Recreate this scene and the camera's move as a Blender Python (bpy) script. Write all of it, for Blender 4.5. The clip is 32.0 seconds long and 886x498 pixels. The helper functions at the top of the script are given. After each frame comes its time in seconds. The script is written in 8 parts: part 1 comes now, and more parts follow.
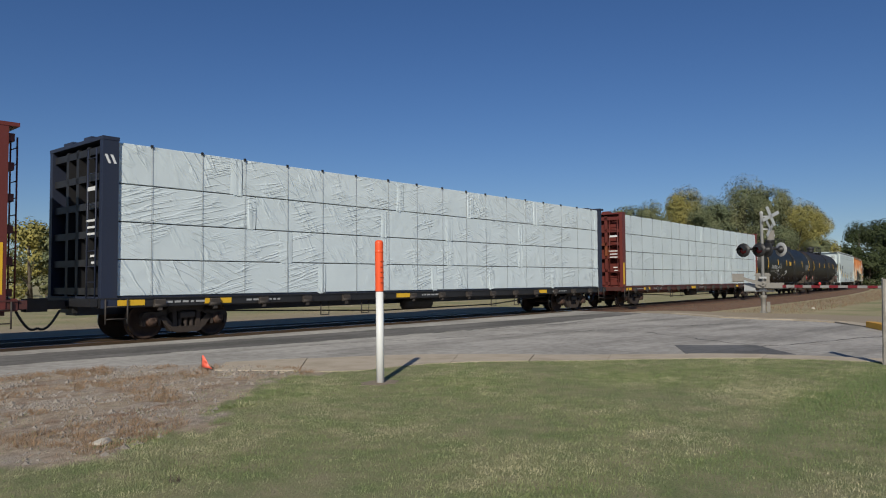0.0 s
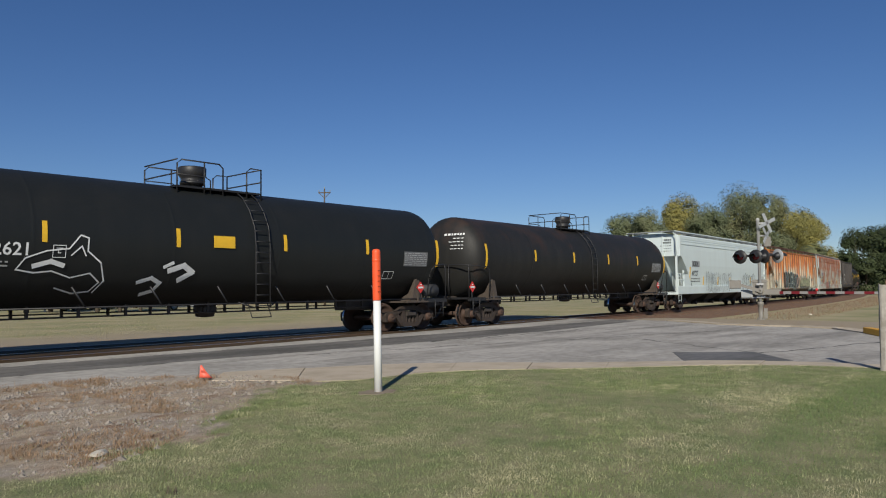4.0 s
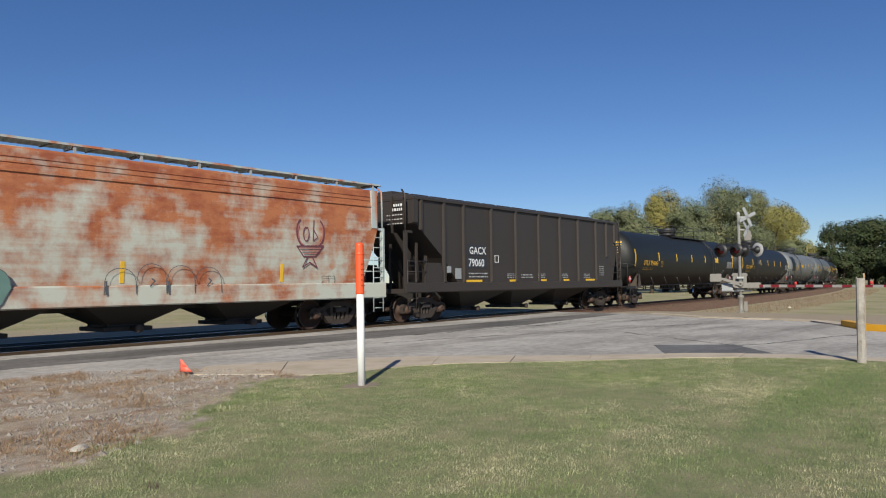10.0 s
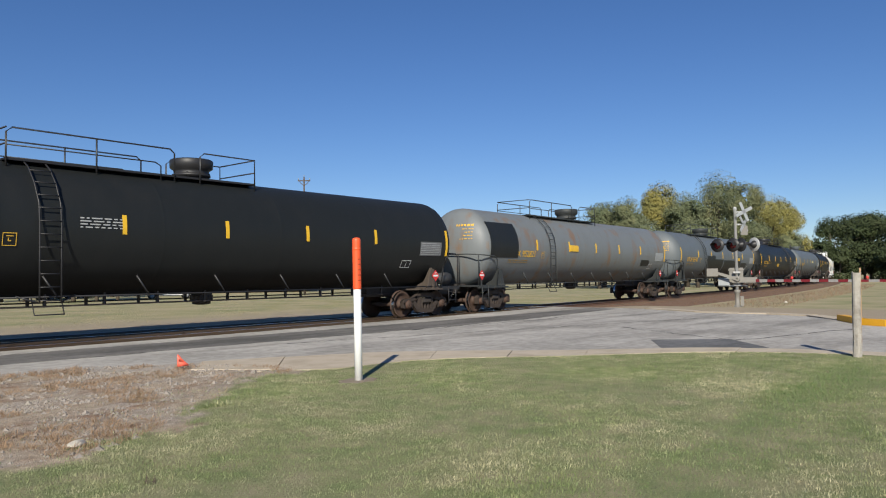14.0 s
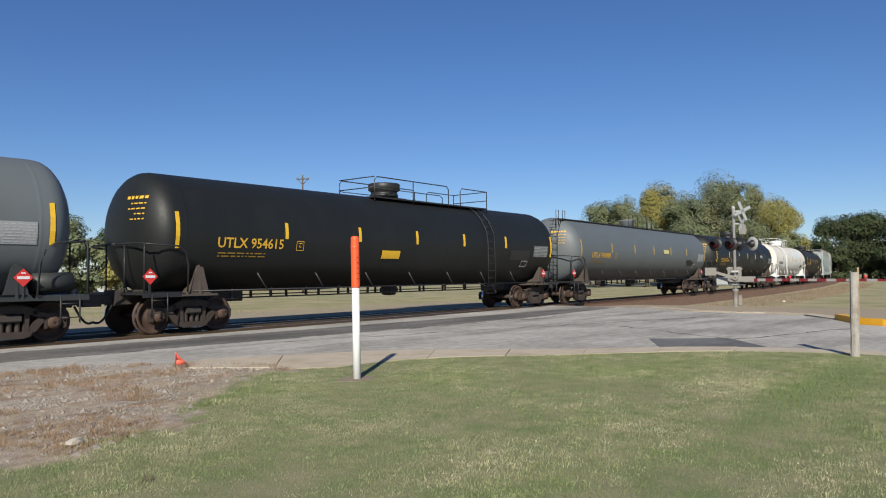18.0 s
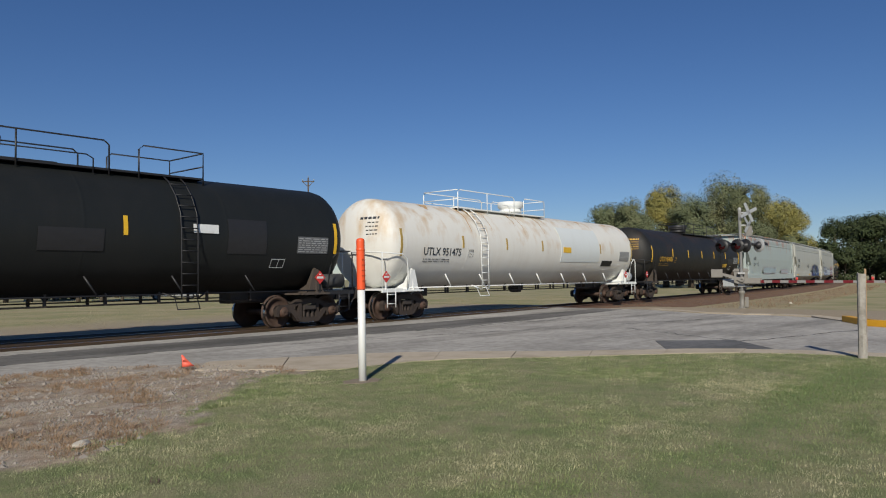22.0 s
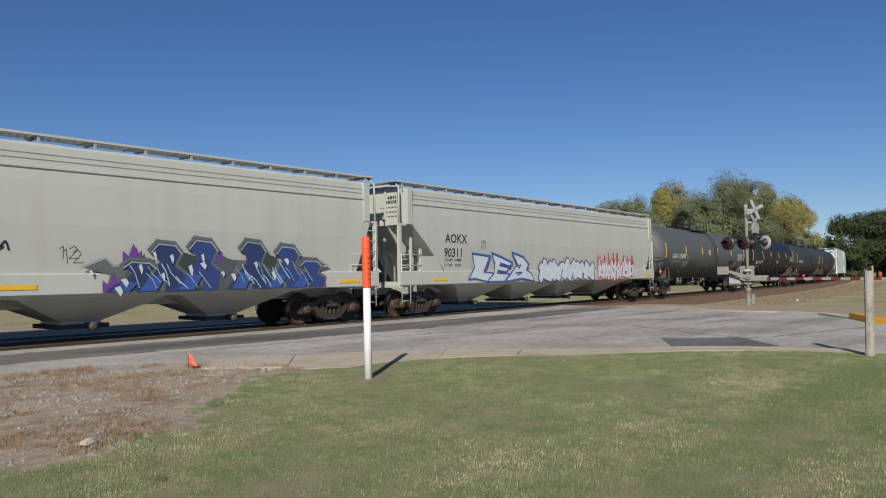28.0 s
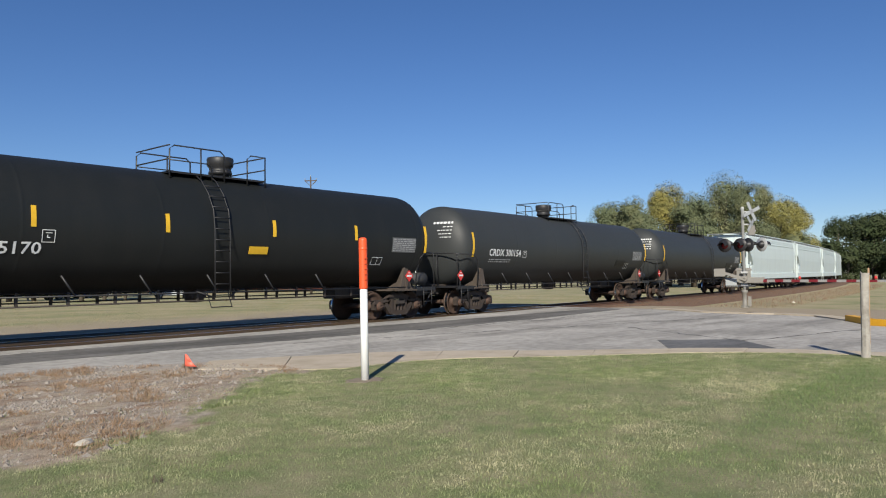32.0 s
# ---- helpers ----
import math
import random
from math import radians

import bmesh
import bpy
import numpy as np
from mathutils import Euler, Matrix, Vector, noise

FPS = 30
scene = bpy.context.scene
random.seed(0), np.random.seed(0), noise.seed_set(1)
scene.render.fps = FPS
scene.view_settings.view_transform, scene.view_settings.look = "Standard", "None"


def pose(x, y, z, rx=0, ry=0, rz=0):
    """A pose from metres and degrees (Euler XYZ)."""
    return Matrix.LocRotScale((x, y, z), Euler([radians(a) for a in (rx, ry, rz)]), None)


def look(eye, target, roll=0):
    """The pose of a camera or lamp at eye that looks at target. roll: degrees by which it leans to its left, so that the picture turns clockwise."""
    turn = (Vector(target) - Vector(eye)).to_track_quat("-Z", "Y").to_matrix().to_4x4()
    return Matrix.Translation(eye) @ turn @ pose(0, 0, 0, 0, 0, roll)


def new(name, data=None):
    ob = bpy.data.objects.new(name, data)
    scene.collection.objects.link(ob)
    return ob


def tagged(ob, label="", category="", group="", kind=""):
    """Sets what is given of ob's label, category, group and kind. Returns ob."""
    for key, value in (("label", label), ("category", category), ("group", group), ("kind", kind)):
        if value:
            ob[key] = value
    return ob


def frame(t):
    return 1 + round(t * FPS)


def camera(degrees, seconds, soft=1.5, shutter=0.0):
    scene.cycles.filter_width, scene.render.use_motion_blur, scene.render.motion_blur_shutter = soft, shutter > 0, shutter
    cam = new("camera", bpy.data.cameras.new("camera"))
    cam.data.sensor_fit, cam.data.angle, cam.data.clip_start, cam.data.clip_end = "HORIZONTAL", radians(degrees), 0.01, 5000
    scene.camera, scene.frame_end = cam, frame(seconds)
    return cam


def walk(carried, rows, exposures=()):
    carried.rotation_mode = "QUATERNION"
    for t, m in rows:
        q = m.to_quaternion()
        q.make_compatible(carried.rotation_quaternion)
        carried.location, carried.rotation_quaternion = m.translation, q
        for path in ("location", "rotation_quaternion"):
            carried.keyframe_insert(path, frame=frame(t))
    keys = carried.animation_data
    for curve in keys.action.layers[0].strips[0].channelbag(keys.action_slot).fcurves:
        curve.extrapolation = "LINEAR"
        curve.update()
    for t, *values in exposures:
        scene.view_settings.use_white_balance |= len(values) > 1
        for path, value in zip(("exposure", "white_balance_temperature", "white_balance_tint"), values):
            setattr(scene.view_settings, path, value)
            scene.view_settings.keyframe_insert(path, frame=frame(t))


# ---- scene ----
EYE = (0.0, 0.0, 1.362)
cam = camera(62.78, 32.0, soft=1.1)
# seconds and the camera's turn in degrees; the camera stands on one spot and sways a little
CAM_ROWS = [
    (0, 92.53, 0.37, -46.85), (0.5, 92.16, 0.44, -47.47), (1, 92.12, 0.53, -47.15), (1.5, 92.12, 0.60, -47.33),
    (2, 92.29, 0.75, -47.23), (2.5, 92.50, 0.77, -47.40), (3, 92.81, 0.78, -47.30), (3.5, 93.04, 0.76, -47.14),
    (5.5, 93.48, 0.66, -46.94), (6, 93.54, 0.65, -46.84), (6.5, 93.53, 0.59, -46.67), (7, 93.51, 0.54, -46.32),
    (7.5, 93.46, 0.49, -46.12), (8, 93.46, 0.56, -46.04), (8.5, 93.35, 0.59, -46.20), (9, 93.10, 0.71, -47.39),
    (9.5, 92.87, 0.74, -48.12), (10, 92.67, 0.75, -48.37), (10.5, 92.52, 0.73, -48.56), (11, 92.43, 0.72, -48.63),
    (11.5, 92.40, 0.74, -48.71), (12, 92.36, 0.77, -48.71), (12.5, 92.42, 0.78, -48.68), (13, 92.39, 0.77, -48.67),
    (13.5, 92.34, 0.80, -48.63), (14, 92.27, 0.80, -48.60), (14.5, 92.25, 0.79, -48.57), (16.5, 92.17, 0.71, -48.61),
    (17, 92.14, 0.65, -48.66), (17.5, 92.11, 0.68, -48.65), (18, 92.16, 0.69, -48.72), (18.5, 92.18, 0.73, -48.65),
    (19, 92.15, 0.71, -48.65), (19.5, 92.13, 0.68, -48.60), (20, 92.15, 0.65, -48.56), (20.5, 92.19, 0.63, -48.46),
    (21, 92.23, 0.70, -48.38), (21.5, 92.26, 0.75, -48.34), (22, 92.33, 0.77, -48.29), (22.5, 92.45, 0.83, -48.18),
    (23, 92.51, 0.87, -48.06), (23.5, 92.53, 0.83, -47.98), (24, 92.47, 0.84, -47.80), (24.5, 92.49, 0.82, -47.67),
    (25, 92.46, 0.86, -47.60), (25.5, 92.49, 0.95, -47.59), (27.5, 92.19, 0.93, -47.78), (28, 92.17, 0.89, -47.86),
    (28.5, 92.17, 0.78, -47.90), (29, 92.22, 0.72, -47.90), (29.5, 92.24, 0.63, -47.94), (30, 92.28, 0.68, -47.94),
    (30.5, 92.21, 0.65, -47.96), (31, 92.26, 0.64, -48.04), (31.5, 92.23, 0.71, -48.09), (32, 92.27, 0.76, -48.10),
]
walk(cam, [(t, pose(*EYE, rx, ry, rz)) for t, rx, ry, rz in CAM_ROWS],
     exposures=[(0, -0.2), (1, -0.27), (2, -0.24), (3, 0.0), (5.5, -0.14), (7, -0.17), (8, 0.12), (9, 0.16), (10, 0.24), (12, 0.36), (19, 0.34), (20, 0.28), (21, 0.13), (22, -0.12), (23, -0.26), (24, 0.1), (25, 0.28), (27.5, 0.08), (29, 0.12), (32, 0.36)])

# ---- world, sun, exposure ----
SUN_ELEV, SUN_FROM = 31.2, 215.8
world = bpy.data.worlds.new("sky")
scene.world = world
world.use_nodes = True
wn = world.node_tree.nodes
wn.clear()
sky = wn.new("ShaderNodeTexSky")
sky.sky_type, sky.sun_disc = "NISHITA", False
sky.sun_elevation, sky.sun_rotation = radians(SUN_ELEV), radians(90 - SUN_FROM)
sky.air_density, sky.dust_density, sky.ozone_density, sky.altitude = 1.0, 0.0, 3.0, 300
wback, wout = wn.new("ShaderNodeBackground"), wn.new("ShaderNodeOutputWorld")
wback.inputs["Strength"].default_value = 0.0555
whue = wn.new("ShaderNodeHueSaturation")
whue.inputs["Saturation"].default_value = 1.14
world.node_tree.links.new(sky.outputs[0], whue.inputs["Color"])
wtint = wn.new("ShaderNodeMix")
wtint.data_type, wtint.blend_type = "RGBA", "MULTIPLY"
wtint.inputs[0].default_value, wtint.inputs[7].default_value = 1.0, (0.90, 1.0, 1.27, 1)
world.node_tree.links.new(whue.outputs[0], wtint.inputs[6])
world.node_tree.links.new(wtint.outputs[2], wback.inputs[0])
world.node_tree.links.new(wback.outputs[0], wout.inputs[0])
sun = new("sun", bpy.data.lights.new("sun", "SUN"))
sun.data.energy, sun.data.angle, sun.data.color = 4.4, radians(0.53), (1.0, 0.93, 0.80)
a, e = radians(SUN_FROM), radians(SUN_ELEV)
sun.matrix_world = look((40 * math.cos(a) * math.cos(e), 40 * math.sin(a) * math.cos(e), 40 * math.sin(e)), (0, 0, 0))

# ---- the line of the track ----
D, S0, RAD = 17.613, -16.3, 742.1
SPEED = 13.77


def track(s, off=0.0):
    """Place and heading on the track's centre line, s metres along it, off metres to its far side."""
    if s < S0:
        return s, D + off, 0.0
    t = (s - S0) / RAD
    return S0 + (RAD - off) * math.sin(t), D + RAD - (RAD - off) * math.cos(t), t


# ---- mesh builder ----
class Geo:
    """Collects plain geometry and turns it into one mesh."""

    def __init__(self):
        self.v, self.f, self.s = [], [], []

    def add(self, verts, faces, smooth=False):
        n = len(self.v)
        self.v += [tuple(p) for p in verts]
        self.f += [tuple(i + n for i in q) for q in faces]
        self.s += [smooth] * len(faces)
        return self

    def box(self, x0, x1, y0, y1, z0, z1, c=0.0):
        """A box; c cuts its long edges, along x, by that much."""
        if c:
            pts = [(y0 + c, z0), (y1 - c, z0), (y1, z0 + c), (y1, z1 - c), (y1 - c, z1), (y0 + c, z1), (y0, z1 - c), (y0, z0 + c)]
            return self.prism([(p[0], p[1]) for p in pts], "x", x0, x1)
        return self.add([(x, y, z) for x in (x0, x1) for y in (y0, y1) for z in (z0, z1)],
                        [(0, 1, 3, 2), (4, 6, 7, 5), (0, 4, 5, 1), (2, 3, 7, 6), (0, 2, 6, 4), (1, 5, 7, 3)])

    def prism(self, pts, axis, a, b):
        """A polygon, in the plane across the axis, drawn out from a to b."""
        put = {"x": lambda p, h: (h, p[0], p[1]), "y": lambda p, h: (p[0], h, p[1]), "z": lambda p, h: (p[0], p[1], h)}[axis]
        n = len(pts)
        return self.add([put(p, h) for h in (a, b) for p in pts],
                        [tuple(range(n - 1, -1, -1)), tuple(range(n, 2 * n))] + [(i, (i + 1) % n, n + (i + 1) % n, n + i) for i in range(n)])

    def tube(self, pts, r, n=6, cap=True, taper=None):
        """A pipe along points."""
        pts = [Vector(p) for p in pts]
        verts, faces = [], []
        for i, p in enumerate(pts):
            d = (pts[min(i + 1, len(pts) - 1)] - pts[max(i - 1, 0)]).normalized()
            u = d.cross(Vector((0, 0, 1)) if abs(d.z) < 0.9 else Vector((1, 0, 0))).normalized()
            w = u.cross(d)
            rr = r if taper is None else r * taper[i]
            verts += [p + (u * math.cos(2 * math.pi * k / n) + w * math.sin(2 * math.pi * k / n)) * rr for k in range(n)]
        for i in range(len(pts) - 1):
            faces += [(i * n + k, i * n + (k + 1) % n, (i + 1) * n + (k + 1) % n, (i + 1) * n + k) for k in range(n)]
        self.add(verts, faces, True)
        if cap:
            m = len(self.v) - len(verts)
            self.f += [tuple(m + k for k in range(n - 1, -1, -1)), tuple(m + (len(pts) - 1) * n + k for k in range(n))]
            self.s += [False, False]
        return self

    def cyl(self, p, q, r, n=14):
        return self.tube([p, q], r, n)

    def lathe(self, prof, y=0.0, z=0.0, n=40, axis="x", cap=True):
        """A profile of (along, radius) turned round an axis through (y, z)."""
        put = {"x": lambda h, c, s: (h, y + c, z + s), "y": lambda h, c, s: (y + c, h, z + s), "z": lambda h, c, s: (y + c, z + s, h)}[axis]
        verts = [put(h, r * math.cos(2 * math.pi * k / n), r * math.sin(2 * math.pi * k / n)) for h, r in prof for k in range(n)]
        faces = [(i * n + k, i * n + (k + 1) % n, (i + 1) * n + (k + 1) % n, (i + 1) * n + k) for i in range(len(prof) - 1) for k in range(n)]
        self.add(verts, faces, True)
        if cap:
            m = len(self.v) - len(verts)
            self.f += [tuple(m + k for k in range(n - 1, -1, -1)), tuple(m + (len(prof) - 1) * n + k for k in range(n))]
            self.s += [False, False]
        return self

    def loft(self, rings, smooth=False, cap=True):
        n = len(rings[0])
        verts = [p for r in rings for p in r]
        faces = [(i * n + k, i * n + (k + 1) % n, (i + 1) * n + (k + 1) % n, (i + 1) * n + k) for i in range(len(rings) - 1) for k in range(n)]
        self.add(verts, faces, smooth)
        if cap:
            m = len(self.v) - len(verts)
            self.f += [tuple(m + k for k in range(n - 1, -1, -1)), tuple(m + (len(rings) - 1) * n + k for k in range(n))]
            self.s += [False, False]
        return self

    def mesh(self, name):
        me = bpy.data.meshes.new(name)
        me.from_pydata(self.v, [], self.f)
        me.polygons.foreach_set("use_smooth", self.s)
        me.validate()
        bm = bmesh.new()
        bm.from_mesh(me)
        bmesh.ops.recalc_face_normals(bm, faces=bm.faces)
        bm.to_mesh(me)
        bm.free()
        return me


def part(name, geo, material, parent, label="", at=None):
    """One mesh object under a thing or a part."""
    me = geo.mesh(name) if isinstance(geo, Geo) else geo
    if material is not None and not me.materials:
        me.materials.append(material)
    ob = new(name, me)
    ob.parent = parent
    if at is not None:
        ob.matrix_basis = at
    return tagged(ob, label)


def thing(name, label, category, group="", kind="", m=None, geo=None, material=None):
    ob = new(name, geo.mesh(name) if geo else None)
    if geo:
        ob.data.materials.append(material)
    if m is not None:
        ob.matrix_basis = m
    return tagged(ob, label, category, group, kind)


# ---- materials ----
def shader(name, rough=0.6, metal=0.0, spec=0.5):
    m = bpy.data.materials.new(name)
    m.use_nodes = True
    nt = m.node_tree
    b = nt.nodes["Principled BSDF"]
    b.inputs["Roughness"].default_value, b.inputs["Metallic"].default_value = rough, metal
    b.inputs["Specular IOR Level"].default_value = spec
    return m, nt, b


def node(nt, kind, **sets):
    n = nt.nodes.new(kind)
    for k, val in sets.items():
        if k == "blend":
            n.data_type, n.blend_type = "RGBA", val
        else:
            n.inputs[k].default_value = val
    return n


def noise_tex(nt, scale, detail=4.0, stretch=(1, 1, 1), coords="Object", rough=0.55, shift=0.0, turn=0.0):
    tc, mp = nt.nodes.new("ShaderNodeTexCoord"), nt.nodes.new("ShaderNodeMapping")
    mp.inputs["Scale"].default_value = stretch
    mp.inputs["Rotation"].default_value = (0, 0, radians(turn))
    n = node(nt, "ShaderNodeTexNoise", Scale=scale, Detail=detail, Roughness=rough)
    if coords == "World":
        g = nt.nodes.new("ShaderNodeNewGeometry")
        nt.links.new(g.outputs["Position"], mp.inputs["Vector"])
    else:
        nt.links.new(tc.outputs[coords], mp.inputs["Vector"])
    oi, ad = nt.nodes.new("ShaderNodeObjectInfo"), node(nt, "ShaderNodeVectorMath")
    if shift:
        sc = nt.nodes.new("ShaderNodeMath")
        sc.operation = "MULTIPLY"
        sc.inputs[1].default_value = shift
        nt.links.new(oi.outputs["Random"], sc.inputs[0])
        nt.links.new(sc.outputs[0], ad.inputs[1])
        nt.links.new(mp.outputs[0], ad.inputs[0])
        nt.links.new(ad.outputs[0], n.inputs["Vector"])
    else:
        nt.links.new(mp.outputs[0], n.inputs["Vector"])
    return n.outputs["Fac"]


def ramp(nt, fac, stops):
    r = nt.nodes.new("ShaderNodeValToRGB")
    els = r.color_ramp.elements
    while len(els) < len(stops):
        els.new(0.5)
    for el, (p, c) in zip(els, stops):
        el.position = p
        el.color = (*c, 1) if len(c) == 3 else c
    nt.links.new(fac, r.inputs[0])
    return r.outputs[0]


def mixc(nt, fac, c1, c2, blend="MIX"):
    m = node(nt, "ShaderNodeMix", blend=blend)
    for sock, val in ((0, fac), (6, c1), (7, c2)):
        if isinstance(val, (int, float)):
            m.inputs[sock].default_value = val
        elif isinstance(val, tuple):
            m.inputs[sock].default_value = (*val, 1)
        else:
            nt.links.new(val, m.inputs[sock])
    return m.outputs[2]


def bump(nt, b, fac, strength=0.3, dist=0.01):
    n = node(nt, "ShaderNodeBump", Strength=strength, Distance=dist)
    nt.links.new(fac, n.inputs["Height"])
    nt.links.new(n.outputs[0], b.inputs["Normal"])


def plain(name, colour, rough=0.6, metal=0.0, vary=0.25, scale=6.0, relief=0.15):
    """Painted or bare surface with soft blotches and fine grain."""
    m, nt, b = shader(name, rough, metal)
    f1, f2 = noise_tex(nt, scale, 5, shift=40), noise_tex(nt, scale * 9, 3, shift=40)
    lo, hi = tuple(c * (1 - vary) for c in colour), tuple(min(1, c * (1 + vary * 0.6)) for c in colour)
    c = mixc(nt, f1, lo, hi)
    c = mixc(nt, 0.25, c, mixc(nt, f2, lo, hi))
    nt.links.new(c, b.inputs["Base Color"])
    bump(nt, b, f2, relief, 0.004)
    return m


def car_paint(name, colour, rust=0.0, dirt=0.3, rough=0.45, rust_cols=((0.23, 0.07, 0.025), (0.38, 0.14, 0.04)), streak=1.0, edge=(0.5, 0.6), soot=(0.05, 0.045, 0.04), top=0.0, spec=0.5, brush=0.0, deep=None):
    """Railcar paint with grime, vertical streaks and rust patches."""
    m, nt, b = shader(name, rough, 0.0, spec)
    big = noise_tex(nt, 0.55, 5, (1, 1, 1.0), shift=60)
    streaks = noise_tex(nt, 2.2, 6, (1.0, 1.0, 0.10), shift=60)
    fine = noise_tex(nt, 26, 4, shift=60)
    c = mixc(nt, big, tuple(x * (1 - 0.22 * dirt) for x in colour), tuple(min(1, x * (1 + 0.12 * dirt)) for x in colour))
    dirtm = ramp(nt, streaks, [(0.45, (0, 0, 0)), (0.75, (dirt * 0.55,) * 3)])
    c = mixc(nt, dirtm, c, soot)
    if rust:
        mix = nt.nodes.new("ShaderNodeMath")
        mix.operation = "ADD"
        nt.links.new(noise_tex(nt, 0.9, 8, (1.0, 1.0, 0.8), rough=0.62, shift=60), mix.inputs[0])
        sub = nt.nodes.new("ShaderNodeMath")
        sub.operation = "MULTIPLY"
        sub.inputs[1].default_value = 0.8 * streak
        nt.links.new(streaks, sub.inputs[0])
        nt.links.new(sub.outputs[0], mix.inputs[1])
        hlf = nt.nodes.new("ShaderNodeMath")
        hlf.operation = "DIVIDE"
        hlf.inputs[1].default_value = 1 + 0.8 * streak
        nt.links.new(mix.outputs[0], hlf.inputs[0])
        if top:
            tcz, spz, mlz = nt.nodes.new("ShaderNodeTexCoord"), nt.nodes.new("ShaderNodeSeparateXYZ"), nt.nodes.new("ShaderNodeMath")
            mlz.operation = "MULTIPLY_ADD"
            mlz.inputs[1].default_value, mlz.inputs[2].default_value = top, -2.7 * top
            nt.links.new(tcz.outputs["Object"], spz.inputs[0])
            nt.links.new(spz.outputs["Z"], mlz.inputs[0])
            adz = nt.nodes.new("ShaderNodeMath")
            nt.links.new(hlf.outputs[0], adz.inputs[0])
            nt.links.new(mlz.outputs[0], adz.inputs[1])
            hlf = adz
        if brush:
            # rust worn in long level strokes
            bn, bm_ = noise_tex(nt, 1.6, 6, (0.22, 1.0, 3.2), rough=0.65, shift=60), nt.nodes.new("ShaderNodeMath")
            bm_.operation = "MULTIPLY_ADD"
            bm_.inputs[1].default_value = brush
            nt.links.new(bn, bm_.inputs[0])
            nt.links.new(hlf.outputs[0], bm_.inputs[2])
            off = nt.nodes.new("ShaderNodeMath")
            off.inputs[1].default_value = -0.5 * brush
            nt.links.new(bm_.outputs[0], off.inputs[0])
            hlf = off
        lo = edge[0] + (0.5 - rust) * 0.24
        mask = ramp(nt, hlf.outputs[0], [(lo, (0, 0, 0)), (lo + edge[1] * 0.2, (1, 1, 1))])
        crust = mixc(nt, fine, *rust_cols)
        if deep:
            # older, darker rust in patches of its own
            crust = mixc(nt, ramp(nt, noise_tex(nt, 1.5, 7, (0.8, 1.0, 0.45 if not brush else 1.6), rough=0.7, shift=90), [(0.42, (0, 0, 0)), (0.62, (0.9,) * 3)]), crust, deep)
        c = mixc(nt, mask, c, crust)
    nt.links.new(c, b.inputs["Base Color"])
    nt.links.new(ramp(nt, fine, [(0.2, (rough - 0.08,) * 3), (0.8, (rough + 0.12,) * 3)]), b.inputs["Roughness"])
    bump(nt, b, big, 0.12, 0.06)
    return m


M = {}
M["steel"] = plain("dirty_steel", (0.055, 0.046, 0.04), 0.7, 0.0, 0.5)
M["wheel"] = plain("rusty_wheel", (0.075, 0.045, 0.032), 0.75, 0.0, 0.55)
M["tread"] = plain("polished_steel", (0.55, 0.55, 0.55), 0.25, 1.0, 0.2)
M["truck"] = plain("truck_casting", (0.05, 0.037, 0.03), 0.8, 0.0, 0.6, 3.0)
M["rust_cast"] = plain("rusty_bearing", (0.095, 0.05, 0.034), 0.8, 0.0, 0.5, 9.0)
M["saddle"] = plain("rusty_saddle", (0.085, 0.067, 0.054), 0.75, 0.0, 0.5, 4.0)
M["black"] = plain("black_fitting", (0.022, 0.022, 0.024), 0.5, 0.0, 0.4)
M["white"] = plain("white_paint", (0.78, 0.8, 0.78), 0.5, 0.0, 0.12)
M["grey_fit"] = plain("grey_fitting", (0.33, 0.35, 0.36), 0.5, 0.0, 0.2)
M["yellow"] = plain("yellow_sheeting", (0.78, 0.47, 0.03), 0.4, 0.0, 0.25, 5)
M["old_yellow"] = plain("aged_yellow_sheeting", (0.42, 0.29, 0.07), 0.5, 0.0, 0.3, 5)
M["ytext"] = plain("yellow_stencil", (0.72, 0.42, 0.04), 0.6, 0.0, 0.3, 14)
M["wtext"] = plain("white_stencil", (0.72, 0.74, 0.74), 0.6, 0.0, 0.25, 14)
M["wtext_fine"] = plain("fine_white_stencil", (0.40, 0.41, 0.41), 0.6, 0.0, 0.35, 14)
M["ytext_fine"] = plain("fine_yellow_stencil", (0.34, 0.20, 0.025), 0.6, 0.0, 0.35, 14)
M["btext_fine"] = plain("fine_black_stencil", (0.16, 0.165, 0.165), 0.6, 0.0, 0.3, 14)
M["btext"] = plain("black_stencil", (0.03, 0.035, 0.045), 0.6, 0.0, 0.3, 14)
M["bluetext"] = plain("blue_stencil", (0.03, 0.06, 0.2), 0.6, 0.0, 0.3, 14)
M["greypanel"] = plain("grey_panel", (0.3, 0.32, 0.33), 0.6, 0.0, 0.2, 9)
M["plate_dark"] = plain("dim_plate", (0.13, 0.135, 0.14), 0.6, 0.0, 0.25, 9)
M["red"] = plain("red_sheeting", (0.6, 0.04, 0.035), 0.45, 0.0, 0.2, 9)
M["tank_black"] = car_paint("tank_black", (0.012, 0.014, 0.014), 0.0, 0.5, 0.5, soot=(0.026, 0.025, 0.023), spec=0.36)
M["tank_brown"] = car_paint("tank_worn_black", (0.017, 0.017, 0.016), 0.35, 0.5, 0.56, ((0.030, 0.021, 0.017), (0.042, 0.027, 0.021)), spec=0.34, top=0.06)
M["tank_dark"] = car_paint("tank_charcoal", (0.036, 0.040, 0.041), 0.0, 0.5, 0.52, soot=(0.05, 0.049, 0.045), spec=0.36)
M["cylinder"] = plain("dull_cylinder", (0.055, 0.055, 0.055), 0.6, 0.0, 0.35)
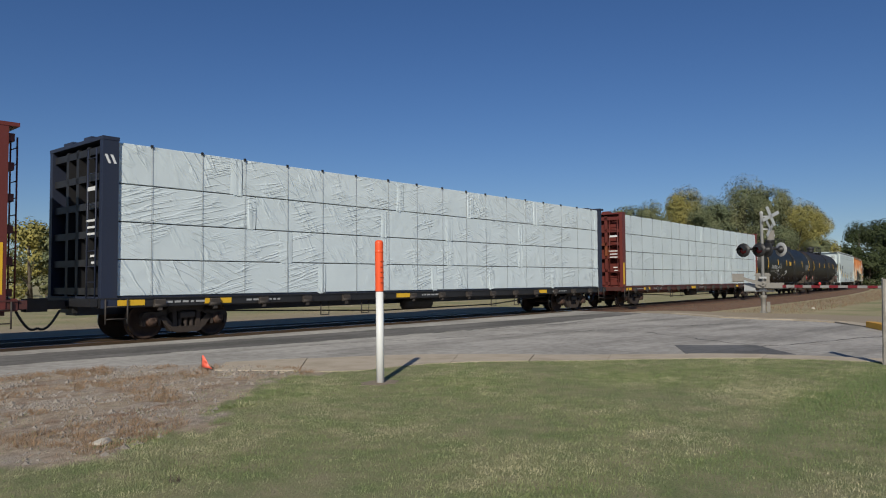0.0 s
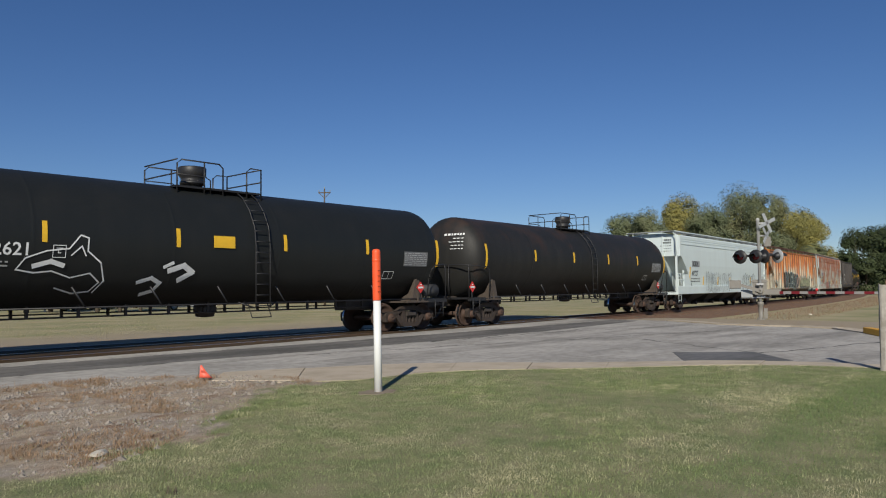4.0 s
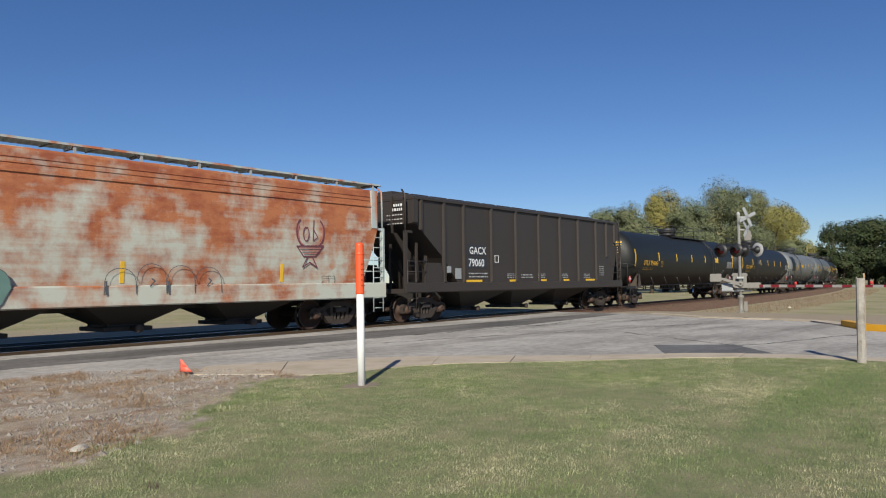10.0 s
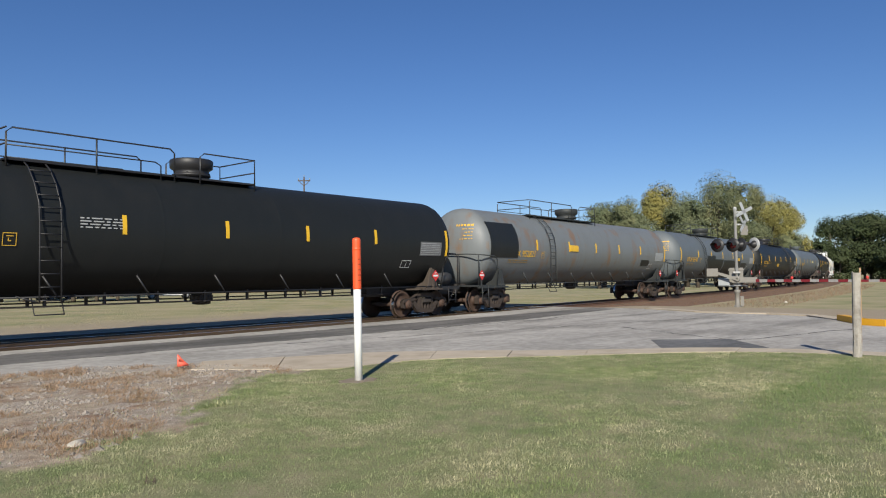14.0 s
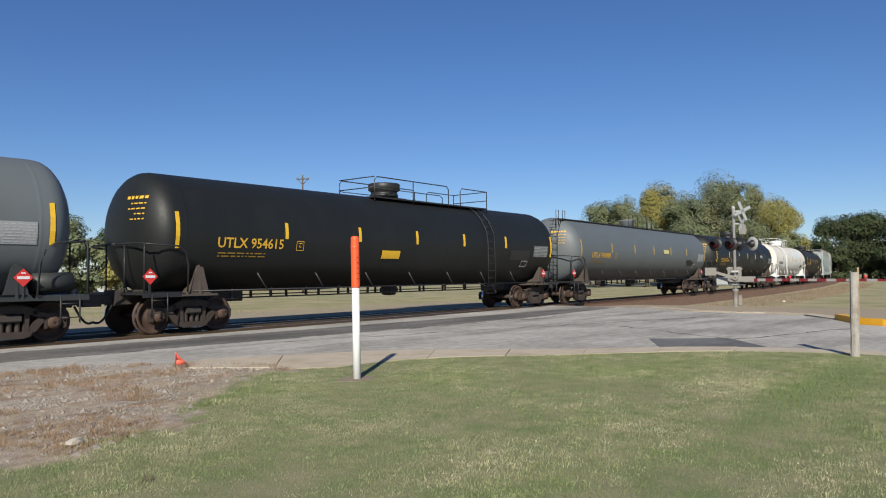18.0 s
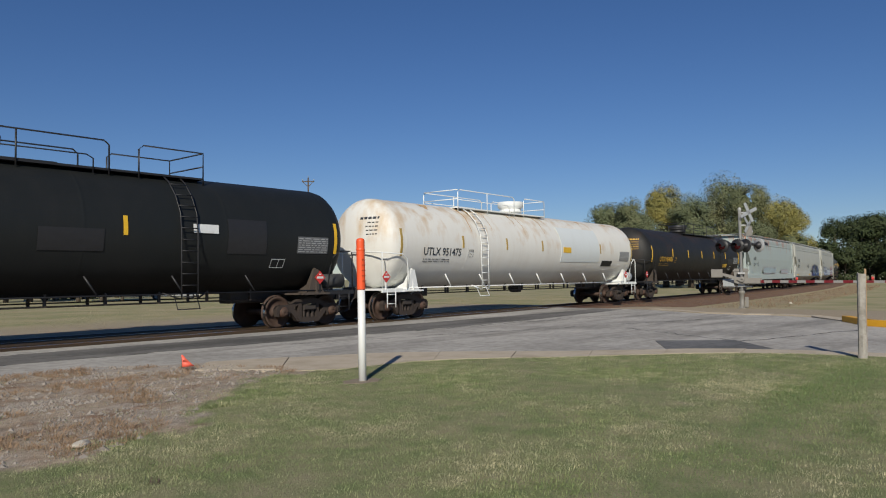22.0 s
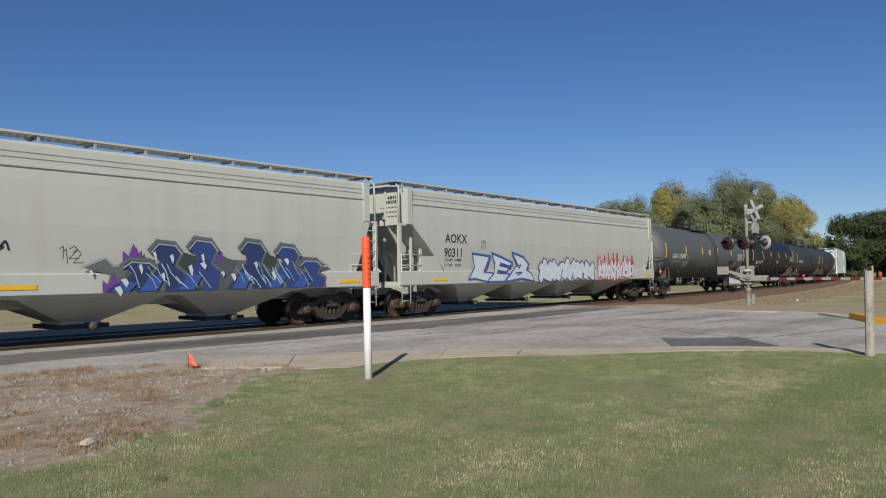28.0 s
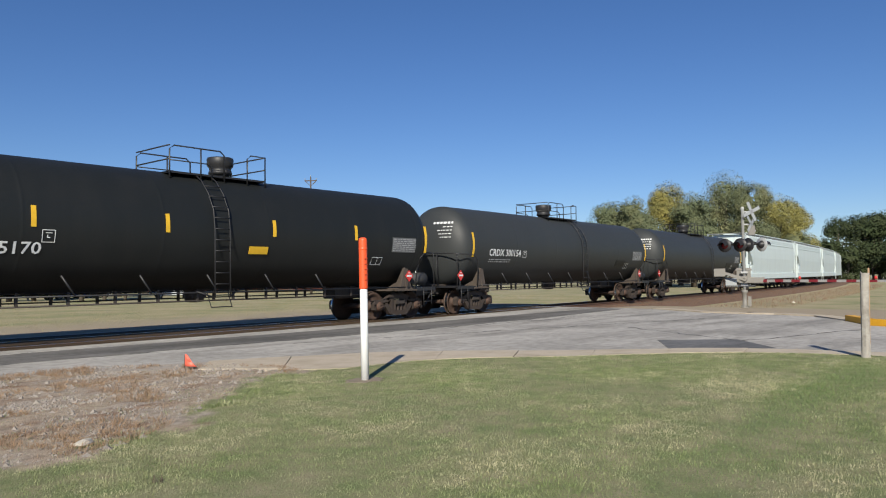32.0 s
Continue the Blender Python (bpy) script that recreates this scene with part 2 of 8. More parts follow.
M["pale_label"] = plain("pale_yellow_label", (0.62, 0.56, 0.24), 0.6, 0, 0.2, 20)
M["pink_label"] = plain("faded_label", (0.5, 0.28, 0.27), 0.6, 0, 0.4, 30)
M["tank_mid"] = car_paint("tank_slate", (0.095, 0.105, 0.107), 0.0, 0.5, 0.55, soot=(0.11, 0.107, 0.10), spec=0.32)
M["tank_grey"] = car_paint("tank_grey", (0.115, 0.133, 0.143), 0.0, 0.4, 0.52, soot=(0.09, 0.085, 0.075))
M["tank_rustgrey"] = car_paint("tank_rusty_grey", (0.16, 0.175, 0.18), 0.42, 0.4, 0.5, ((0.17, 0.1, 0.06), (0.22, 0.15, 0.09)), soot=(0.09, 0.085, 0.075))
M["tank_white"] = car_paint("tank_white", (0.74, 0.73, 0.68), 0.3, 0.3, 0.5, ((0.48, 0.31, 0.15), (0.62, 0.47, 0.29)), 1.0, (0.5, 1.0), soot=(0.5, 0.43, 0.32), top=0.07)
M["pale_patch"] = car_paint("pale_repaint", (0.66, 0.70, 0.70), 0.0, 0.2, 0.5, soot=(0.5, 0.48, 0.42))
M["hop_white"] = car_paint("hopper_pale_blue", (0.60, 0.68, 0.68), 0.0, 0.22, 0.5, soot=(0.35, 0.36, 0.34))
M["hop_rusty"] = car_paint("hopper_orange_rust", (0.44, 0.43, 0.345), 0.80, 0.7, 0.62, ((0.36, 0.115, 0.026), (0.54, 0.225, 0.06)), 2.0, (0.485, 0.62), soot=(0.46, 0.27, 0.10), top=0.085, deep=(0.27, 0.065, 0.022))
M["hop_patchy"] = car_paint("hopper_pale_rust_patches", (0.48, 0.50, 0.43), 0.86, 0.25, 0.6, ((0.34, 0.105, 0.04), (0.50, 0.205, 0.09)), 0.12, (0.465, 0.95), soot=(0.46, 0.29, 0.16), top=0.06, brush=0.30, deep=(0.27, 0.07, 0.032))
M["hop_black"] = car_paint("hopper_dark_brown", (0.040, 0.033, 0.029), 0.2, 0.5, 0.5, ((0.05, 0.032, 0.022), (0.06, 0.04, 0.026)), soot=(0.05, 0.042, 0.034))
M["hop_tan"] = car_paint("hopper_light_grey", (0.475, 0.485, 0.445), 0.0, 0.34, 0.5, soot=(0.3, 0.28, 0.24))
M["hop_pale"] = car_paint("hopper_pale_grey", (0.41, 0.47, 0.455), -0.06, 0.25, 0.5, ((0.4, 0.12, 0.05), (0.5, 0.2, 0.1)), 1.4, (0.5, 0.5), soot=(0.36, 0.35, 0.31), top=0.085)
M["flat_blue"] = car_paint("flatcar_navy", (0.020, 0.028, 0.055), 0.0, 0.4, 0.5)
M["red_sill"] = car_paint("flatcar_dirty_red", (0.085, 0.026, 0.022), 0.15, 0.5, 0.55)
M["rust_under"] = plain("rusty_underside", (0.15, 0.115, 0.08), 0.8, 0.0, 0.4)
M["flat_red"] = car_paint("flatcar_oxide_red", (0.14, 0.028, 0.022), 0.15, 0.4, 0.5)
M["rust_run"] = plain("rust_run", (0.56, 0.37, 0.19), 0.7, 0, 0.4, 5)
M["rust_board"] = plain("rusty_walkway", (0.11, 0.055, 0.04), 0.8, 0.0, 0.5)
M["walk_green"] = plain("grey_green_walkway", (0.17, 0.20, 0.19), 0.6, 0.0, 0.3)
M["stand_grey"] = plain("rusty_grey_stand", (0.26, 0.21, 0.17), 0.75, 0.0, 0.45)
# one even near-black for hopper bays, outlets and dunnage
M["dark_under"] = plain("dull_near_black", (0.04, 0.036, 0.032), 0.8, 0.0, 0.4)


def wrap_material():
    """White plastic sheet with fine slanting creases."""
    m, nt, b = shader("lumber_wrap", 0.38)
    f = noise_tex(nt, 0.9, 5, (0.5, 1, 1.4), shift=80)
    c = mixc(nt, f, (0.585, 0.675, 0.70), (0.685, 0.765, 0.79))
    ridges = None
    for scale, tilt, st in ((1.3, 24, (0.35, 1, 3.4)), (1.7, -14, (0.3, 1, 3.8)), (1.1, 58, (0.5, 1, 3.0))):
        tc, mp = nt.nodes.new("ShaderNodeTexCoord"), nt.nodes.new("ShaderNodeMapping")
        mp.vector_type = "TEXTURE"
        mp.inputs["Rotation"].default_value = (0, radians(tilt), 0)
        mp.inputs["Scale"].default_value = tuple(1 / q for q in st)
        oi, ad = nt.nodes.new("ShaderNodeObjectInfo"), node(nt, "ShaderNodeVectorMath")
        sc = nt.nodes.new("ShaderNodeMath")
        sc.operation = "MULTIPLY"
        sc.inputs[1].default_value = 70.0
        nt.links.new(oi.outputs["Random"], sc.inputs[0])
        nt.links.new(tc.outputs["Object"], mp.inputs[0])
        nt.links.new(mp.outputs[0], ad.inputs[0])
        nt.links.new(sc.outputs[0], ad.inputs[1])
        n = node(nt, "ShaderNodeTexNoise", Scale=scale, Detail=3.0, Roughness=0.5)
        nt.links.new(ad.outputs[0], n.inputs["Vector"])
        thin = ramp(nt, n.outputs["Fac"], [(0.44, (0, 0, 0)), (0.5, (1, 1, 1)), (0.56, (0, 0, 0))])
        thin = mixc(nt, ramp(nt, noise_tex(nt, 0.8, 2, shift=33 + tilt), [(0.48, (0, 0, 0)), (0.64, (1, 1, 1))]), (0.0, 0.0, 0.0), thin)
        ridges = thin if ridges is None else mixc(nt, 1.0, ridges, thin, "ADD")
    nt.links.new(c, b.inputs["Base Color"])
    bump(nt, b, ridges, 0.55, 0.035)
    return m


M["wrap"] = wrap_material()
M["strap"] = plain("dark_strap", (0.27, 0.275, 0.28), 0.5)

# ---- ground materials ----
def ground_material():
    m, nt, b = shader("ground_cover", 0.95, 0, 0.15)
    big = noise_tex(nt, 0.35, 4, coords="World")
    mid = noise_tex(nt, 2.4, 5, coords="World")
    fine = noise_tex(nt, 38, 5, coords="World", rough=0.7)
    soil = mixc(nt, fine, (0.20, 0.18, 0.10), (0.38, 0.345, 0.22))
    green = mixc(nt, fine, (0.105, 0.138, 0.056), (0.25, 0.28, 0.13))
    lawn = mixc(nt, ramp(nt, mid, [(0.35, (0, 0, 0)), (0.68, (1, 1, 1))]), green, soil)
    field = mixc(nt, ramp(nt, big, [(0.36, (0, 0, 0)), (0.62, (1, 1, 1))]), mixc(nt, fine, (0.18, 0.19, 0.085), (0.33, 0.335, 0.175)), mixc(nt, fine, (0.30, 0.255, 0.155), (0.48, 0.41, 0.265)))
    dirt = mixc(nt, fine, (0.25, 0.20, 0.14), (0.46, 0.39, 0.29))
    gravel = mixc(nt, noise_tex(nt, 60, 3, coords="World"), (0.26, 0.22, 0.18), (0.52, 0.455, 0.385))
    russet = mixc(nt, fine, (0.17, 0.10, 0.06), (0.37, 0.245, 0.165))
    gravel = mixc(nt, ramp(nt, noise_tex(nt, 1.1, 6, (0.8, 1.35, 1), coords="World", turn=-34, rough=0.68), [(0.48, (0, 0, 0)), (0.60, (0.9,) * 3)]), gravel, russet)
    gravel = mixc(nt, ramp(nt, noise_tex(nt, 0.8, 4, (0.6, 1.6, 1), coords="World", turn=-34), [(0.44, (0, 0, 0)), (0.56, (1, 1, 1))]), gravel, mixc(nt, fine, (0.30, 0.24, 0.175), (0.55, 0.46, 0.36)))
    gravel = mixc(nt, 1.0, gravel, ramp(nt, noise_tex(nt, 7.0, 6, coords="World", rough=0.75), [(0.36, (0.72, 0.69, 0.66)), (0.62, (1.1, 1.09, 1.07))]), "MULTIPLY")

    def mask(name):
        at = nt.nodes.new("ShaderNodeAttribute")
        at.attribute_name = name
        return at.outputs["Fac"]
    c = mixc(nt, mask("lawn"), field, lawn)
    c = mixc(nt, mask("dirt"), c, dirt)
    c = mixc(nt, mask("gravel"), c, gravel)
    nt.links.new(c, b.inputs["Base Color"])
    bump(nt, b, fine, 0.6, 0.03)
    return m


def asphalt_material(name, lo, hi):
    m, nt, b = shader(name, 0.92, 0, 0.12)
    fine = noise_tex(nt, 90, 4, coords="World", rough=0.7)
    big = noise_tex(nt, 0.45, 5, coords="World")
    lanes = noise_tex(nt, 0.5, 4, (0.25, 1.6, 1), coords="World")
    c = mixc(nt, fine, lo, hi)
    c = mixc(nt, ramp(nt, big, [(0.35, (0, 0, 0)), (0.65, (0.7,) * 3)]), c, tuple(x * 1.3 for x in hi))
    c = mixc(nt, ramp(nt, lanes, [(0.48, (0, 0, 0)), (0.66, (0.65,) * 3)]), c, tuple(x * 0.75 for x in lo))
    c = mixc(nt, 1.0, c, ramp(nt, noise_tex(nt, 5.0, 6, coords="World", rough=0.7), [(0.38, (0.80,) * 3), (0.62, (1.12,) * 3)]), "MULTIPLY")
    nt.links.new(c, b.inputs["Base Color"])
    bump(nt, b, fine, 0.4, 0.006)
    return m


def speckled(name, lo, hi, scale=50, rough=0.9, blotch=None, vary=2.0):
    m, nt, b = shader(name, rough, 0, 0.25)
    fine = noise_tex(nt, scale, 5, coords="World", rough=0.7)
    big = noise_tex(nt, vary, 5, coords="World")
    c = mixc(nt, fine, lo, hi)
    if blotch:
        c = mixc(nt, ramp(nt, big, [(0.45, (0, 0, 0)), (0.7, (0.7,) * 3)]), c, blotch)
    nt.links.new(c, b.inputs["Base Color"])
    bump(nt, b, fine, 0.5, 0.01)
    return m


M["ground"] = ground_material()
M["asphalt"] = asphalt_material("worn_asphalt", (0.26, 0.246, 0.222), (0.425, 0.403, 0.366))
M["asphalt_dark"] = asphalt_material("patched_asphalt", (0.10, 0.096, 0.09), (0.175, 0.167, 0.155))
# warm near-black: the train's shade is put into the bed's colour
M["track_bed"] = asphalt_material("shade_dark_track_bed", (0.044, 0.028, 0.015), (0.080, 0.054, 0.031))
M["asphalt_new"] = asphalt_material("asphalt_patch", (0.10, 0.10, 0.10), (0.17, 0.17, 0.17))
M["concrete"] = speckled("weathered_concrete", (0.40, 0.34, 0.26), (0.60, 0.515, 0.40), 60, 0.9, (0.36, 0.30, 0.22))
M["dusty"] = speckled("dusty_concrete", (0.29, 0.255, 0.215), (0.47, 0.415, 0.35), 45, 0.95, (0.36, 0.32, 0.28), 1.2)
M["ballast"] = speckled("ballast", (0.075, 0.05, 0.036), (0.23, 0.15, 0.108), 16, 0.95, (0.13, 0.07, 0.045))
M["rail"] = plain("rusty_rail", (0.13, 0.07, 0.045), 0.7, 0.0, 0.4)
M["tie"] = plain("old_tie", (0.10, 0.075, 0.055), 0.9, 0.0, 0.4)
M["crack"] = plain("crack_filler", (0.03, 0.03, 0.03), 0.8)
M["kerb_yellow"] = plain("kerb_yellow_paint", (0.75, 0.38, 0.02), 0.6, 0.0, 0.2, 3)

# edges on the plan, x and y in metres
GRASS_EDGE = [(-60, 11.9), (3.67, 11.75), (4.4, 11.5), (5.0, 10.95), (5.6, 10.4), (6.1, 9.75), (6.45, 9.3), (6.8, 8.75), (7.2, 8.45),
              (7.7, 8.4), (8.5, 8.3), (9.2, 7.9), (9.9, 7.25), (10.6, 6.55), (11.3, 5.95), (12.1, 5.25), (12.7, 4.55), (13.1, 3.75),
              (13.3, 2.9), (13.35, 2.0), (13.4, -60)]
ROAD_NEAR = [(-60, 12.2), (3.9, 12.1), (5.2, 11.6), (6.8, 10.9), (7.5, 10.6), (8.4, 10.18), (8.95, 9.86), (9.6, 9.35), (10.1, 8.7), (10.75, 7.9),
             (11.4, 7.1), (12.1, 6.3), (12.85, 5.55), (13.4, 4.75), (13.75, 3.9), (13.9, 3.0), (13.95, 2.0), (14.0, -60)]
ROAD_FAR = [(20.4, -60), (20.5, 2.5), (20.77, 3.69), (21.1, 4.35), (22.85, 5.2), (24.6, 6.6), (25.2, 8.0), (25.1, 8.9), (25.5, 10.6), (26.6, 12.2), (27.4, 13.4), (27.6, 14.6), (27.9, 20.2)]


def inside(poly, x, y):
    c, j = False, len(poly) - 1
    for i in range(len(poly)):
        (xi, yi), (xj, yj) = poly[i], poly[j]
        if (yi > y) != (yj > y) and x < (xj - xi) * (y - yi) / (yj - yi) + xi:
            c = not c
        j = i
    return c


LAWN = GRASS_EDGE + [(13.4, -30), (-30, -30), (-60, -30)]
GRAVEL = [(-30, 12.9), (3.7, 12.5), (5.3, 11.7), (6.3, 10.5), (6.75, 9.4), (6.7, 8.8), (6.0, 8.7), (5.3, 8.2), (4.6, 7.5), (3.8, 6.8), (3.0, 6.2), (2.4, 5.85), (1.6, 6.0), (-30, 6)]
PAVED = ROAD_NEAR + ROAD_FAR + [(-60, 20.2)]


def ragged(x, y):
    """Sideways wander of the lawn's edge against the gravel, in metres."""
    return 0.42 * noise.noise(Vector((x * 1.3, y * 1.3, 3))) + 0.22 * noise.noise(Vector((x * 4.1, y * 4.1, 9)))


def track_gap(x, y):
    """Metres from the track's centre line."""
    if x < S0:
        return abs(y - D)
    return abs(math.hypot(x - S0, y - D - RAD) - RAD)


def ground_z(x, y):
    if inside(PAVED, x, y):
        return -0.12
    z = 0.0
    if x > 24:
        t = min(1, max(0, (x - 29) / 12))
        z = -0.45 * t * t * (3 - 2 * t) - 0.02
    elif not inside(LAWN, x, y):
        z = -0.06
    else:
        z = 0.02 + 0.012 * noise.noise(Vector((x * 0.6, y * 0.6, 0)))
        if x < 7 and y > 5.5 and inside(GRAVEL, x, y):
            z += 0.022 * noise.noise(Vector((x * 2.2, y * 2.2, 4))) + 0.02 * noise.noise(Vector((x * 6.5, y * 6.5, 8)))
    g = track_gap(x, y)
    if x > 26 and g < 3.2:
        z = min(z, -0.4)
    return z


def build_ground():
    xs = np.concatenate([np.array([-3000, -1200, -500, -250, -120, -60, -30, -15, -8, -4, -1]), np.arange(0, 15, 0.14), np.arange(15, 60, 1.0),
                         np.arange(60, 160, 4), np.array([160, 180, 210, 260, 340, 450, 600, 900, 1500, 3000])])
    ys = np.concatenate([np.array([-3000, -1000, -300, -100, -40, -15, -6]), np.arange(-2, 13.4, 0.14), np.arange(13.5, 40, 0.7), np.arange(40, 120, 4),
                         np.array([120, 140, 170, 220, 300, 450, 700, 1200, 3000])])
    verts, lawn, dirt, gravel = [], [], [], []
    for x in xs:
        for y in ys:
            verts.append((x, y, ground_z(x, y)))
            jx, jy = x + ragged(x, y), y - ragged(x, y)
            lawn.append(1.0 if inside(LAWN, x, y) else 0.0)
            gravel.append(1.0 if inside(GRAVEL, jx, jy) else 0.0)
            d = 0.0
            if 20.2 < y < 30 and x < 60:
                d = min(1.0, max(0.0, 1.35 - abs(y - 23.2) / 3.6)) * (0.95 if x < 45 else 0.3)
            if 24 < x < 36 and y < 16:
                d = max(d, min(1.0, max(0, (33 - x) / 3)))
            if x > 27.5 and y < 60 and 2.6 < track_gap(x, y) < 6.2 and math.hypot(x - S0, y - D - RAD) > RAD:
                d = max(d, 0.45)
            dirt.append(d)
    ny = len(ys)
    faces = [(i * ny + j, (i + 1) * ny + j, (i + 1) * ny + j + 1, i * ny + j + 1) for i in range(len(xs) - 1) for j in range(ny - 1)]
    me = bpy.data.meshes.new("ground")
    me.from_pydata(verts, [], faces)
    for name, vals in (("lawn", lawn), ("dirt", dirt), ("gravel", gravel)):
        me.attributes.new(name, "FLOAT", "POINT").data.foreach_set("value", vals)
    me.polygons.foreach_set("use_smooth", [True] * len(faces))
    me.materials.append(M["ground"])
    tagged(new("ground", me), "mown patchy lawn with gravel, dirt and dry field beyond", "ground", kind="structure")


def sheet(name, outline, z0, z1, material, label, category):
    """A flat slab with the given outline."""
    bm = bmesh.new()
    vs = [bm.verts.new((x, y, z1)) for x, y in outline]
    face = bm.faces.new(vs)
    if face.normal.z < 0:
        face.normal_flip()
    ext = bmesh.ops.extrude_face_region(bm, geom=[face])
    bmesh.ops.translate(bm, vec=(0, 0, z0 - z1), verts=[g for g in ext["geom"] if isinstance(g, bmesh.types.BMVert)])
    bmesh.ops.recalc_face_normals(bm, faces=bm.faces)
    bmesh.ops.triangulate(bm, faces=[f for f in bm.faces if len(f.verts) > 4])
    me = bpy.data.meshes.new(name)
    bm.to_mesh(me)
    bm.free()
    me.materials.append(material)
    return tagged(new(name, me), label, category, kind="structure")


def build_paving():
    sheet("road", PAVED, -0.3, 0.0, M["asphalt"], "worn grey asphalt road over the level crossing", "road")
    sheet("crossing_pavement", [(-60, 13.75), (7, 13.66), (10.3, 13.58), (15.5, 13.35), (20, 13.5), (27.0, 14.3), (27.2, 15.6), (20, 15.35), (10, 15.45), (-60, 15.6)], -0.1, 0.006, M["asphalt_dark"],
          "darker asphalt strip laid beside the rails", "pavement")
    # strip under the train, its colour darkened to deepen the shade there
    sheet("track_bed", [(-60, 16.45), (10, 16.45), (18, 16.9), (27.4, 17.7), (27.6, 20.0), (-60, 19.6)], -0.1, 0.005, M["track_bed"], "asphalt between and beside the rails, coloured dark for the train's shade", "pavement")
    sheet("asphalt_patch", [(14.34, 6.86), (15.33, 5.57), (13.9, 4.35), (13.2, 5.2), (12.62, 5.8)], -0.1, 0.006, M["asphalt_new"], "dark square asphalt patch in the road", "pavement")
    # concrete apron between road and lawn, in slabs
    near, far = GRASS_EDGE, ROAD_NEAR
    apron = thing("pavement", "weathered tan concrete gutter slabs edging the road", "pavement", kind="structure")

    def along(line, n):
        pts = [Vector((p[0], p[1])) for p in line[1:-1]]
        d = [0]
        for i in range(1, len(pts)):
            d.append(d[-1] + (pts[i] - pts[i - 1]).length)
        out = []
        for k in range(n + 1):
            t = d[-1] * k / n
            i = max(j for j in range(len(d)) if d[j] <= t + 1e-9)
            i = min(i, len(pts) - 2)
            u = (t - d[i]) / (d[i + 1] - d[i])
            out.append(pts[i].lerp(pts[i + 1], u))
        return out
    n = 11
    a, b = along(near, n * 4), along(far, n * 4)
    for k in range(n):
        pa, pb = a[k * 4:k * 4 + 5], b[k * 4:k * 4 + 5]
        g = 0.006 if k > 1 else -0.01
        pa = [p.copy() for p in pa]
        pb = [p.copy() for p in pb]
        for q in (pa, pb):
            q[0] = q[0].lerp(q[1], g / max(0.01, (q[1] - q[0]).length))
            q[4] = q[4].lerp(q[3], g / max(0.01, (q[3] - q[4]).length))
        ring = [(p.x, p.y) for p in pa] + [(p.x, p.y) for p in reversed(pb)]
        part("slab", Geo().prism(ring, "z", -0.15, 0.022 + 0.004 * (k % 3) if k > 1 else 0.012 + 0.001 * k), M["concrete" if k > 1 else "dusty"], apron)
    # yellow kerb and the plain kerb across the road
    kerb = thing("kerb", "low concrete kerb with a yellow painted end", "kerb", kind="structure")
    line = [(20.55, 0.5), (20.6, 2.5), (20.85, 3.75), (21.2, 4.4), (22.9, 5.3)]
    for (x0, y0), (x1, y1) in zip(line, line[1:]):
        d = Vector((x1 - x0, y1 - y0)).normalized()
        nrm = Vector((d.y, -d.x)) * 0.22
        part("kerbstone", Geo().prism([(x0, y0), (x1, y1), (x1 + nrm.x, y1 + nrm.y), (x0 + nrm.x, y0 + nrm.y)], "z", -0.15, 0.16), M["kerb_yellow"], kerb, "yellow painted kerbstone")
    line = [(22.95, 5.35), (24.8, 6.6), (25.4, 8.0), (25.3, 8.9), (25.7, 10.6), (26.8, 12.2), (27.5, 13.4)]
    for (x0, y0), (x1, y1) in zip(line, line[1:]):
        d = Vector((x1 - x0, y1 - y0)).normalized()
        nrm = Vector((d.y, -d.x)) * 0.5
        part("kerbstone", Geo().prism([(x0, y0), (x1, y1), (x1 + nrm.x, y1 + nrm.y), (x0 + nrm.x, y0 + nrm.y)], "z", -0.15, 0.03), M["concrete"], kerb)
    # cracks in the asphalt
    rnd = random.Random(4)
    cracks = Geo()
    for (x0, y0), (x1, y1), n in (((9.5, 12.9), (22, 9.0), 26), ((17.5, 9.2), (15.2, 5.6), 10), ((18.5, 12.9), (25.0, 11.0), 14), ((13.7, 13.2), (21, 13.0), 14), ((14.6, 5.5), (19.5, 4.2), 12), ((-14, 13.72), (7, 13.66), 60), ((7, 13.66), (15.5, 13.36), 26), ((15.5, 13.36), (20, 13.5), 14), ((-14, 15.6), (10, 15.46), 60)):
        pts = [(x0 + (x1 - x0) * i / n + rnd.uniform(-0.09, 0.09), y0 + (y1 - y0) * i / n + rnd.uniform(-0.12, 0.12)) for i in range(n + 1)]
        for (ax, ay), (bx, by) in zip(pts, pts[1:]):
            d = Vector((bx - ax, by - ay)).normalized()
            w = rnd.uniform(0.010, 0.028)
            cracks.add([(ax + d.y * w, ay - d.x * w, 0.005), (bx + d.y * w, by - d.x * w, 0.005), (bx - d.y * w, by + d.x * w, 0.005), (ax - d.y * w, ay + d.x * w, 0.005)], [(0, 1, 2, 3)])
    thing("asphalt_crack", "dark irregular cracks in the asphalt", "crack", kind="structure", geo=cracks, material=M["crack"])


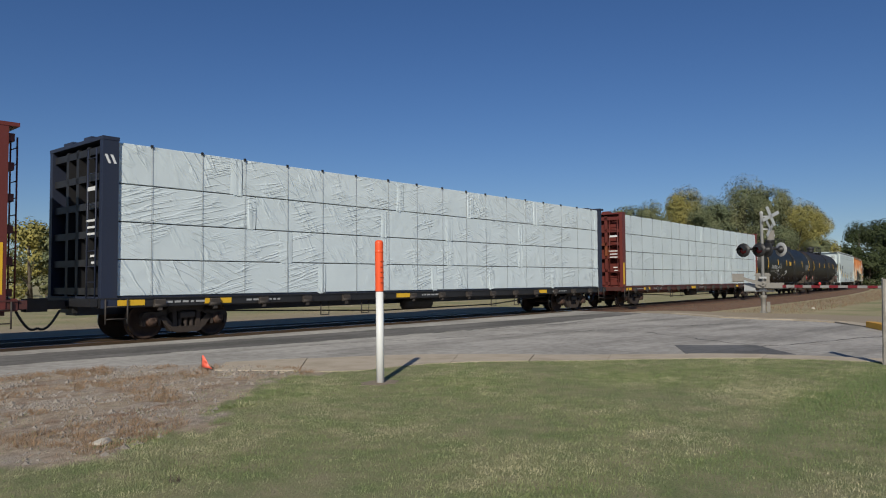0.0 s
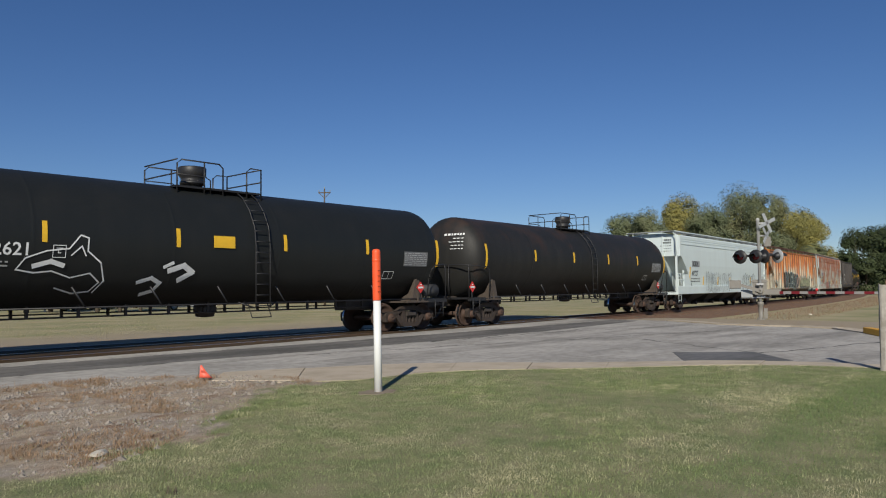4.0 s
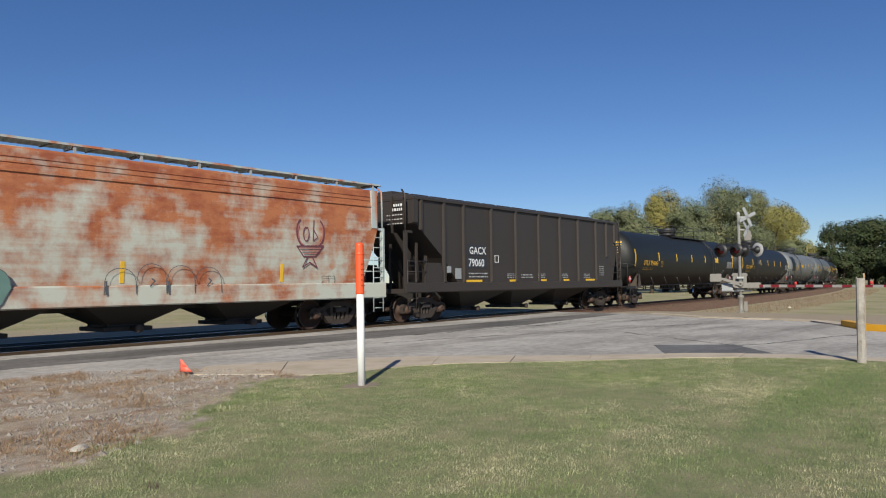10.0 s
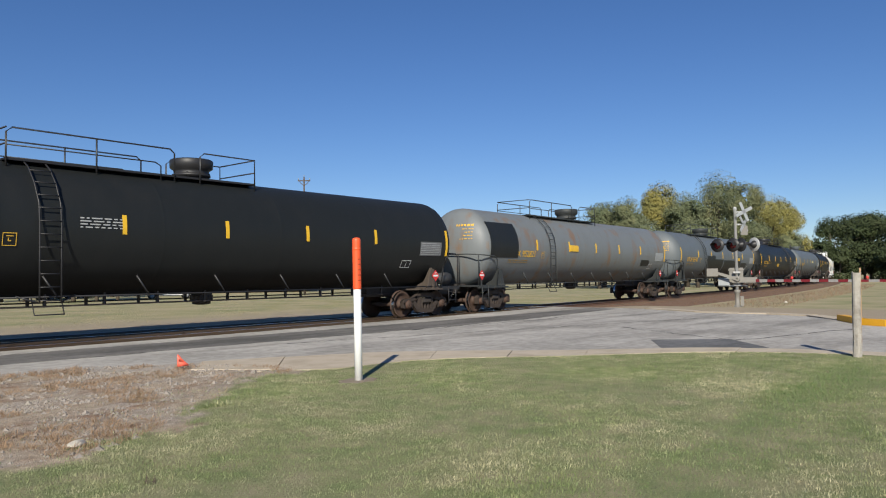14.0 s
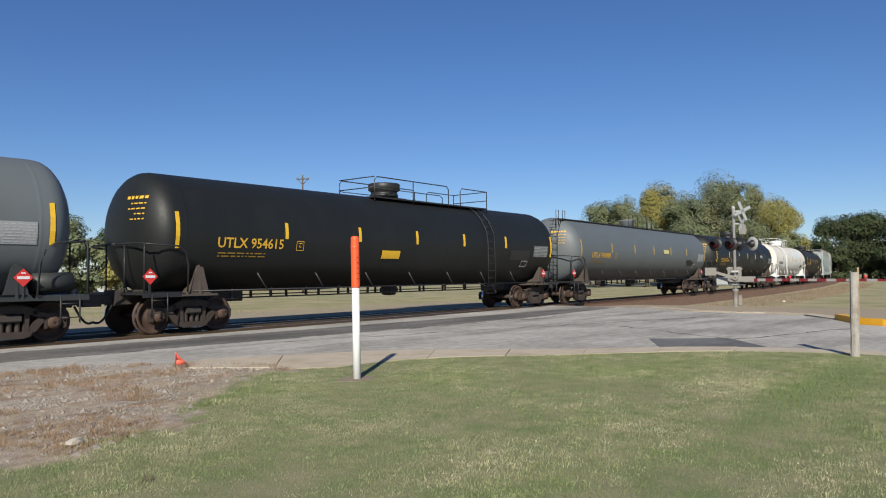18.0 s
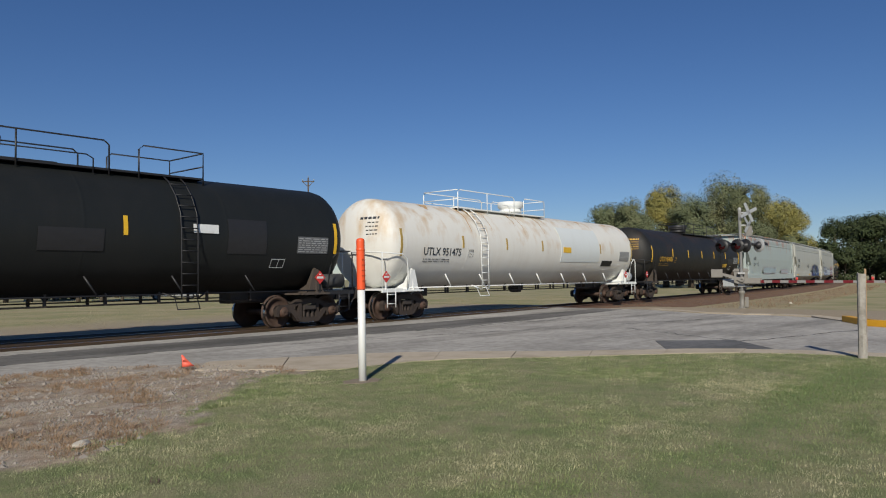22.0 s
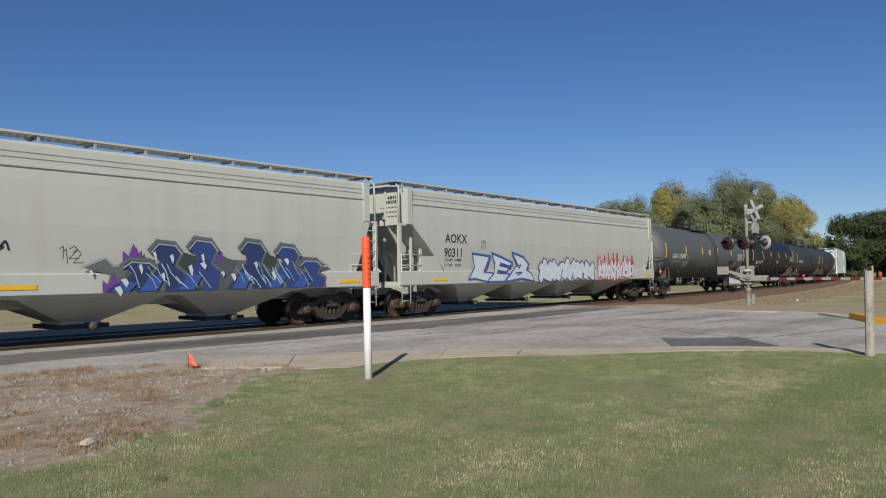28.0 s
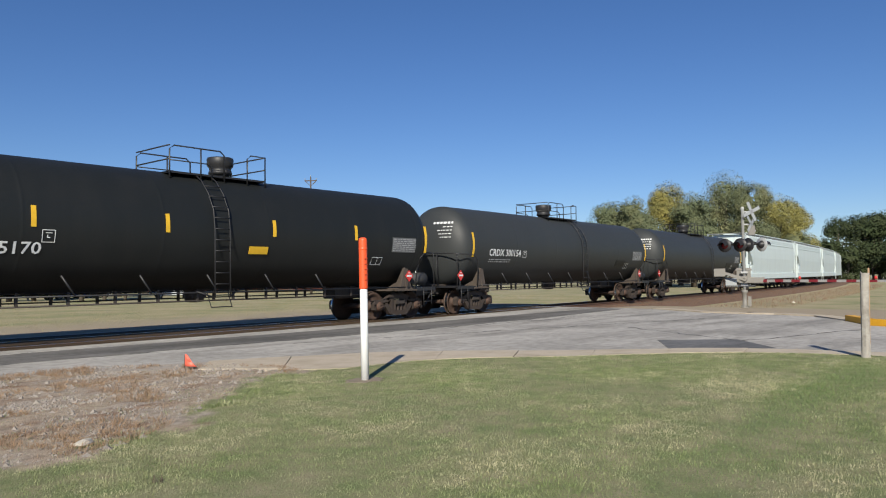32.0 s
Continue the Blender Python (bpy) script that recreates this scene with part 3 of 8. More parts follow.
def build_track():
    # rails, drawn along the line
    def run(s0, s1, step, prof, off, name, mat, label, parent):
        rings, s = [], s0
        while s <= s1 + 1e-6:
            ring = []
            for dy, z in prof:
                x, y, _ = track(s, off + dy)
                ring.append((x, y, z))
            rings.append(ring)
            s += step
        return part(name, Geo().loft(rings), mat, parent, label)
    line = thing("railway_track", "single railway track with rusty rails on brown ballast", "railway track", kind="structure")
    head = [(-0.036, 0.0), (0.036, 0.0), (0.036, -0.035), (0.009, -0.05), (0.009, -0.14), (0.07, -0.155), (0.07, -0.168), (-0.07, -0.168), (-0.07, -0.155), (-0.009, -0.14), (-0.009, -0.05), (-0.036, -0.035)]
    for off in (-0.754, 0.754):
        run(-420, 740, 4, [(y, z + 0.012) for y, z in head], off, "rail", M["rail"], "rusty steel rail", line)
        run(-420, 740, 4, [(-0.03, 0.0145), (0.03, 0.0145), (0.03, 0.0125), (-0.03, 0.0125)], off, "rail_top", M["tread"], "polished running surface", line)
    for off in (-0.64, 0.64):
        run(-60, 27.6, 2, [(-0.035, 0.004), (0.035, 0.004), (0.035, -0.06), (-0.035, -0.06)], off, "flangeway", M["crack"], "dark gap beside the rail", line)
    run(27.8, 740, 4, [(-1.9, -0.17), (1.9, -0.17), (3.3, -0.75), (-3.3, -0.75)], 0, "ballast", M["ballast"], "brown stone ballast bed", line)
    run(-420, -60, 10, [(-1.9, -0.17), (1.9, -0.17), (2.6, -0.4), (-2.6, -0.4)], 0, "ballast", M["ballast"], "brown stone ballast bed", line)
    tie = Geo().box(-0.11, 0.11, -1.3, 1.3, -0.36, -0.145).mesh("tie")
    tie.materials.append(M["tie"])
    for k in range(230):
        x, y, t = track(28.2 + 0.53 * k)
        part("tie", tie, None, line, at=pose(x, y, 0, 0, 0, math.degrees(t)))
    rnd = random.Random(9)
    rocks = Geo()
    for _ in range(5200):
        s, o = 28 + 75 * rnd.random() ** 1.6, rnd.uniform(-3.0, -0.85) if rnd.random() < 0.75 else rnd.uniform(-0.6, 2.2)
        x, y, _t = track(s, o)
        z = -0.165 if o > -1.9 else -0.165 - (-1.9 - o) * 0.41
        r = rnd.uniform(0.02, 0.05)
        rocks.add([(x + r, y, z), (x - r * .6, y + r * .9, z), (x - r * .7, y - r, z), (x + rnd.uniform(-.4, .4) * r, y, z + r * 1.1)], [(0, 1, 2), (0, 1, 3), (1, 2, 3), (0, 2, 3)])
    part("ballast_stones", rocks, M["ballast"], line)["kind"] = "stuff"


build_ground()
build_paving()
build_track()

# ---- lettering ----
GLYPHS = {}


def letters(text, size, bold=0.028):
    """A flat mesh of the words, in x and z, from their lower left corner."""
    if (text, size, bold) not in GLYPHS:
        cu = bpy.data.curves.new("lettering", "FONT")
        cu.body, cu.size, cu.resolution_u, cu.offset = text, size, 2, size * bold
        ob = bpy.data.objects.new("lettering", cu)
        scene.collection.objects.link(ob)
        me = bpy.data.meshes.new_from_object(ob.evaluated_get(bpy.context.evaluated_depsgraph_get()))
        bpy.data.objects.remove(ob)
        co = np.zeros(len(me.vertices) * 3)
        me.vertices.foreach_get("co", co)
        GLYPHS[text, size, bold] = (co.reshape(-1, 3), [tuple(p.vertices) for p in me.polygons])
        bpy.data.meshes.remove(me)
    return GLYPHS[text, size, bold]


def write(text, x, z, size, material, car, surface, name="lettering", squeeze=1.0, bold=0.014):
    """Words on the near side of a car; surface gives y at a height."""
    co, faces = letters(text, size, bold)
    g = Geo()
    g.add([(x + p[0] * squeeze, surface(z + p[1]), z + p[1]) for p in co], faces)
    return part(name, g, material, car)


def bars(x, z, w, h, rows, material, car, surface, seed=0):
    """Lines of small writing that nobody can read, as plain bars."""
    rnd, g = random.Random(seed), Geo()
    material = {M["wtext"]: M["wtext_fine"], M["ytext"]: M["ytext_fine"], M["btext"]: M["btext_fine"]}.get(material, material)
    lh = h / rows
    for r in range(rows):
        zz, xx = z + h - (r + 0.75) * lh, x
        while xx < x + w - 0.02:
            ww = min(rnd.choice((0.06, 0.09, 0.16, 0.24)), x + w - xx)
            g.add([(xx, surface(zz), zz), (xx + ww, surface(zz), zz), (xx + ww, surface(zz + lh * 0.4), zz + lh * 0.4), (xx, surface(zz + lh * 0.4), zz + lh * 0.4)], [(0, 1, 2, 3)])
            xx += ww + 0.05
    ob = part("stencil_line", g, material, car)
    ob["kind"] = "stuff"
    return ob


def panel(name, x0, x1, z0, z1, material, car, surface, label="", n=3):
    """A thin sheet that follows the car's side."""
    g = Geo()
    zs = [z0 + (z1 - z0) * i / n for i in range(n + 1)]
    vs = [(x, surface(z) + d, z) for z in zs for x in (x0, x1) for d in (0.0, 0.012)]
    fs = []
    for i in range(n):
        a, b = i * 4, i * 4 + 4
        fs += [(a, a + 2, b + 2, b), (a + 1, b + 1, b + 3, a + 3), (a, b, b + 1, a + 1), (a + 2, a + 3, b + 3, b + 2)]
    fs += [(0, 1, 3, 2), (n * 4, n * 4 + 2, n * 4 + 3, n * 4 + 1)]
    g.add(vs, fs)
    return part(name, g, material, car, label)


def scrawl(car, x0, x1, z0, z1, material, surface, seed, letters_n=6, width=0.035, name="graffiti"):
    """Sprayed line marks that cannot be read: quick curved strokes."""
    rnd, g = random.Random(seed), Geo()
    lw = (x1 - x0) / letters_n
    for k in range(letters_n):
        u, left, hgt = rnd.uniform, x0 + lw * k, z1 - z0
        ctrl = [(left + lw * u(-.3, .3), z0 + hgt * u(.55, 1.0)), (left + lw * u(.0, .5), z0 + hgt * u(-.05, .3)), (left + lw * u(.2, .9), z0 + hgt * u(.4, 1.0)), (left + lw * u(.5, 1.1), z0 + hgt * u(-.1, .4))]
        if u(0, 1) < 0.6:
            ctrl += [(left + lw * u(.7, 1.5), z0 + hgt * u(.2, .7)), (left + lw * u(.2, .6), z0 + hgt * u(.3, .6))]
        ends = [ctrl[0]] + ctrl + [ctrl[-1]]
        pts = []
        for i in range(1, len(ends) - 2):
            p0, p1, p2, p3 = ends[i - 1:i + 3]
            for q in range(6):
                t = q / 6
                pts.append(tuple(0.5 * (2 * p1[c] + (p2[c] - p0[c]) * t + (2 * p0[c] - 5 * p1[c] + 4 * p2[c] - p3[c]) * t * t + (3 * p1[c] - p0[c] - 3 * p2[c] + p3[c]) * t ** 3) for c in (0, 1)))
        pts.append(ctrl[-1])
        for (ax, az), (bx, bz) in zip(pts, pts[1:]):
            d = Vector((bx - ax, bz - az))
            if d.length < 1e-4:
                continue
            d = d.normalized() * width * 0.5
            q = [(ax - d.y - d.x, az + d.x - d.y), (bx - d.y + d.x, bz + d.x + d.y), (bx + d.y + d.x, bz - d.x + d.y), (ax + d.y - d.x, az - d.x - d.y)]
            g.add([(px, surface(pz) - 0.0004 * (len(g.v) % 7), pz) for px, pz in q], [(0, 1, 2, 3)])
    return part(name, g, material, car)


def stroke(g, pts, width, surface, off):
    """A thick angular line on a car's side."""
    for (ax, az), (bx, bz) in zip(pts, pts[1:]):
        d = Vector((bx - ax, bz - az)).normalized() * width * 0.5
        q = [(ax - d.y - d.x * 0.8, az + d.x - d.y * 0.8), (bx - d.y + d.x * 0.8, bz + d.x + d.y * 0.8), (bx + d.y + d.x * 0.8, bz - d.x + d.y * 0.8), (ax + d.y - d.x * 0.8, az - d.x - d.y * 0.8)]
        o = off - 0.0004 * (len(g.v) // 4 % 8)
        g.add([(px, surface(pz) + o, pz) for px, pz in q], [(0, 1, 2, 3)])


def bubble(car, x0, x1, z0, z1, fill, line, surface, seed, n=5, shade=None, spikes=None, fat=0.30):
    """A graffiti piece: fat angular interlocking strokes with an outline, glints and spikes, that spell nothing."""
    rnd = random.Random(seed)
    back, front, hi, top = Geo(), Geo(), Geo(), Geo()
    lw, h = (x1 - x0) / n, z1 - z0
    wd = lw * fat
    for k in range(n):
        slant, grow = rnd.uniform(-0.05, 0.22) * lw, rnd.uniform(0.85, 1.08)
        u = rnd.uniform
        hook = [(u(-.1, .2), u(0, .15)), (u(.2, .45), u(.75, 1.05)), (u(.5, .7), u(.35, .6)), (u(.85, 1.1), u(.6, .9)), (u(.7, 1.0), u(-.05, .15)), (u(.3, .55), u(.12, .3))]
        spur = [(u(-.15, .1), u(.45, .75)), (u(.3, .5), u(.25, .45)), (u(.1, .3), u(-.1, .1))]
        for line_pts in (hook, spur):
            pts = [(x0 + lw * (k + 0.06 + 0.86 * px) + slant * pz + rnd.uniform(-.04, .04) * lw, z0 + wd * 0.5 + (h * grow - wd) * pz + rnd.uniform(-.04, .04) * h) for px, pz in line_pts]
            stroke(back, pts, wd + 0.10, surface, 0.0)
            stroke(front, pts, wd, surface, -0.005)
            for (ax, az), (bx, bz) in zip(pts, pts[1:]):
                if rnd.random() < 0.7:
                    u, v = rnd.uniform(0.1, 0.4), rnd.uniform(0.55, 0.9)
                    dx = wd * 0.25
                    stroke(hi, [(ax + (bx - ax) * u - dx, az + (bz - az) * u), (ax + (bx - ax) * v - dx, az + (bz - az) * v)], 0.028, surface, -0.010)
        if spikes is not None:
            for j in range(2):
                sx = x0 + lw * (k + rnd.uniform(0.1, 0.9))
                stroke(top, [(sx, z1 - 0.4), (sx + rnd.uniform(-.1, .16), z1 + rnd.uniform(0.0, 0.2))], 0.06, surface, -0.013)
    part("graffiti_outline", back, line, car)["kind"] = "stuff"
    part("graffiti_fill", front, fill, car)["kind"] = "stuff"
    part("graffiti_detail", hi, shade or line, car)["kind"] = "stuff"
    if spikes is not None:
        part("graffiti_spikes", top, spikes, car)["kind"] = "stuff"


def humps(car, x0, x1, z0, z1, material, surface, n=6, width=0.03):
    """Rounded sprayed outlines, side by side."""
    g = Geo()
    lw = (x1 - x0) / n
    for k in range(n):
        pts = [(x0 + lw * (k + 0.5 - 0.5 * math.cos(math.pi * i / 12)), z0 + (z1 - z0) * max(0.0, math.sin(math.pi * i / 12)) ** 0.5 * (0.84, 1.0, 0.95, 0.9)[k % 4]) for i in range(13)]
        stroke(g, pts, width, surface, 0.0)
        if k % 2 == 0:
            stroke(g, [(x0 + lw * (k + 0.08), z0), (x0 + lw * (k + 0.06), z0 + (z1 - z0) * 0.4)], width * 3, surface, -0.004)
        else:
            stroke(g, [(x0 + lw * (k + 0.45), z0 + 0.25 * (z1 - z0)), (x0 + lw * (k + 0.6), z0 + 0.42 * (z1 - z0)), (x0 + lw * (k + 0.5), z0 + 0.5 * (z1 - z0))], width * 2, surface, -0.007)
    part("graffiti", g, material, car)["kind"] = "stuff"


def stencil_box(car, x, z, size, material, surface, wide=1.0, mid=False, line=0.015):
    """A small stencilled frame with a mark or a bar in it."""
    g, w, h = Geo(), size * wide, size
    at = lambda px, pz: (px, surface(pz) - 0.004, pz)
    runs = [(x, x + w, z, z + line), (x, x + w, z + h - line, z + h), (x, x + line, z + line, z + h - line), (x + w - line, x + w, z + line, z + h - line)]
    runs += [(x + w * 0.52, x + w * 0.52 + line, z + line, z + h - line)] if mid else [(x + w * 0.38, x + w * 0.62, z + h * 0.35, z + h * 0.42), (x + w * 0.38, x + w * 0.45, z + h * 0.42, z + h * 0.6), (x + w * 0.25, x + w * 0.75, z + h * 0.72, z + h * 0.78)]
    for a, b, c, d in runs:
        g.add([at(a, c), at(b, c), at(b, d), at(a, d)], [(0, 1, 2, 3)])
    return part("stencil_frame", g, material, car)


def sprayed(car, pts, material, surface, off=0.0, name="graffiti_fill"):
    """One flat sprayed patch with the given outline."""
    return part(name, Geo().add([(x, surface(z) - off, z) for x, z in pts], [tuple(range(len(pts)))]), material, car)


def tag(car, x0, x1, z0, z1, material, surface, seed, n=8, width=0.026):
    """Tall quick marker strokes side by side, with hooks and loops, that spell nothing."""
    rnd, g = random.Random(seed), Geo()
    lw, h = (x1 - x0) / n, z1 - z0
    for k in range(n):
        u, x = rnd.uniform, x0 + lw * k
        top, foot = z1 - h * u(0.0, 0.16), z0 + h * u(0.0, 0.12)
        stroke(g, [(x + lw * u(.1, .3), top), (x + lw * u(-.05, .2), z0 + h * 0.5), (x + lw * u(.0, .35), foot)], width, surface, -0.001 * (k % 5))
        shape = rnd.randrange(4)
        if shape == 0:
            stroke(g, [(x + lw * .2, top), (x + lw * .6, top + 0.04), (x + lw * .85, top - h * .25), (x + lw * .25, z0 + h * .5)], width, surface, -0.006)
        elif shape == 1:
            ring = [(x + lw * (.5 + .42 * math.cos(a * .6283)), z0 + h * (.66 + .24 * math.sin(a * .6283))) for a in range(11)]
            stroke(g, ring, width, surface, -0.006)
        elif shape == 2:
            stroke(g, [(x + lw * .15, z0 + h * .45), (x + lw * .6, z0 + h * .6), (x + lw * .9, z0 + h * .42)], width, surface, -0.006)
        stroke(g, [(x + lw * .2, foot), (x + lw * .55, foot - 0.03), (x + lw * u(.6, .9), foot + h * u(.15, .4))], width * 0.8, surface, -0.010)
    part("graffiti", g, material, car)["kind"] = "stuff"


def outlined(car, text, x, z, size, fill, line, surface, squeeze=1.0):
    """Sprayed letters with a contrasting outline, each leaning and sized a little its own way."""
    rnd, xx = random.Random(len(text)), x
    for k, ch in enumerate(text):
        side_glow = k in (0, len(text) - 1)
        turn, grow, up = rnd.uniform(-0.12, 0.12), rnd.uniform(0.92, 1.1), rnd.uniform(-0.04, 0.06) * size
        for name, bold, off, mat in ((("graffiti_halo", 0.12, -0.0004 * k, G["pink"]),) if side_glow else ()) + (("graffiti_outline", 0.072, -0.004 - 0.0008 * k, line), ("graffiti_fill", 0.04, -0.009 - 0.0008 * k, fill)):
            co, faces = letters(ch, size * grow, bold)
            pts = [(xx + (p[0] + turn * p[1]) * squeeze, z + up + p[1] - turn * 0.4 * p[0]) for p in co]
            part(name, Geo().add([(px, surface(pz) + off, pz) for px, pz in pts], faces), mat, car)
        xx += (max(p[0] for p in letters(ch, size * grow, 0.04)[0]) + size * 0.03) * squeeze


# ---- trucks, couplers and small fittings ----
WHEEL_R = 0.455


def wheelset_mesh():
    g = Geo()
    g.cyl((0, -1.0, 0), (0, 1.0, 0), 0.085, 12)
    for s in (-1, 1):
        y = s * 0.72
        # flange, tread, rim, dished plate and hub
        g.lathe([(y - s * 0.065, 0.30), (y - s * 0.065, 0.485), (y - s * 0.035, 0.485), (y - s * 0.03, WHEEL_R), (y + s * 0.075, WHEEL_R - 0.008), (y + s * 0.075, 0.375),
                 (y + s * 0.02, 0.35), (y - s * 0.01, 0.2), (y + s * 0.06, 0.15), (y + s * 0.09, 0.14), (y + s * 0.09, 0.09)], 0, 0, 30, "y")
        g.lathe([(s * 0.9, 0.12), (s * 1.12, 0.125), (s * 1.15, 0.11), (s * 1.16, 0.06)], 0, 0, 16, "y")
        for k in range(3):
            a = k * 2.094
            g.cyl((0.055 * math.cos(a), s * 1.15, 0.055 * math.sin(a)), (0.055 * math.cos(a), s * 1.185, 0.055 * math.sin(a)), 0.022, 6)
    n = len(g.f)
    for s in (-1, 1):
        y = s * 0.72
        g.lathe([(y - s * 0.028, WHEEL_R + 0.002), (y + s * 0.074, WHEEL_R - 0.005)], 0, 0, 30, "y", False)
    me = g.mesh("wheelset")
    me.materials.append(M["wheel"])
    me.materials.append(M["tread"])
    me.polygons.foreach_set("material_index", [0] * n + [1] * (len(me.polygons) - n))
    return me


def sideframe_mesh(side):
    """Cast side frame: two pedestals, an arched top member, a dropped bottom member and the window for the springs."""
    y0, y1 = side * 0.93, side * 1.09
    g = Geo()
    top = [(-1.13, 0.44), (-1.15, 0.56), (-1.10, 0.645), (-0.98, 0.675), (-0.74, 0.66), (-0.60, 0.70), (-0.42, 0.80), (-0.30, 0.83), (0.30, 0.83), (0.42, 0.80), (0.60, 0.70), (0.74, 0.66),
           (0.98, 0.675), (1.10, 0.645), (1.15, 0.56), (1.13, 0.44), (1.03, 0.53), (0.74, 0.53), (0.56, 0.58), (0.36, 0.68), (-0.36, 0.68), (-0.56, 0.58), (-0.74, 0.53), (-1.03, 0.53)]
    g.prism(top, "y", y0, y1)
    for s in (-1, 1):
        g.prism([(s * 0.74, 0.57), (s * 0.58, 0.60), (s * 0.24, 0.26), (s * 0.30, 0.18), (s * 0.42, 0.19)], "y", y0, y1)
        g.prism([(s * 0.38, 0.70), (s * 0.27, 0.70), (s * 0.25, 0.28), (s * 0.36, 0.28)], "y", y0 + side * 0.01, y1 + side * 0.012)
        g.prism([(s * 1.15, 0.52), (s * 1.05, 0.53), (s * 1.06, 0.33), (s * 1.13, 0.35)], "y", y0, y1)
        g.prism([(s * 0.75, 0.55), (s * 0.66, 0.55), (s * 0.69, 0.33), (s * 0.74, 0.34)], "y", y0, y1)
        # bearing adapter under the pedestal roof, lightening hole's lip
        g.box(s * 0.889 - 0.15, s * 0.889 + 0.15, min(y0, y1) + 0.01, max(y0, y1) + 0.03, 0.55, 0.60)
        g.lathe([(min(y0, y1) - 0.0, 0.05), (max(y0, y1) + 0.012, 0.055), (max(y0, y1) + 0.012, 0.03)], s * 0.50, 0.69, 10, "y")
    g.prism([(-0.44, 0.30), (0.44, 0.30), (0.38, 0.19), (0.26, 0.155), (-0.26, 0.155), (-0.38, 0.19)], "y", y0 - side * 0.03, y1 + side * 0.035)
    g.prism([(-0.30, 0.86), (0.30, 0.86), (0.34, 0.80), (-0.34, 0.80)], "y", y0 + side * 0.03, y1 - side * 0.03)
    me = g.mesh("sideframe")
    me.materials.append(M["truck"])
    return me


def springs_mesh():
    g = Geo()
    prof = []
    for i in range(7):
        prof += [(0.30 + i * 0.034, 0.066), (0.317 + i * 0.034, 0.05)]
    g.lathe(prof, 0, 0, 10, "z")
    me = g.mesh("spring")
    me.materials.append(M["truck"])
    return me


def bolster_mesh():
    g = Geo().box(-0.2, 0.2, -1.16, 1.16, 0.5, 0.66, 0.03).box(-0.24, 0.24, -0.5, 0.5, 0.5, 0.74)
    g.lathe([(0.72, 0.2), (0.82, 0.2)], 0, 0, 16, "z")
    for s in (-1, 1):
        g.box(s * 0.3 - 0.03, s * 0.3 + 0.03, -0.85, 0.85, 0.28, 0.36)
        g.box(s * 0.36 - 0.05, s * 0.36 + 0.05, -0.80, -0.66, 0.25, 0.6)
        g.box(s * 0.36 - 0.05, s * 0.36 + 0.05, 0.66, 0.80, 0.25, 0.6)
    me = g.mesh("truck_bolster")
    me.materials.append(M["steel"])
    return me


def bearing_mesh():
    g = Geo()
    g.lathe([(-0.90, 0.145), (-0.98, 0.15), (-1.10, 0.145), (-1.115, 0.12)], 0, WHEEL_R + 0.012, 16, "y")
    me = g.mesh("bearing")
    me.materials.append(M["rust_cast"])
    return me


def brake_mesh():
    g = Geo()
    for s in (-1, 1):
        g.box(s * 0.42 - 0.05, s * 0.42 + 0.05, -0.88, 0.88, 0.34, 0.44)
        for y in (-0.72, 0.72):
            g.prism([(s * 0.40, 0.28), (s * 0.455, 0.30), (s * 0.44, 0.45), (s * 0.455, 0.60), (s * 0.39, 0.62)], "y", y - 0.06, y + 0.06)
    me = g.mesh("brake_beam")
    me.materials.append(M["steel"])
    return me


BEARING, BRAKE = bearing_mesh(), brake_mesh()
WHEELSET, FRAME_N, FRAME_F, SPRINGS, BOLSTER = wheelset_mesh(), sideframe_mesh(-1), sideframe_mesh(1), springs_mesh(), bolster_mesh()
WHEELS = []


def truck(car, x):
    t = part("truck", BOLSTER, None, car, "rusty brown four-wheel freight truck", pose(x, 0, 0))
    part("sideframe", FRAME_N, None, t)
    part("sideframe", FRAME_F, None, t)
    for dx in (-0.889, 0.889):
        part("bearing", BEARING, None, t, "rusty roller bearing housing", pose(dx, 0, 0))
        part("bearing", BEARING, None, t, "rusty roller bearing housing", pose(dx, 0, 0, 0, 0, 180))
    part("brake_beam", BRAKE, None, t)
    for dx in (-0.16, 0.0, 0.16):
        part("spring", SPRINGS, None, t, at=pose(dx, -1.03, 0))
    for dx in (-0.889, 0.889):
        w = part("wheelset", WHEELSET, None, t, at=pose(dx, 0, WHEEL_R + 0.012))
        WHEELS.append((car, w, dx))
    return t


def coupler(car, end, half, z=0.88, mat="steel"):
    """Drawbar, knuckle, uncoupling lever and air hose at one end."""
    s = end
    g = Geo().box(min(s * (half - 0.95), s * (half - 0.12)), max(s * (half - 0.95), s * (half - 0.12)), -0.1, 0.1, z - 0.1, z + 0.1)
    g.prism([(s * (half - 0.22), -0.16), (s * (half - 0.22), 0.16), (s * (half + 0.05), 0.17), (s * (half + 0.09), 0.06), (s * (half - 0.03), 0.0), (s * (half + 0.06), -0.14)], "z", z - 0.15, z + 0.15)
    part("coupler", g, M[mat], car)
    pts = [(s * (half - 0.45), -0.25, z - 0.12)]
    for i in range(1, 8):
        t = i / 7
        pts.append((s * (half - 0.45 + 0.45 * t), -0.25 + 0.05 * t, z - 0.12 - 0.42 * math.sin(t * math.pi * 0.62)))
    part("air_hose", Geo().tube(pts, 0.028, 7), M["black"], car)


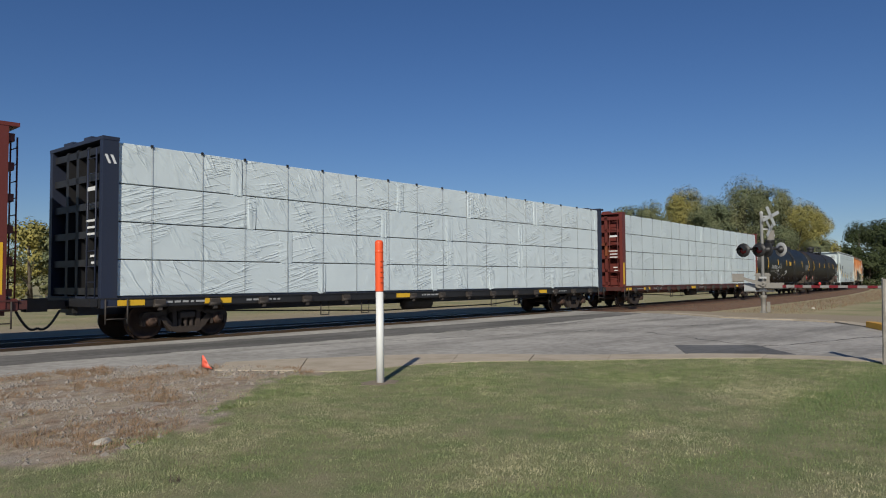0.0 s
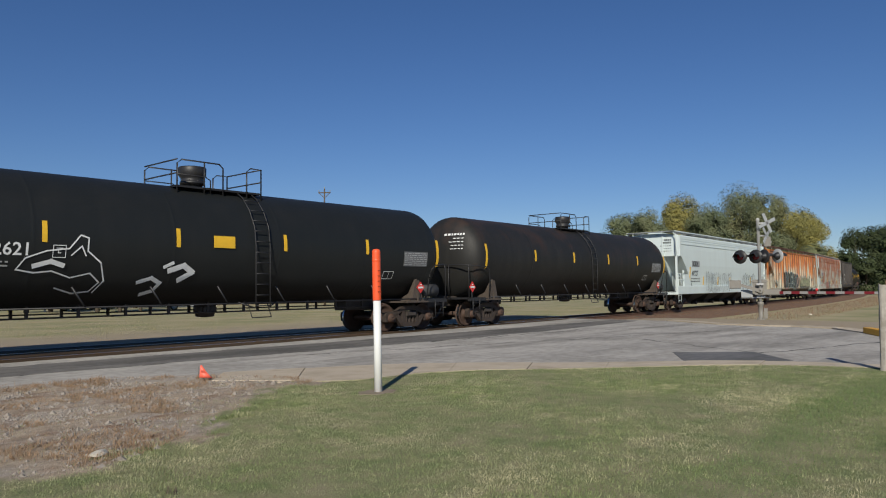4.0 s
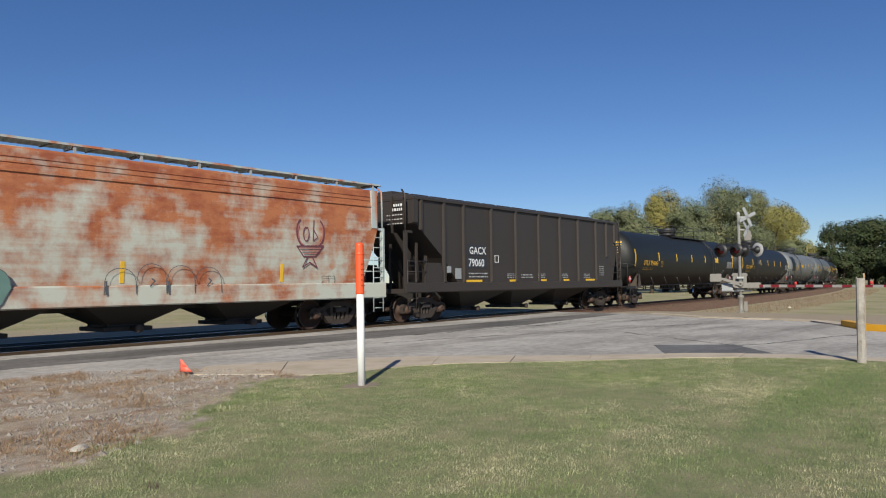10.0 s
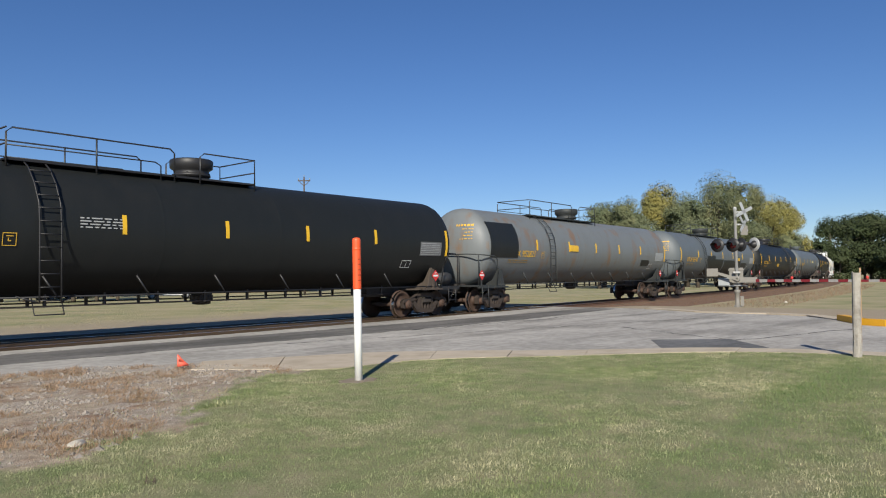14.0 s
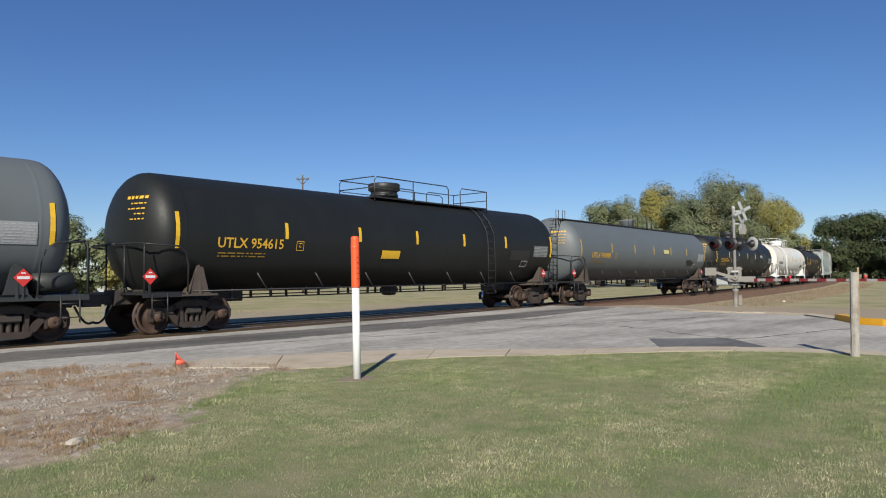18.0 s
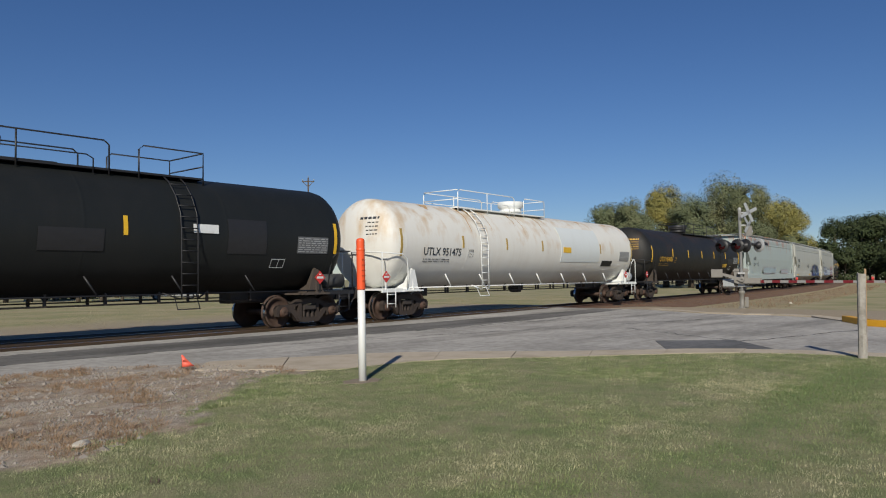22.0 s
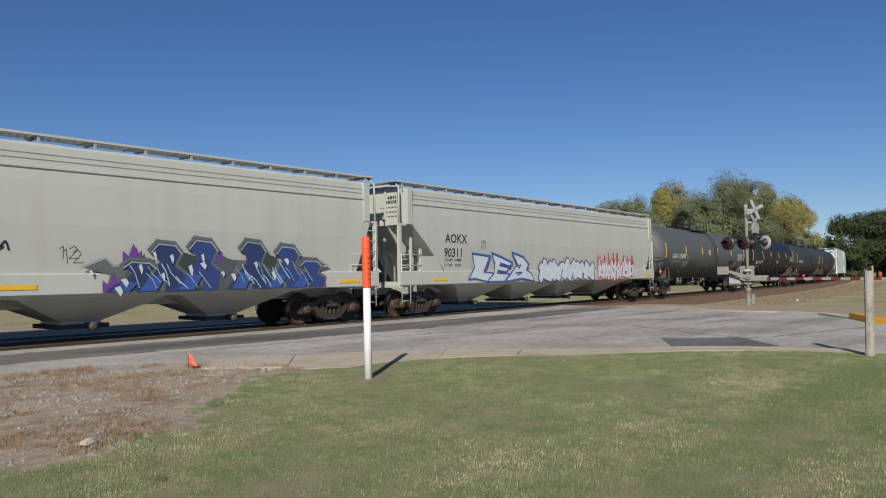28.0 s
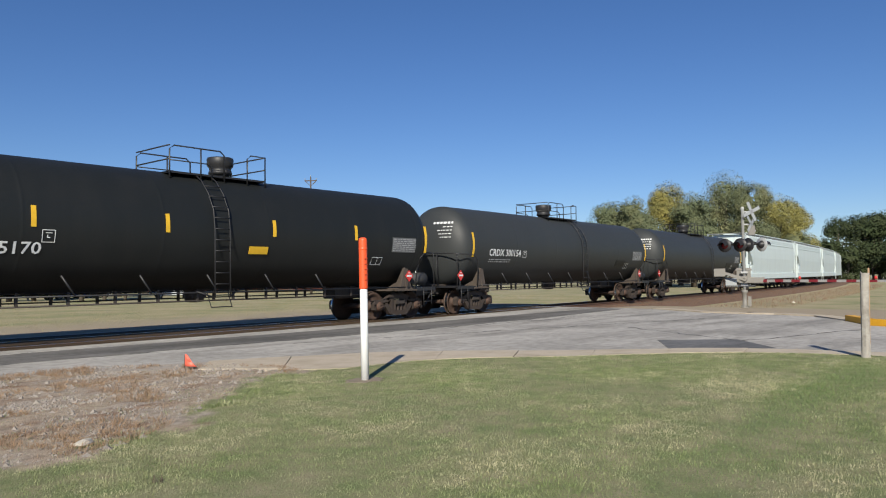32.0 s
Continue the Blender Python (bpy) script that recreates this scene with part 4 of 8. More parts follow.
def ladder(g, x, y, z0, z1, w=0.42, n=7, along="x", r=0.013):
    """Two stiles and their rungs, on a side (along x) or an end (along y)."""
    put = (lambda u, z: (x + u, y, z)) if along == "x" else (lambda u, z: (x, y + u, z))
    for u in (-w / 2, w / 2):
        g.tube([put(u, z0), put(u, z1)], r * 1.5, 5)
    for i in range(n):
        z = z0 + (z1 - z0) * (i + 0.4) / n
        g.tube([put(-w / 2, z), put(w / 2, z)], r, 5)
    return g


# ---- tank car ----
def tank_car(label, length, paint, text="", text_mat="ytext", text_x=None, radius=1.54, zc=2.58, fit="black", stripes=7, dome=0.0, rail=(-3.2, 3.6), ladder_x=3.0,
             strip_mat="yellow", runs=(), head_patch=False, patches=(), style="platform", seed=0, stub="steel", number_squeeze=1.0, mid_strips=True, text_size=0.37, text_dz=0.0):
    car = thing("tank_car", label, "tank car", "cars of the freight train")
    rnd = random.Random(seed)
    half = length / 2
    tl = half - 0.72
    prof = [(-tl + 0.70 * (1 - math.cos(math.pi / 2 * i / 8)), max(0.02, radius * math.sin(math.pi / 2 * i / 8) ** 0.9)) for i in range(9)]
    xs = [-tl + 0.95, -tl * 0.55, -tl * 0.18, tl * 0.18, tl * 0.55, tl - 0.95]
    body = prof[:]
    for x in xs:
        body += [(x - 0.08, radius), (x - 0.022, radius), (x, radius + 0.004), (x + 0.022, radius), (x + 0.08, radius)]
    body += [(-x, r) for x, r in reversed(prof)]
    part("tank", Geo().lathe(body, 0, zc, 48), M[paint], car)
    surf = lambda z: -math.sqrt(max(0.01, (radius + 0.014) ** 2 - (z - zc) ** 2))
    tc = half - 2.1
    for s in (-1, 1):
        # stub sill, bolster saddle, shear plates, end platform and handrail
        g = Geo().box(min(s * (half - 0.5), s * (half - 4.2)), max(s * (half - 0.5), s * (half - 4.2)), -0.28, 0.28, 0.74, 1.12, 0.03)
        part("stub_sill", g, M[stub], car)
        g = Geo()
        for y in (-1, 1):
            x = s * tc
            g.prism([(y * 0.3, 0.98), (y * 1.46, 1.0), (y * 1.44, 1.16), (y * 1.40, 1.66), (y * 1.36, 1.72), (y * 1.30, 1.70), (y * 1.02, 1.24), (y * 0.6, 1.06)], "x", x - 0.03, x + 0.03)
            g.prism([(x - 0.34, 1.0), (x + 0.34, 1.0), (x + 0.24, 1.10), (x + 0.09, 1.68), (x - 0.09, 1.68), (x - 0.24, 1.10)], "y", y * 1.40 - 0.02, y * 1.40 + 0.02)
            g.box(x - 0.5, x + 0.5, min(y * 0.3, y * 1.46), max(y * 0.3, y * 1.46), 0.95, 1.0)
        part("saddle", g, M["saddle" if fit == "black" else fit], car, "tapered cradle under the tank")
        g = Geo().box(min(s * (half - 0.62), s * (half - 1.6)), max(s * (half - 0.62), s * (half - 1.6)), -1.4, 1.4, 1.0, 1.06)
        for y in (-1.38, 1.38):
            g.box(min(s * (half - 0.62), s * (tc + 0.4)), max(s * (half - 0.62), s * (tc + 0.4)), y - 0.05, y + 0.05, 0.94, 1.04)
        part("end_platform", g, M[fit], car)
        # rail that bends round the tank's head and drops to the platform on either side, with a corner stanchion
        hx = s * (half - 0.64)
        g = Geo()
        for y in (-1, 1):
            g.tube([(hx, y * 0.0, 2.26), (hx, y * 0.8, 2.26), (hx, y * 1.25, 2.24), (hx - s * 0.14, y * 1.42, 2.22), (hx - s * 0.75, y * 1.6, 2.18), (hx - s * 0.95, y * 1.6, 2.05), (hx - s * 1.05, y * 1.56, 1.7), (hx - s * 1.08, y * 1.48, 1.05)], 0.022, 6)
            g.tube([(hx, y * 1.38, 1.0), (hx, y * 1.38, 2.1), (hx - s * 0.02, y * 1.36, 2.22)], 0.022, 6)
            g.tube([(hx, y * 0.45, 1.04), (hx, y * 0.45, 2.25)], 0.02, 6)
        part("end_handrail", g, M[fit], car)
        g = ladder(Geo(), s * (half - 1.02), -1.42, 0.45, 1.05, 0.4, 2)
        part("step", g, M[fit], car)
        coupler(car, s, half)
        truck(car, s * tc)
    # side rails with their struts
    for y in (-1, 1):
        g = Geo().tube([(-tc - 0.2, y * 1.42, 1.07), (tc + 0.2, y * 1.42, 1.07)], 0.022, 6)
        n = 8
        for i in range(1, n):
            x = -tc + 2 * tc * i / n
            g.tube([(x, y * 1.42, 1.07), (x - 0.28, y * (radius - 0.17), 1.52)], 0.026, 5)
        part("side_handrail", g, M[fit], car)
    # pipe brackets below
    g = Geo()
    for i in range(11):
        x = -tc + 1.6 + (2 * tc - 3.2) * i / 10
        g.box(x - 0.03, x + 0.03, -0.5, -0.44, 0.82, 1.15).box(x - 0.03, x + 0.03, 0.44, 0.5, 0.82, 1.15)
    g.tube([(-tc + 1.2, -0.47, 0.84), (tc - 1.2, -0.47, 0.84)], 0.024, 6).tube([(-tc + 1.2, 0.47, 0.9), (tc - 1.2, 0.47, 0.9)], 0.02, 6)
    part("train_line", g, M["steel"], car)
    g = Geo().lathe([(zc - radius - 0.32, 0.10), (zc - radius - 0.3, 0.24), (zc - radius + 0.05, 0.3)], 0.2, 0, 14, "z")
    g.box(0.0, 0.4, -0.25, 0.25, zc - radius - 0.2, zc - radius - 0.05)
    part("outlet_valve", g, M["steel"], car)
    g = Geo().lathe([(tc + 0.38, 0.05), (tc + 0.42, 0.21), (tc + 1.22, 0.22), (tc + 1.27, 0.05)], -1.08, 1.34, 18)
    part("brake_cylinder", g, M["cylinder" if fit == "black" else fit], car)
    # top: manway, platform, guard rail, ladder
    zt = zc + radius
    if style == "platform":
        g = Geo().lathe([(zt - 0.2, 0.40), (zt + 0.06, 0.40), (zt + 0.07, 0.50), (zt + 0.13, 0.50), (zt + 0.14, 0.45), (zt + 0.24, 0.47), (zt + 0.30, 0.56), (zt + 0.50, 0.57), (zt + 0.53, 0.54), (zt + 0.56, 0.2)], dome, 0, 22, "z")
        for k in range(8):
            a = k * math.pi / 4
            g.cyl((dome + 0.46 * math.cos(a), 0.46 * math.sin(a), zt + 0.04), (dome + 0.46 * math.cos(a), 0.46 * math.sin(a), zt + 0.17), 0.03, 6)
        if length < 19.6:
            g.v = [((vx - dome) * 0.64 + dome, vy * 0.64, vz + 0.05) for vx, vy, vz in g.v]
        part("manway", g, M[fit], car, "round bolted manway housing")
        x0, x1 = rail
        g = Geo()
        for y in (-1, 1):
            g.box(x0, x1, y * 0.62 - 0.2, y * 0.62 + 0.2, zt - 0.10, zt - 0.05)
        g.box(x0, x0 + 0.4, -0.8, 0.8, zt - 0.1, zt - 0.05).box(x1 - 0.4, x1, -0.8, 0.8, zt - 0.1, zt - 0.05)
        part("platform", g, M[fit], car)
        for y in (-1, 1):
            g = Geo()
            yy = y * 0.84
            mid = (x0 + x1) * 0.5 + 0.35 * (x1 - x0) * 0.5
            g.tube([(x0, yy, zt - 0.25), (x0, yy, zt + 0.50), (x0 + 0.12, yy, zt + 0.6), (mid - 0.5, yy, zt + 0.6), (mid - 0.38, yy, zt + 0.5), (mid - 0.38, yy, zt - 0.2)], 0.02, 6)
            g.tube([(x0, yy, zt + 0.22), (mid - 0.9, yy, zt + 0.22), (mid - 0.75, yy, zt + 0.14), (mid - 0.75, yy, zt - 0.2)], 0.016, 6)
            for x in (x0 + (mid - x0) * 0.45,):
                g.tube([(x, yy, zt - 0.2), (x, yy, zt + 0.6)], 0.02, 6)
            part("guard_rail", g, M[fit], car)
            g = Geo().tube([(mid + 0.35, yy, zt - 0.2), (mid + 0.35, yy, zt + 0.5), (mid + 0.47, yy, zt + 0.6), (x1, yy, zt + 0.6), (x1, yy, zt - 0.25)], 0.02, 6)
            part("guard_rail", g, M[fit], car)
        for x in (x0, x1):
            for zz in (0.6, 0.25):
                part("guard_rail", Geo().tube([(x, -0.84, zt + zz), (x, 0.84, zt + zz)], 0.019, 6), M[fit], car)
    else:
        # long walkway to an end ladder, a small dome with hoops
        g = Geo().lathe([(zt - 0.15, 0.34), (zt + 0.15, 0.34), (zt + 0.3, 0.5), (zt + 0.36, 0.5), (zt + 0.4, 0.3)], dome, 0, 20, "z")
        part("manway", g, M[paint], car, "round bolted manway housing")
        g = Geo().box(-tl + 0.4, tl - 0.4, -0.75, -0.45, zt - 0.14, zt - 0.09)
        for i in range(14):
            x = -tl + 0.8 + (2 * tl - 1.6) * i / 13
            g.box(x - 0.03, x + 0.03, -0.72, -0.48, zt - 0.4, zt - 0.12)
        part("walkway", g, M[fit], car)
        for x in (dome - 1.3, dome - 0.6, dome + 0.7, dome + 1.5):
            g = Geo().tube([(x - 0.25, -0.72, zt - 0.2), (x - 0.25, -0.72, zt + 0.5), (x - 0.1, -0.72, zt + 0.6), (x + 0.3, -0.72, zt + 0.6), (x + 0.4, -0.72, zt + 0.5), (x + 0.4, -0.72, zt - 0.2)], 0.018, 6)
            part("guard_rail", g, M[fit], car)
        for s in (-1, 1):
            for x in (0.1, 0.75):
                g = Geo().tube([(s * (tl - x) - 0.12, -0.6, zt - 0.5), (s * (tl - x) - 0.12, -0.6, zt + 0.3), (s * (tl - x) + 0.12, -0.6, zt + 0.3), (s * (tl - x) + 0.12, -0.6, zt - 0.4)], 0.018, 6)
                part("guard_rail", g, M[fit], car)
        for s in (-1, 1):
            g = Geo()
            for dy in (-0.65, -0.25):
                g.tube([(s * (tl - 0.4), dy, zt - 0.1), (s * (tl + 0.03), dy, zt - 0.9), (s * (tl + 0.1), dy, 1.1)], 0.022, 5)
            for i in range(9):
                z = 1.3 + i * 0.33
                x = s * (tl + 0.09 - max(0, (z - 3.0)) * 0.12)
                g.tube([(x, -0.65, z), (x, -0.25, z)], 0.016, 5)
            part("end_ladder", g, M[fit], car)
    if style == "platform":
        g = Geo()
        for dx in (-0.22, 0.22):
            pts = [(ladder_x + dx, surf(zc + radius * math.sin(a)) - 0.1 if abs(a) < 1.4 else -0.5, zc + (radius + 0.1) * math.sin(a)) for a in (1.15, 0.9, 0.6, 0.3, 0.0)]
            pts = [(ladder_x + dx, -(radius + 0.1) * math.cos(a), zc + (radius + 0.1) * math.sin(a)) for a in (1.15, 0.9, 0.6, 0.3, 0.0)]
            pts += [(ladder_x + dx, -radius - 0.1, zc - 0.6), (ladder_x + dx, -radius - 0.1, 0.95)]
            g.tube(pts, 0.02, 5)
        for i in range(11):
            z = 1.0 + i * 0.28
            y = -radius - 0.1 if z < zc else -math.sqrt(max(0.04, (radius + 0.1) ** 2 - (z - zc) ** 2))
            g.tube([(ladder_x - 0.22, y, z), (ladder_x + 0.22, y, z)], 0.015, 5)
        g.tube([(ladder_x - 0.3, -1.42, 1.07), (ladder_x - 0.3, -1.6, 0.7), (ladder_x + 0.3, -1.6, 0.7), (ladder_x + 0.3, -1.42, 1.07)], 0.018, 5)
        g.tube([(ladder_x - 0.6, -1.42, 1.1), (ladder_x - 0.22, -1.6, 0.95)], 0.02, 5).tube([(ladder_x + 0.6, -1.42, 1.1), (ladder_x + 0.22, -1.6, 0.95)], 0.02, 5)
        part("side_ladder", g, M[fit], car)
    # markings
    marks = [-tl + 0.7, -tl * 0.58, -tl * 0.282, 0.0, tl * 0.275, tl * 0.56, tl - 0.72]
    if length < 19.6:
        marks = [-tl * 0.905, -tl * 0.525, -tl * 0.17, tl * 0.2, tl * 0.56, tl * 0.94]
    for i, x in enumerate(marks):
        end = i in (0, len(marks) - 1)
        if not end and not mid_strips:
            continue
        panel("reflector_strip", x - 0.05, x + 0.05, zc - (0.45 if end else 0.12), zc + (0.45 if end else 0.33), M[strip_mat], car, surf, "yellow reflective strip")
    if text:
        tx = -tl + 1.82 if text_x is None else text_x
        write(text, tx, zc - 0.40 + text_dz, text_size, M[text_mat], car, surf, squeeze=number_squeeze)
        bars(tx + 0.05, zc - 0.66 + text_dz, 1.5, 0.16, 2, M[text_mat], car, surf, seed)
    if text:
        stencil_box(car, -tl * (0.58 if length > 19.6 else 0.505) + (0.35 if length > 19.6 else 0.0), zc - 0.44, 0.27, M[text_mat], surf)
    plate = "plate_dark" if paint in ("tank_black", "tank_brown", "tank_dark") else ("greypanel" if paint != "tank_white" else "strap")
    panel("data_plate", tl - 2.12, tl - 1.02, zc - 0.45, zc + 0.02, M[plate], car, surf, "square of fine stencilled data")
    bars(tl - 2.1, zc - 0.43, 1.06, 0.43, 7, M["wtext"], car, lambda z: surf(z) - 0.006, seed + 3)
    if paint not in ("tank_black", "tank_brown"):
        panel("painted_patch", tl - 4.0, tl - 2.9, zc - 0.72, zc - 0.46, M["tank_black"], car, surf, "black painted-out block")
    stencil_box(car, tl - 2.95, zc - 0.86, 0.24, M["wtext"], surf, 1.9, True)
    # hazard placards
    for x, rz in ((tc + 0.12, 0), (-half + 0.75, 1)):
        pl = Geo().add([(x, -1.46, 1.25), (x + 0.19, -1.46, 1.44), (x, -1.46, 1.63), (x - 0.19, -1.46, 1.44), (x, -1.445, 1.25), (x + 0.19, -1.445, 1.44), (x, -1.445, 1.63), (x - 0.19, -1.445, 1.44)],
                       [(0, 1, 2, 3), (7, 6, 5, 4), (0, 4, 5, 1), (1, 5, 6, 2), (2, 6, 7, 3), (3, 7, 4, 0)])
        p = part("placard", pl, M["red"], car, "red and white diamond placard")
        part("placard_band", Geo().box(x - 0.12, x + 0.12, -1.466, -1.461, 1.41, 1.47).box(x - 0.04, x + 0.04, -1.466, -1.461, 1.52, 1.55), M["wtext"], p)
        part("placard_bracket", Geo().box(x - 0.02, x + 0.02, -1.445, -1.40, 1.0, 1.5), M[fit], p)
    for name, x0, x1, z0, z1, mat, lab in patches:
        panel(name, x0, x1, zc + z0, zc + z1, M[mat], car, lambda z: surf(z) - 0.002 - 0.012 * (name != "painted_patch") - 0.004 * (name == "label_plate"), lab, max(4, int((z1 - z0) / 0.06)))
    for x, w, drop, mat in runs:
        # a rust run down from the platform, narrowing as it goes
        g = Geo()
        zs_ = [zc + radius * math.sin(1.2 - drop * i / 8) for i in range(9)]
        g.add([(x + d * w * (1 - 0.85 * i / 8) + 0.03 * math.sin(i * 1.7 + x), surf(q) + 0.006, q) for i, q in enumerate(zs_) for d in (-0.5, 0.5)], [(2 * i, 2 * i + 1, 2 * i + 3, 2 * i + 2) for i in range(8)], True)
        part("rust_run", g, M[mat], car, "rust run on the paint")
    # end data on the leading head, as bars that follow its curve
    def head(y, z):
        q = min(0.999, math.hypot(y, z - zc) / radius) ** (1 / 0.9)
        return (-tl + 0.70 * (1 - math.cos(math.asin(q))) - 0.012, y, z)
    if head_patch:
        g, k = Geo(), 8
        at = [[head(-0.45 + 1.75 * i / k, zc - 1.1 + 1.75 * j / k) for j in range(k + 1)] for i in range(k + 1)]
        vs = [(q[0] + 0.003, q[1], q[2]) for col in at for q in col]
        g.add(vs, [(i * (k + 1) + j, (i + 1) * (k + 1) + j, (i + 1) * (k + 1) + j + 1, i * (k + 1) + j + 1) for i in range(k) for j in range(k) if math.hypot(at[i][j][1], at[i][j][2] - zc) < radius - 0.2], True)
        part("painted_patch", g, M["tank_black"], car, "black painted patch on the tank's head")
    g = Geo()
    for r in range(5):
        z, y, hh = zc + 0.78 - r * 0.13, -0.95, (0.075 if r == 0 else 0.03)
        while y < (-0.25 if r == 0 else rnd.uniform(-0.65, -0.4)):
            w = rnd.choice((0.06, 0.09, 0.12))
            g.add([head(y, z), head(y + w, z), head(y + w, z + hh), head(y, z + hh)], [(0, 1, 2, 3)])
            y += w + 0.04
    part("head_stencil", g, M[text_mat], car)["kind"] = "stuff"
    return car, tc


# ---- covered hopper ----
def hopper_car(label, length, paint, under="dark_under", trim=None, ribs=(), curved=True, zr=4.42, board=True, bays=4, sill_mat=None, seed=0, name="hopper_car", walk_mat="grey_fit", half_w=1.56, rib_mat=None, sill=(0.92, 1.40), zs=4.03, stands=13):
    car = thing(name, label, "hopper car", "cars of the freight train")
    half = length / 2
    bl = half - 0.42
    tc = half - 2.0
    trim = trim or paint
    # body lofted upward: the slopes over the trucks, the sides, the rounded roof
    if curved:
        levels = [(1.02, bl - 3.0, half_w - 0.10), (1.45, bl - 2.55, half_w - 0.06), (2.16, bl - 1.73, half_w), (2.6, bl - 1.22, half_w + 0.03), (3.08, bl - 0.66, half_w + 0.03), (3.10, bl - 0.44, half_w + 0.03), (3.5, bl - 0.44, half_w + 0.02),
                  (3.76, bl - 0.44, half_w + 0.0), (3.765, bl - 0.44, half_w + 0.035), (3.81, bl - 0.44, half_w + 0.035), (3.82, bl - 0.44, half_w + 0.0), (3.935, bl - 0.44, half_w - 0.005), (3.94, bl - 0.44, half_w - 0.03), (3.955, bl - 0.44, half_w - 0.03), (3.96, bl - 0.44, half_w - 0.01),
                  (4.055, bl - 0.44, half_w - 0.015), (4.06, bl - 0.44, half_w - 0.04), (4.075, bl - 0.44, half_w - 0.04), (4.08, bl - 0.44, half_w - 0.02), (4.24, bl - 0.44, half_w - 0.03),
                  (4.31, bl - 0.45, half_w - 0.12), (4.36, bl - 0.48, half_w - 0.4), (zr, bl - 0.5, 0.5)]
    else:
        levels = [(1.02, bl - 3.3, half_w - 0.12), (1.3, bl - 3.0, half_w - 0.05), (2.25, bl - 2.1, half_w - 0.05), (3.36, bl - 0.66, half_w - 0.05), (3.38, bl - 0.5, half_w - 0.05), (zs, bl - 0.5, half_w - 0.05), (zs + 0.02, bl - 0.48, half_w + 0.03), (zs + 0.11, bl - 0.48, half_w + 0.03),
                  (zs + 0.13, bl - 0.5, half_w - 0.05), (zr - 0.02, bl - 0.52, 0.9), (zr, bl - 0.55, 0.4)]
    rings = [[(-x, -y, z), (x, -y, z), (x, y, z), (-x, y, z)] for z, x, y in levels]
    part("body", Geo().loft(rings), M[paint], car)
    wprof = [(z, y) for z, x, y in levels]
    surf = lambda z: -float(np.interp(z, [p[0] for p in wprof], [p[1] for p in wprof])) - 0.012
    sm = M[sill_mat or trim]
    for y in (-1, 1):
        part("side_sill", Geo().box(-bl + 0.05, bl - 0.05, y * (half_w - 0.02) - 0.05, y * (half_w - 0.02) + 0.05, sill[0], sill[1], 0.03), sm, car)
        # panels at the car's ends below the cut of the side sheet
        for s in (-1, 1):
            g = Geo().prism([(s * (bl - 2.3), sill[1]), (s * (bl - 1.2), sill[1]), (s * (bl - 1.2), 2.03), (s * (bl - 1.25), 2.06), (s * (bl - 1.9), 2.06)], "y", y * (half_w - 0.03) - 0.02, y * (half_w - 0.03) + 0.02)
            if s < 0:
                part("end_panel", g, M[trim], car)
            else:
                out, back = [], []
                for z in (1.37, 1.6, 1.85, 2.16, 2.5, 3.0, 3.09):
                    xl = float(np.interp(z, [q[0] for q in levels], [q[1] for q in levels])) - 0.06
                    xr = bl - 1.0 + (z - 1.37) / 1.6 * 0.56 if z < 2.97 else bl - 0.44
                    yy = y * (-surf(z) - 0.009)
                    out += [(xl, yy, z), (max(xr, xl + 0.01), yy, z)]
                    back += [(xl, yy - y * 0.025, z), (max(xr, xl + 0.01), yy - y * 0.025, z)]
                k = len(out)
                fs = [(i, i + 1, i + 3, i + 2) for i in range(0, k - 2, 2)] + [(k + i, k + i + 2, k + i + 3, k + i + 1) for i in range(0, k - 2, 2)]
                fs += [(i + 1, k + i + 1, k + i + 3, i + 3) for i in range(0, k - 2, 2)] + [(i, i + 2, k + i + 2, k + i) for i in range(0, k - 2, 2)] + [(0, k, k + 1, 1), (k - 2, k - 1, 2 * k - 1, 2 * k - 2)]
                g = Geo().add(out + back, fs)
                part("side_sheet", g, M[paint], car)
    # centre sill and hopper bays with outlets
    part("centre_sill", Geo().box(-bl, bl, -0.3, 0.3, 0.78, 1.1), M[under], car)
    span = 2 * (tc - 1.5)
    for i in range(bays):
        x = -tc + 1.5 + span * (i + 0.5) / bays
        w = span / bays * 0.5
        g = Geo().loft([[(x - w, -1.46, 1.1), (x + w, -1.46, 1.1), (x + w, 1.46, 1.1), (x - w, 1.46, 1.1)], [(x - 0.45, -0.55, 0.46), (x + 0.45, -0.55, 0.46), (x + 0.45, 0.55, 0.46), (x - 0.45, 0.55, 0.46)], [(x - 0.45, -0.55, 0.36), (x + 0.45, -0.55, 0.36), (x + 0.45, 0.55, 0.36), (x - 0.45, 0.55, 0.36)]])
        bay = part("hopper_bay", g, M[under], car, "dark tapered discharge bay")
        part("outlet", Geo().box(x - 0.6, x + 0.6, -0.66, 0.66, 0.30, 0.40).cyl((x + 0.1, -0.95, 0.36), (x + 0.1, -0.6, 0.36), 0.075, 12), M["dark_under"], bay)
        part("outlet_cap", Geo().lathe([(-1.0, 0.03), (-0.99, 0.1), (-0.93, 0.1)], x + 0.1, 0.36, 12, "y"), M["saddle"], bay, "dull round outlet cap")
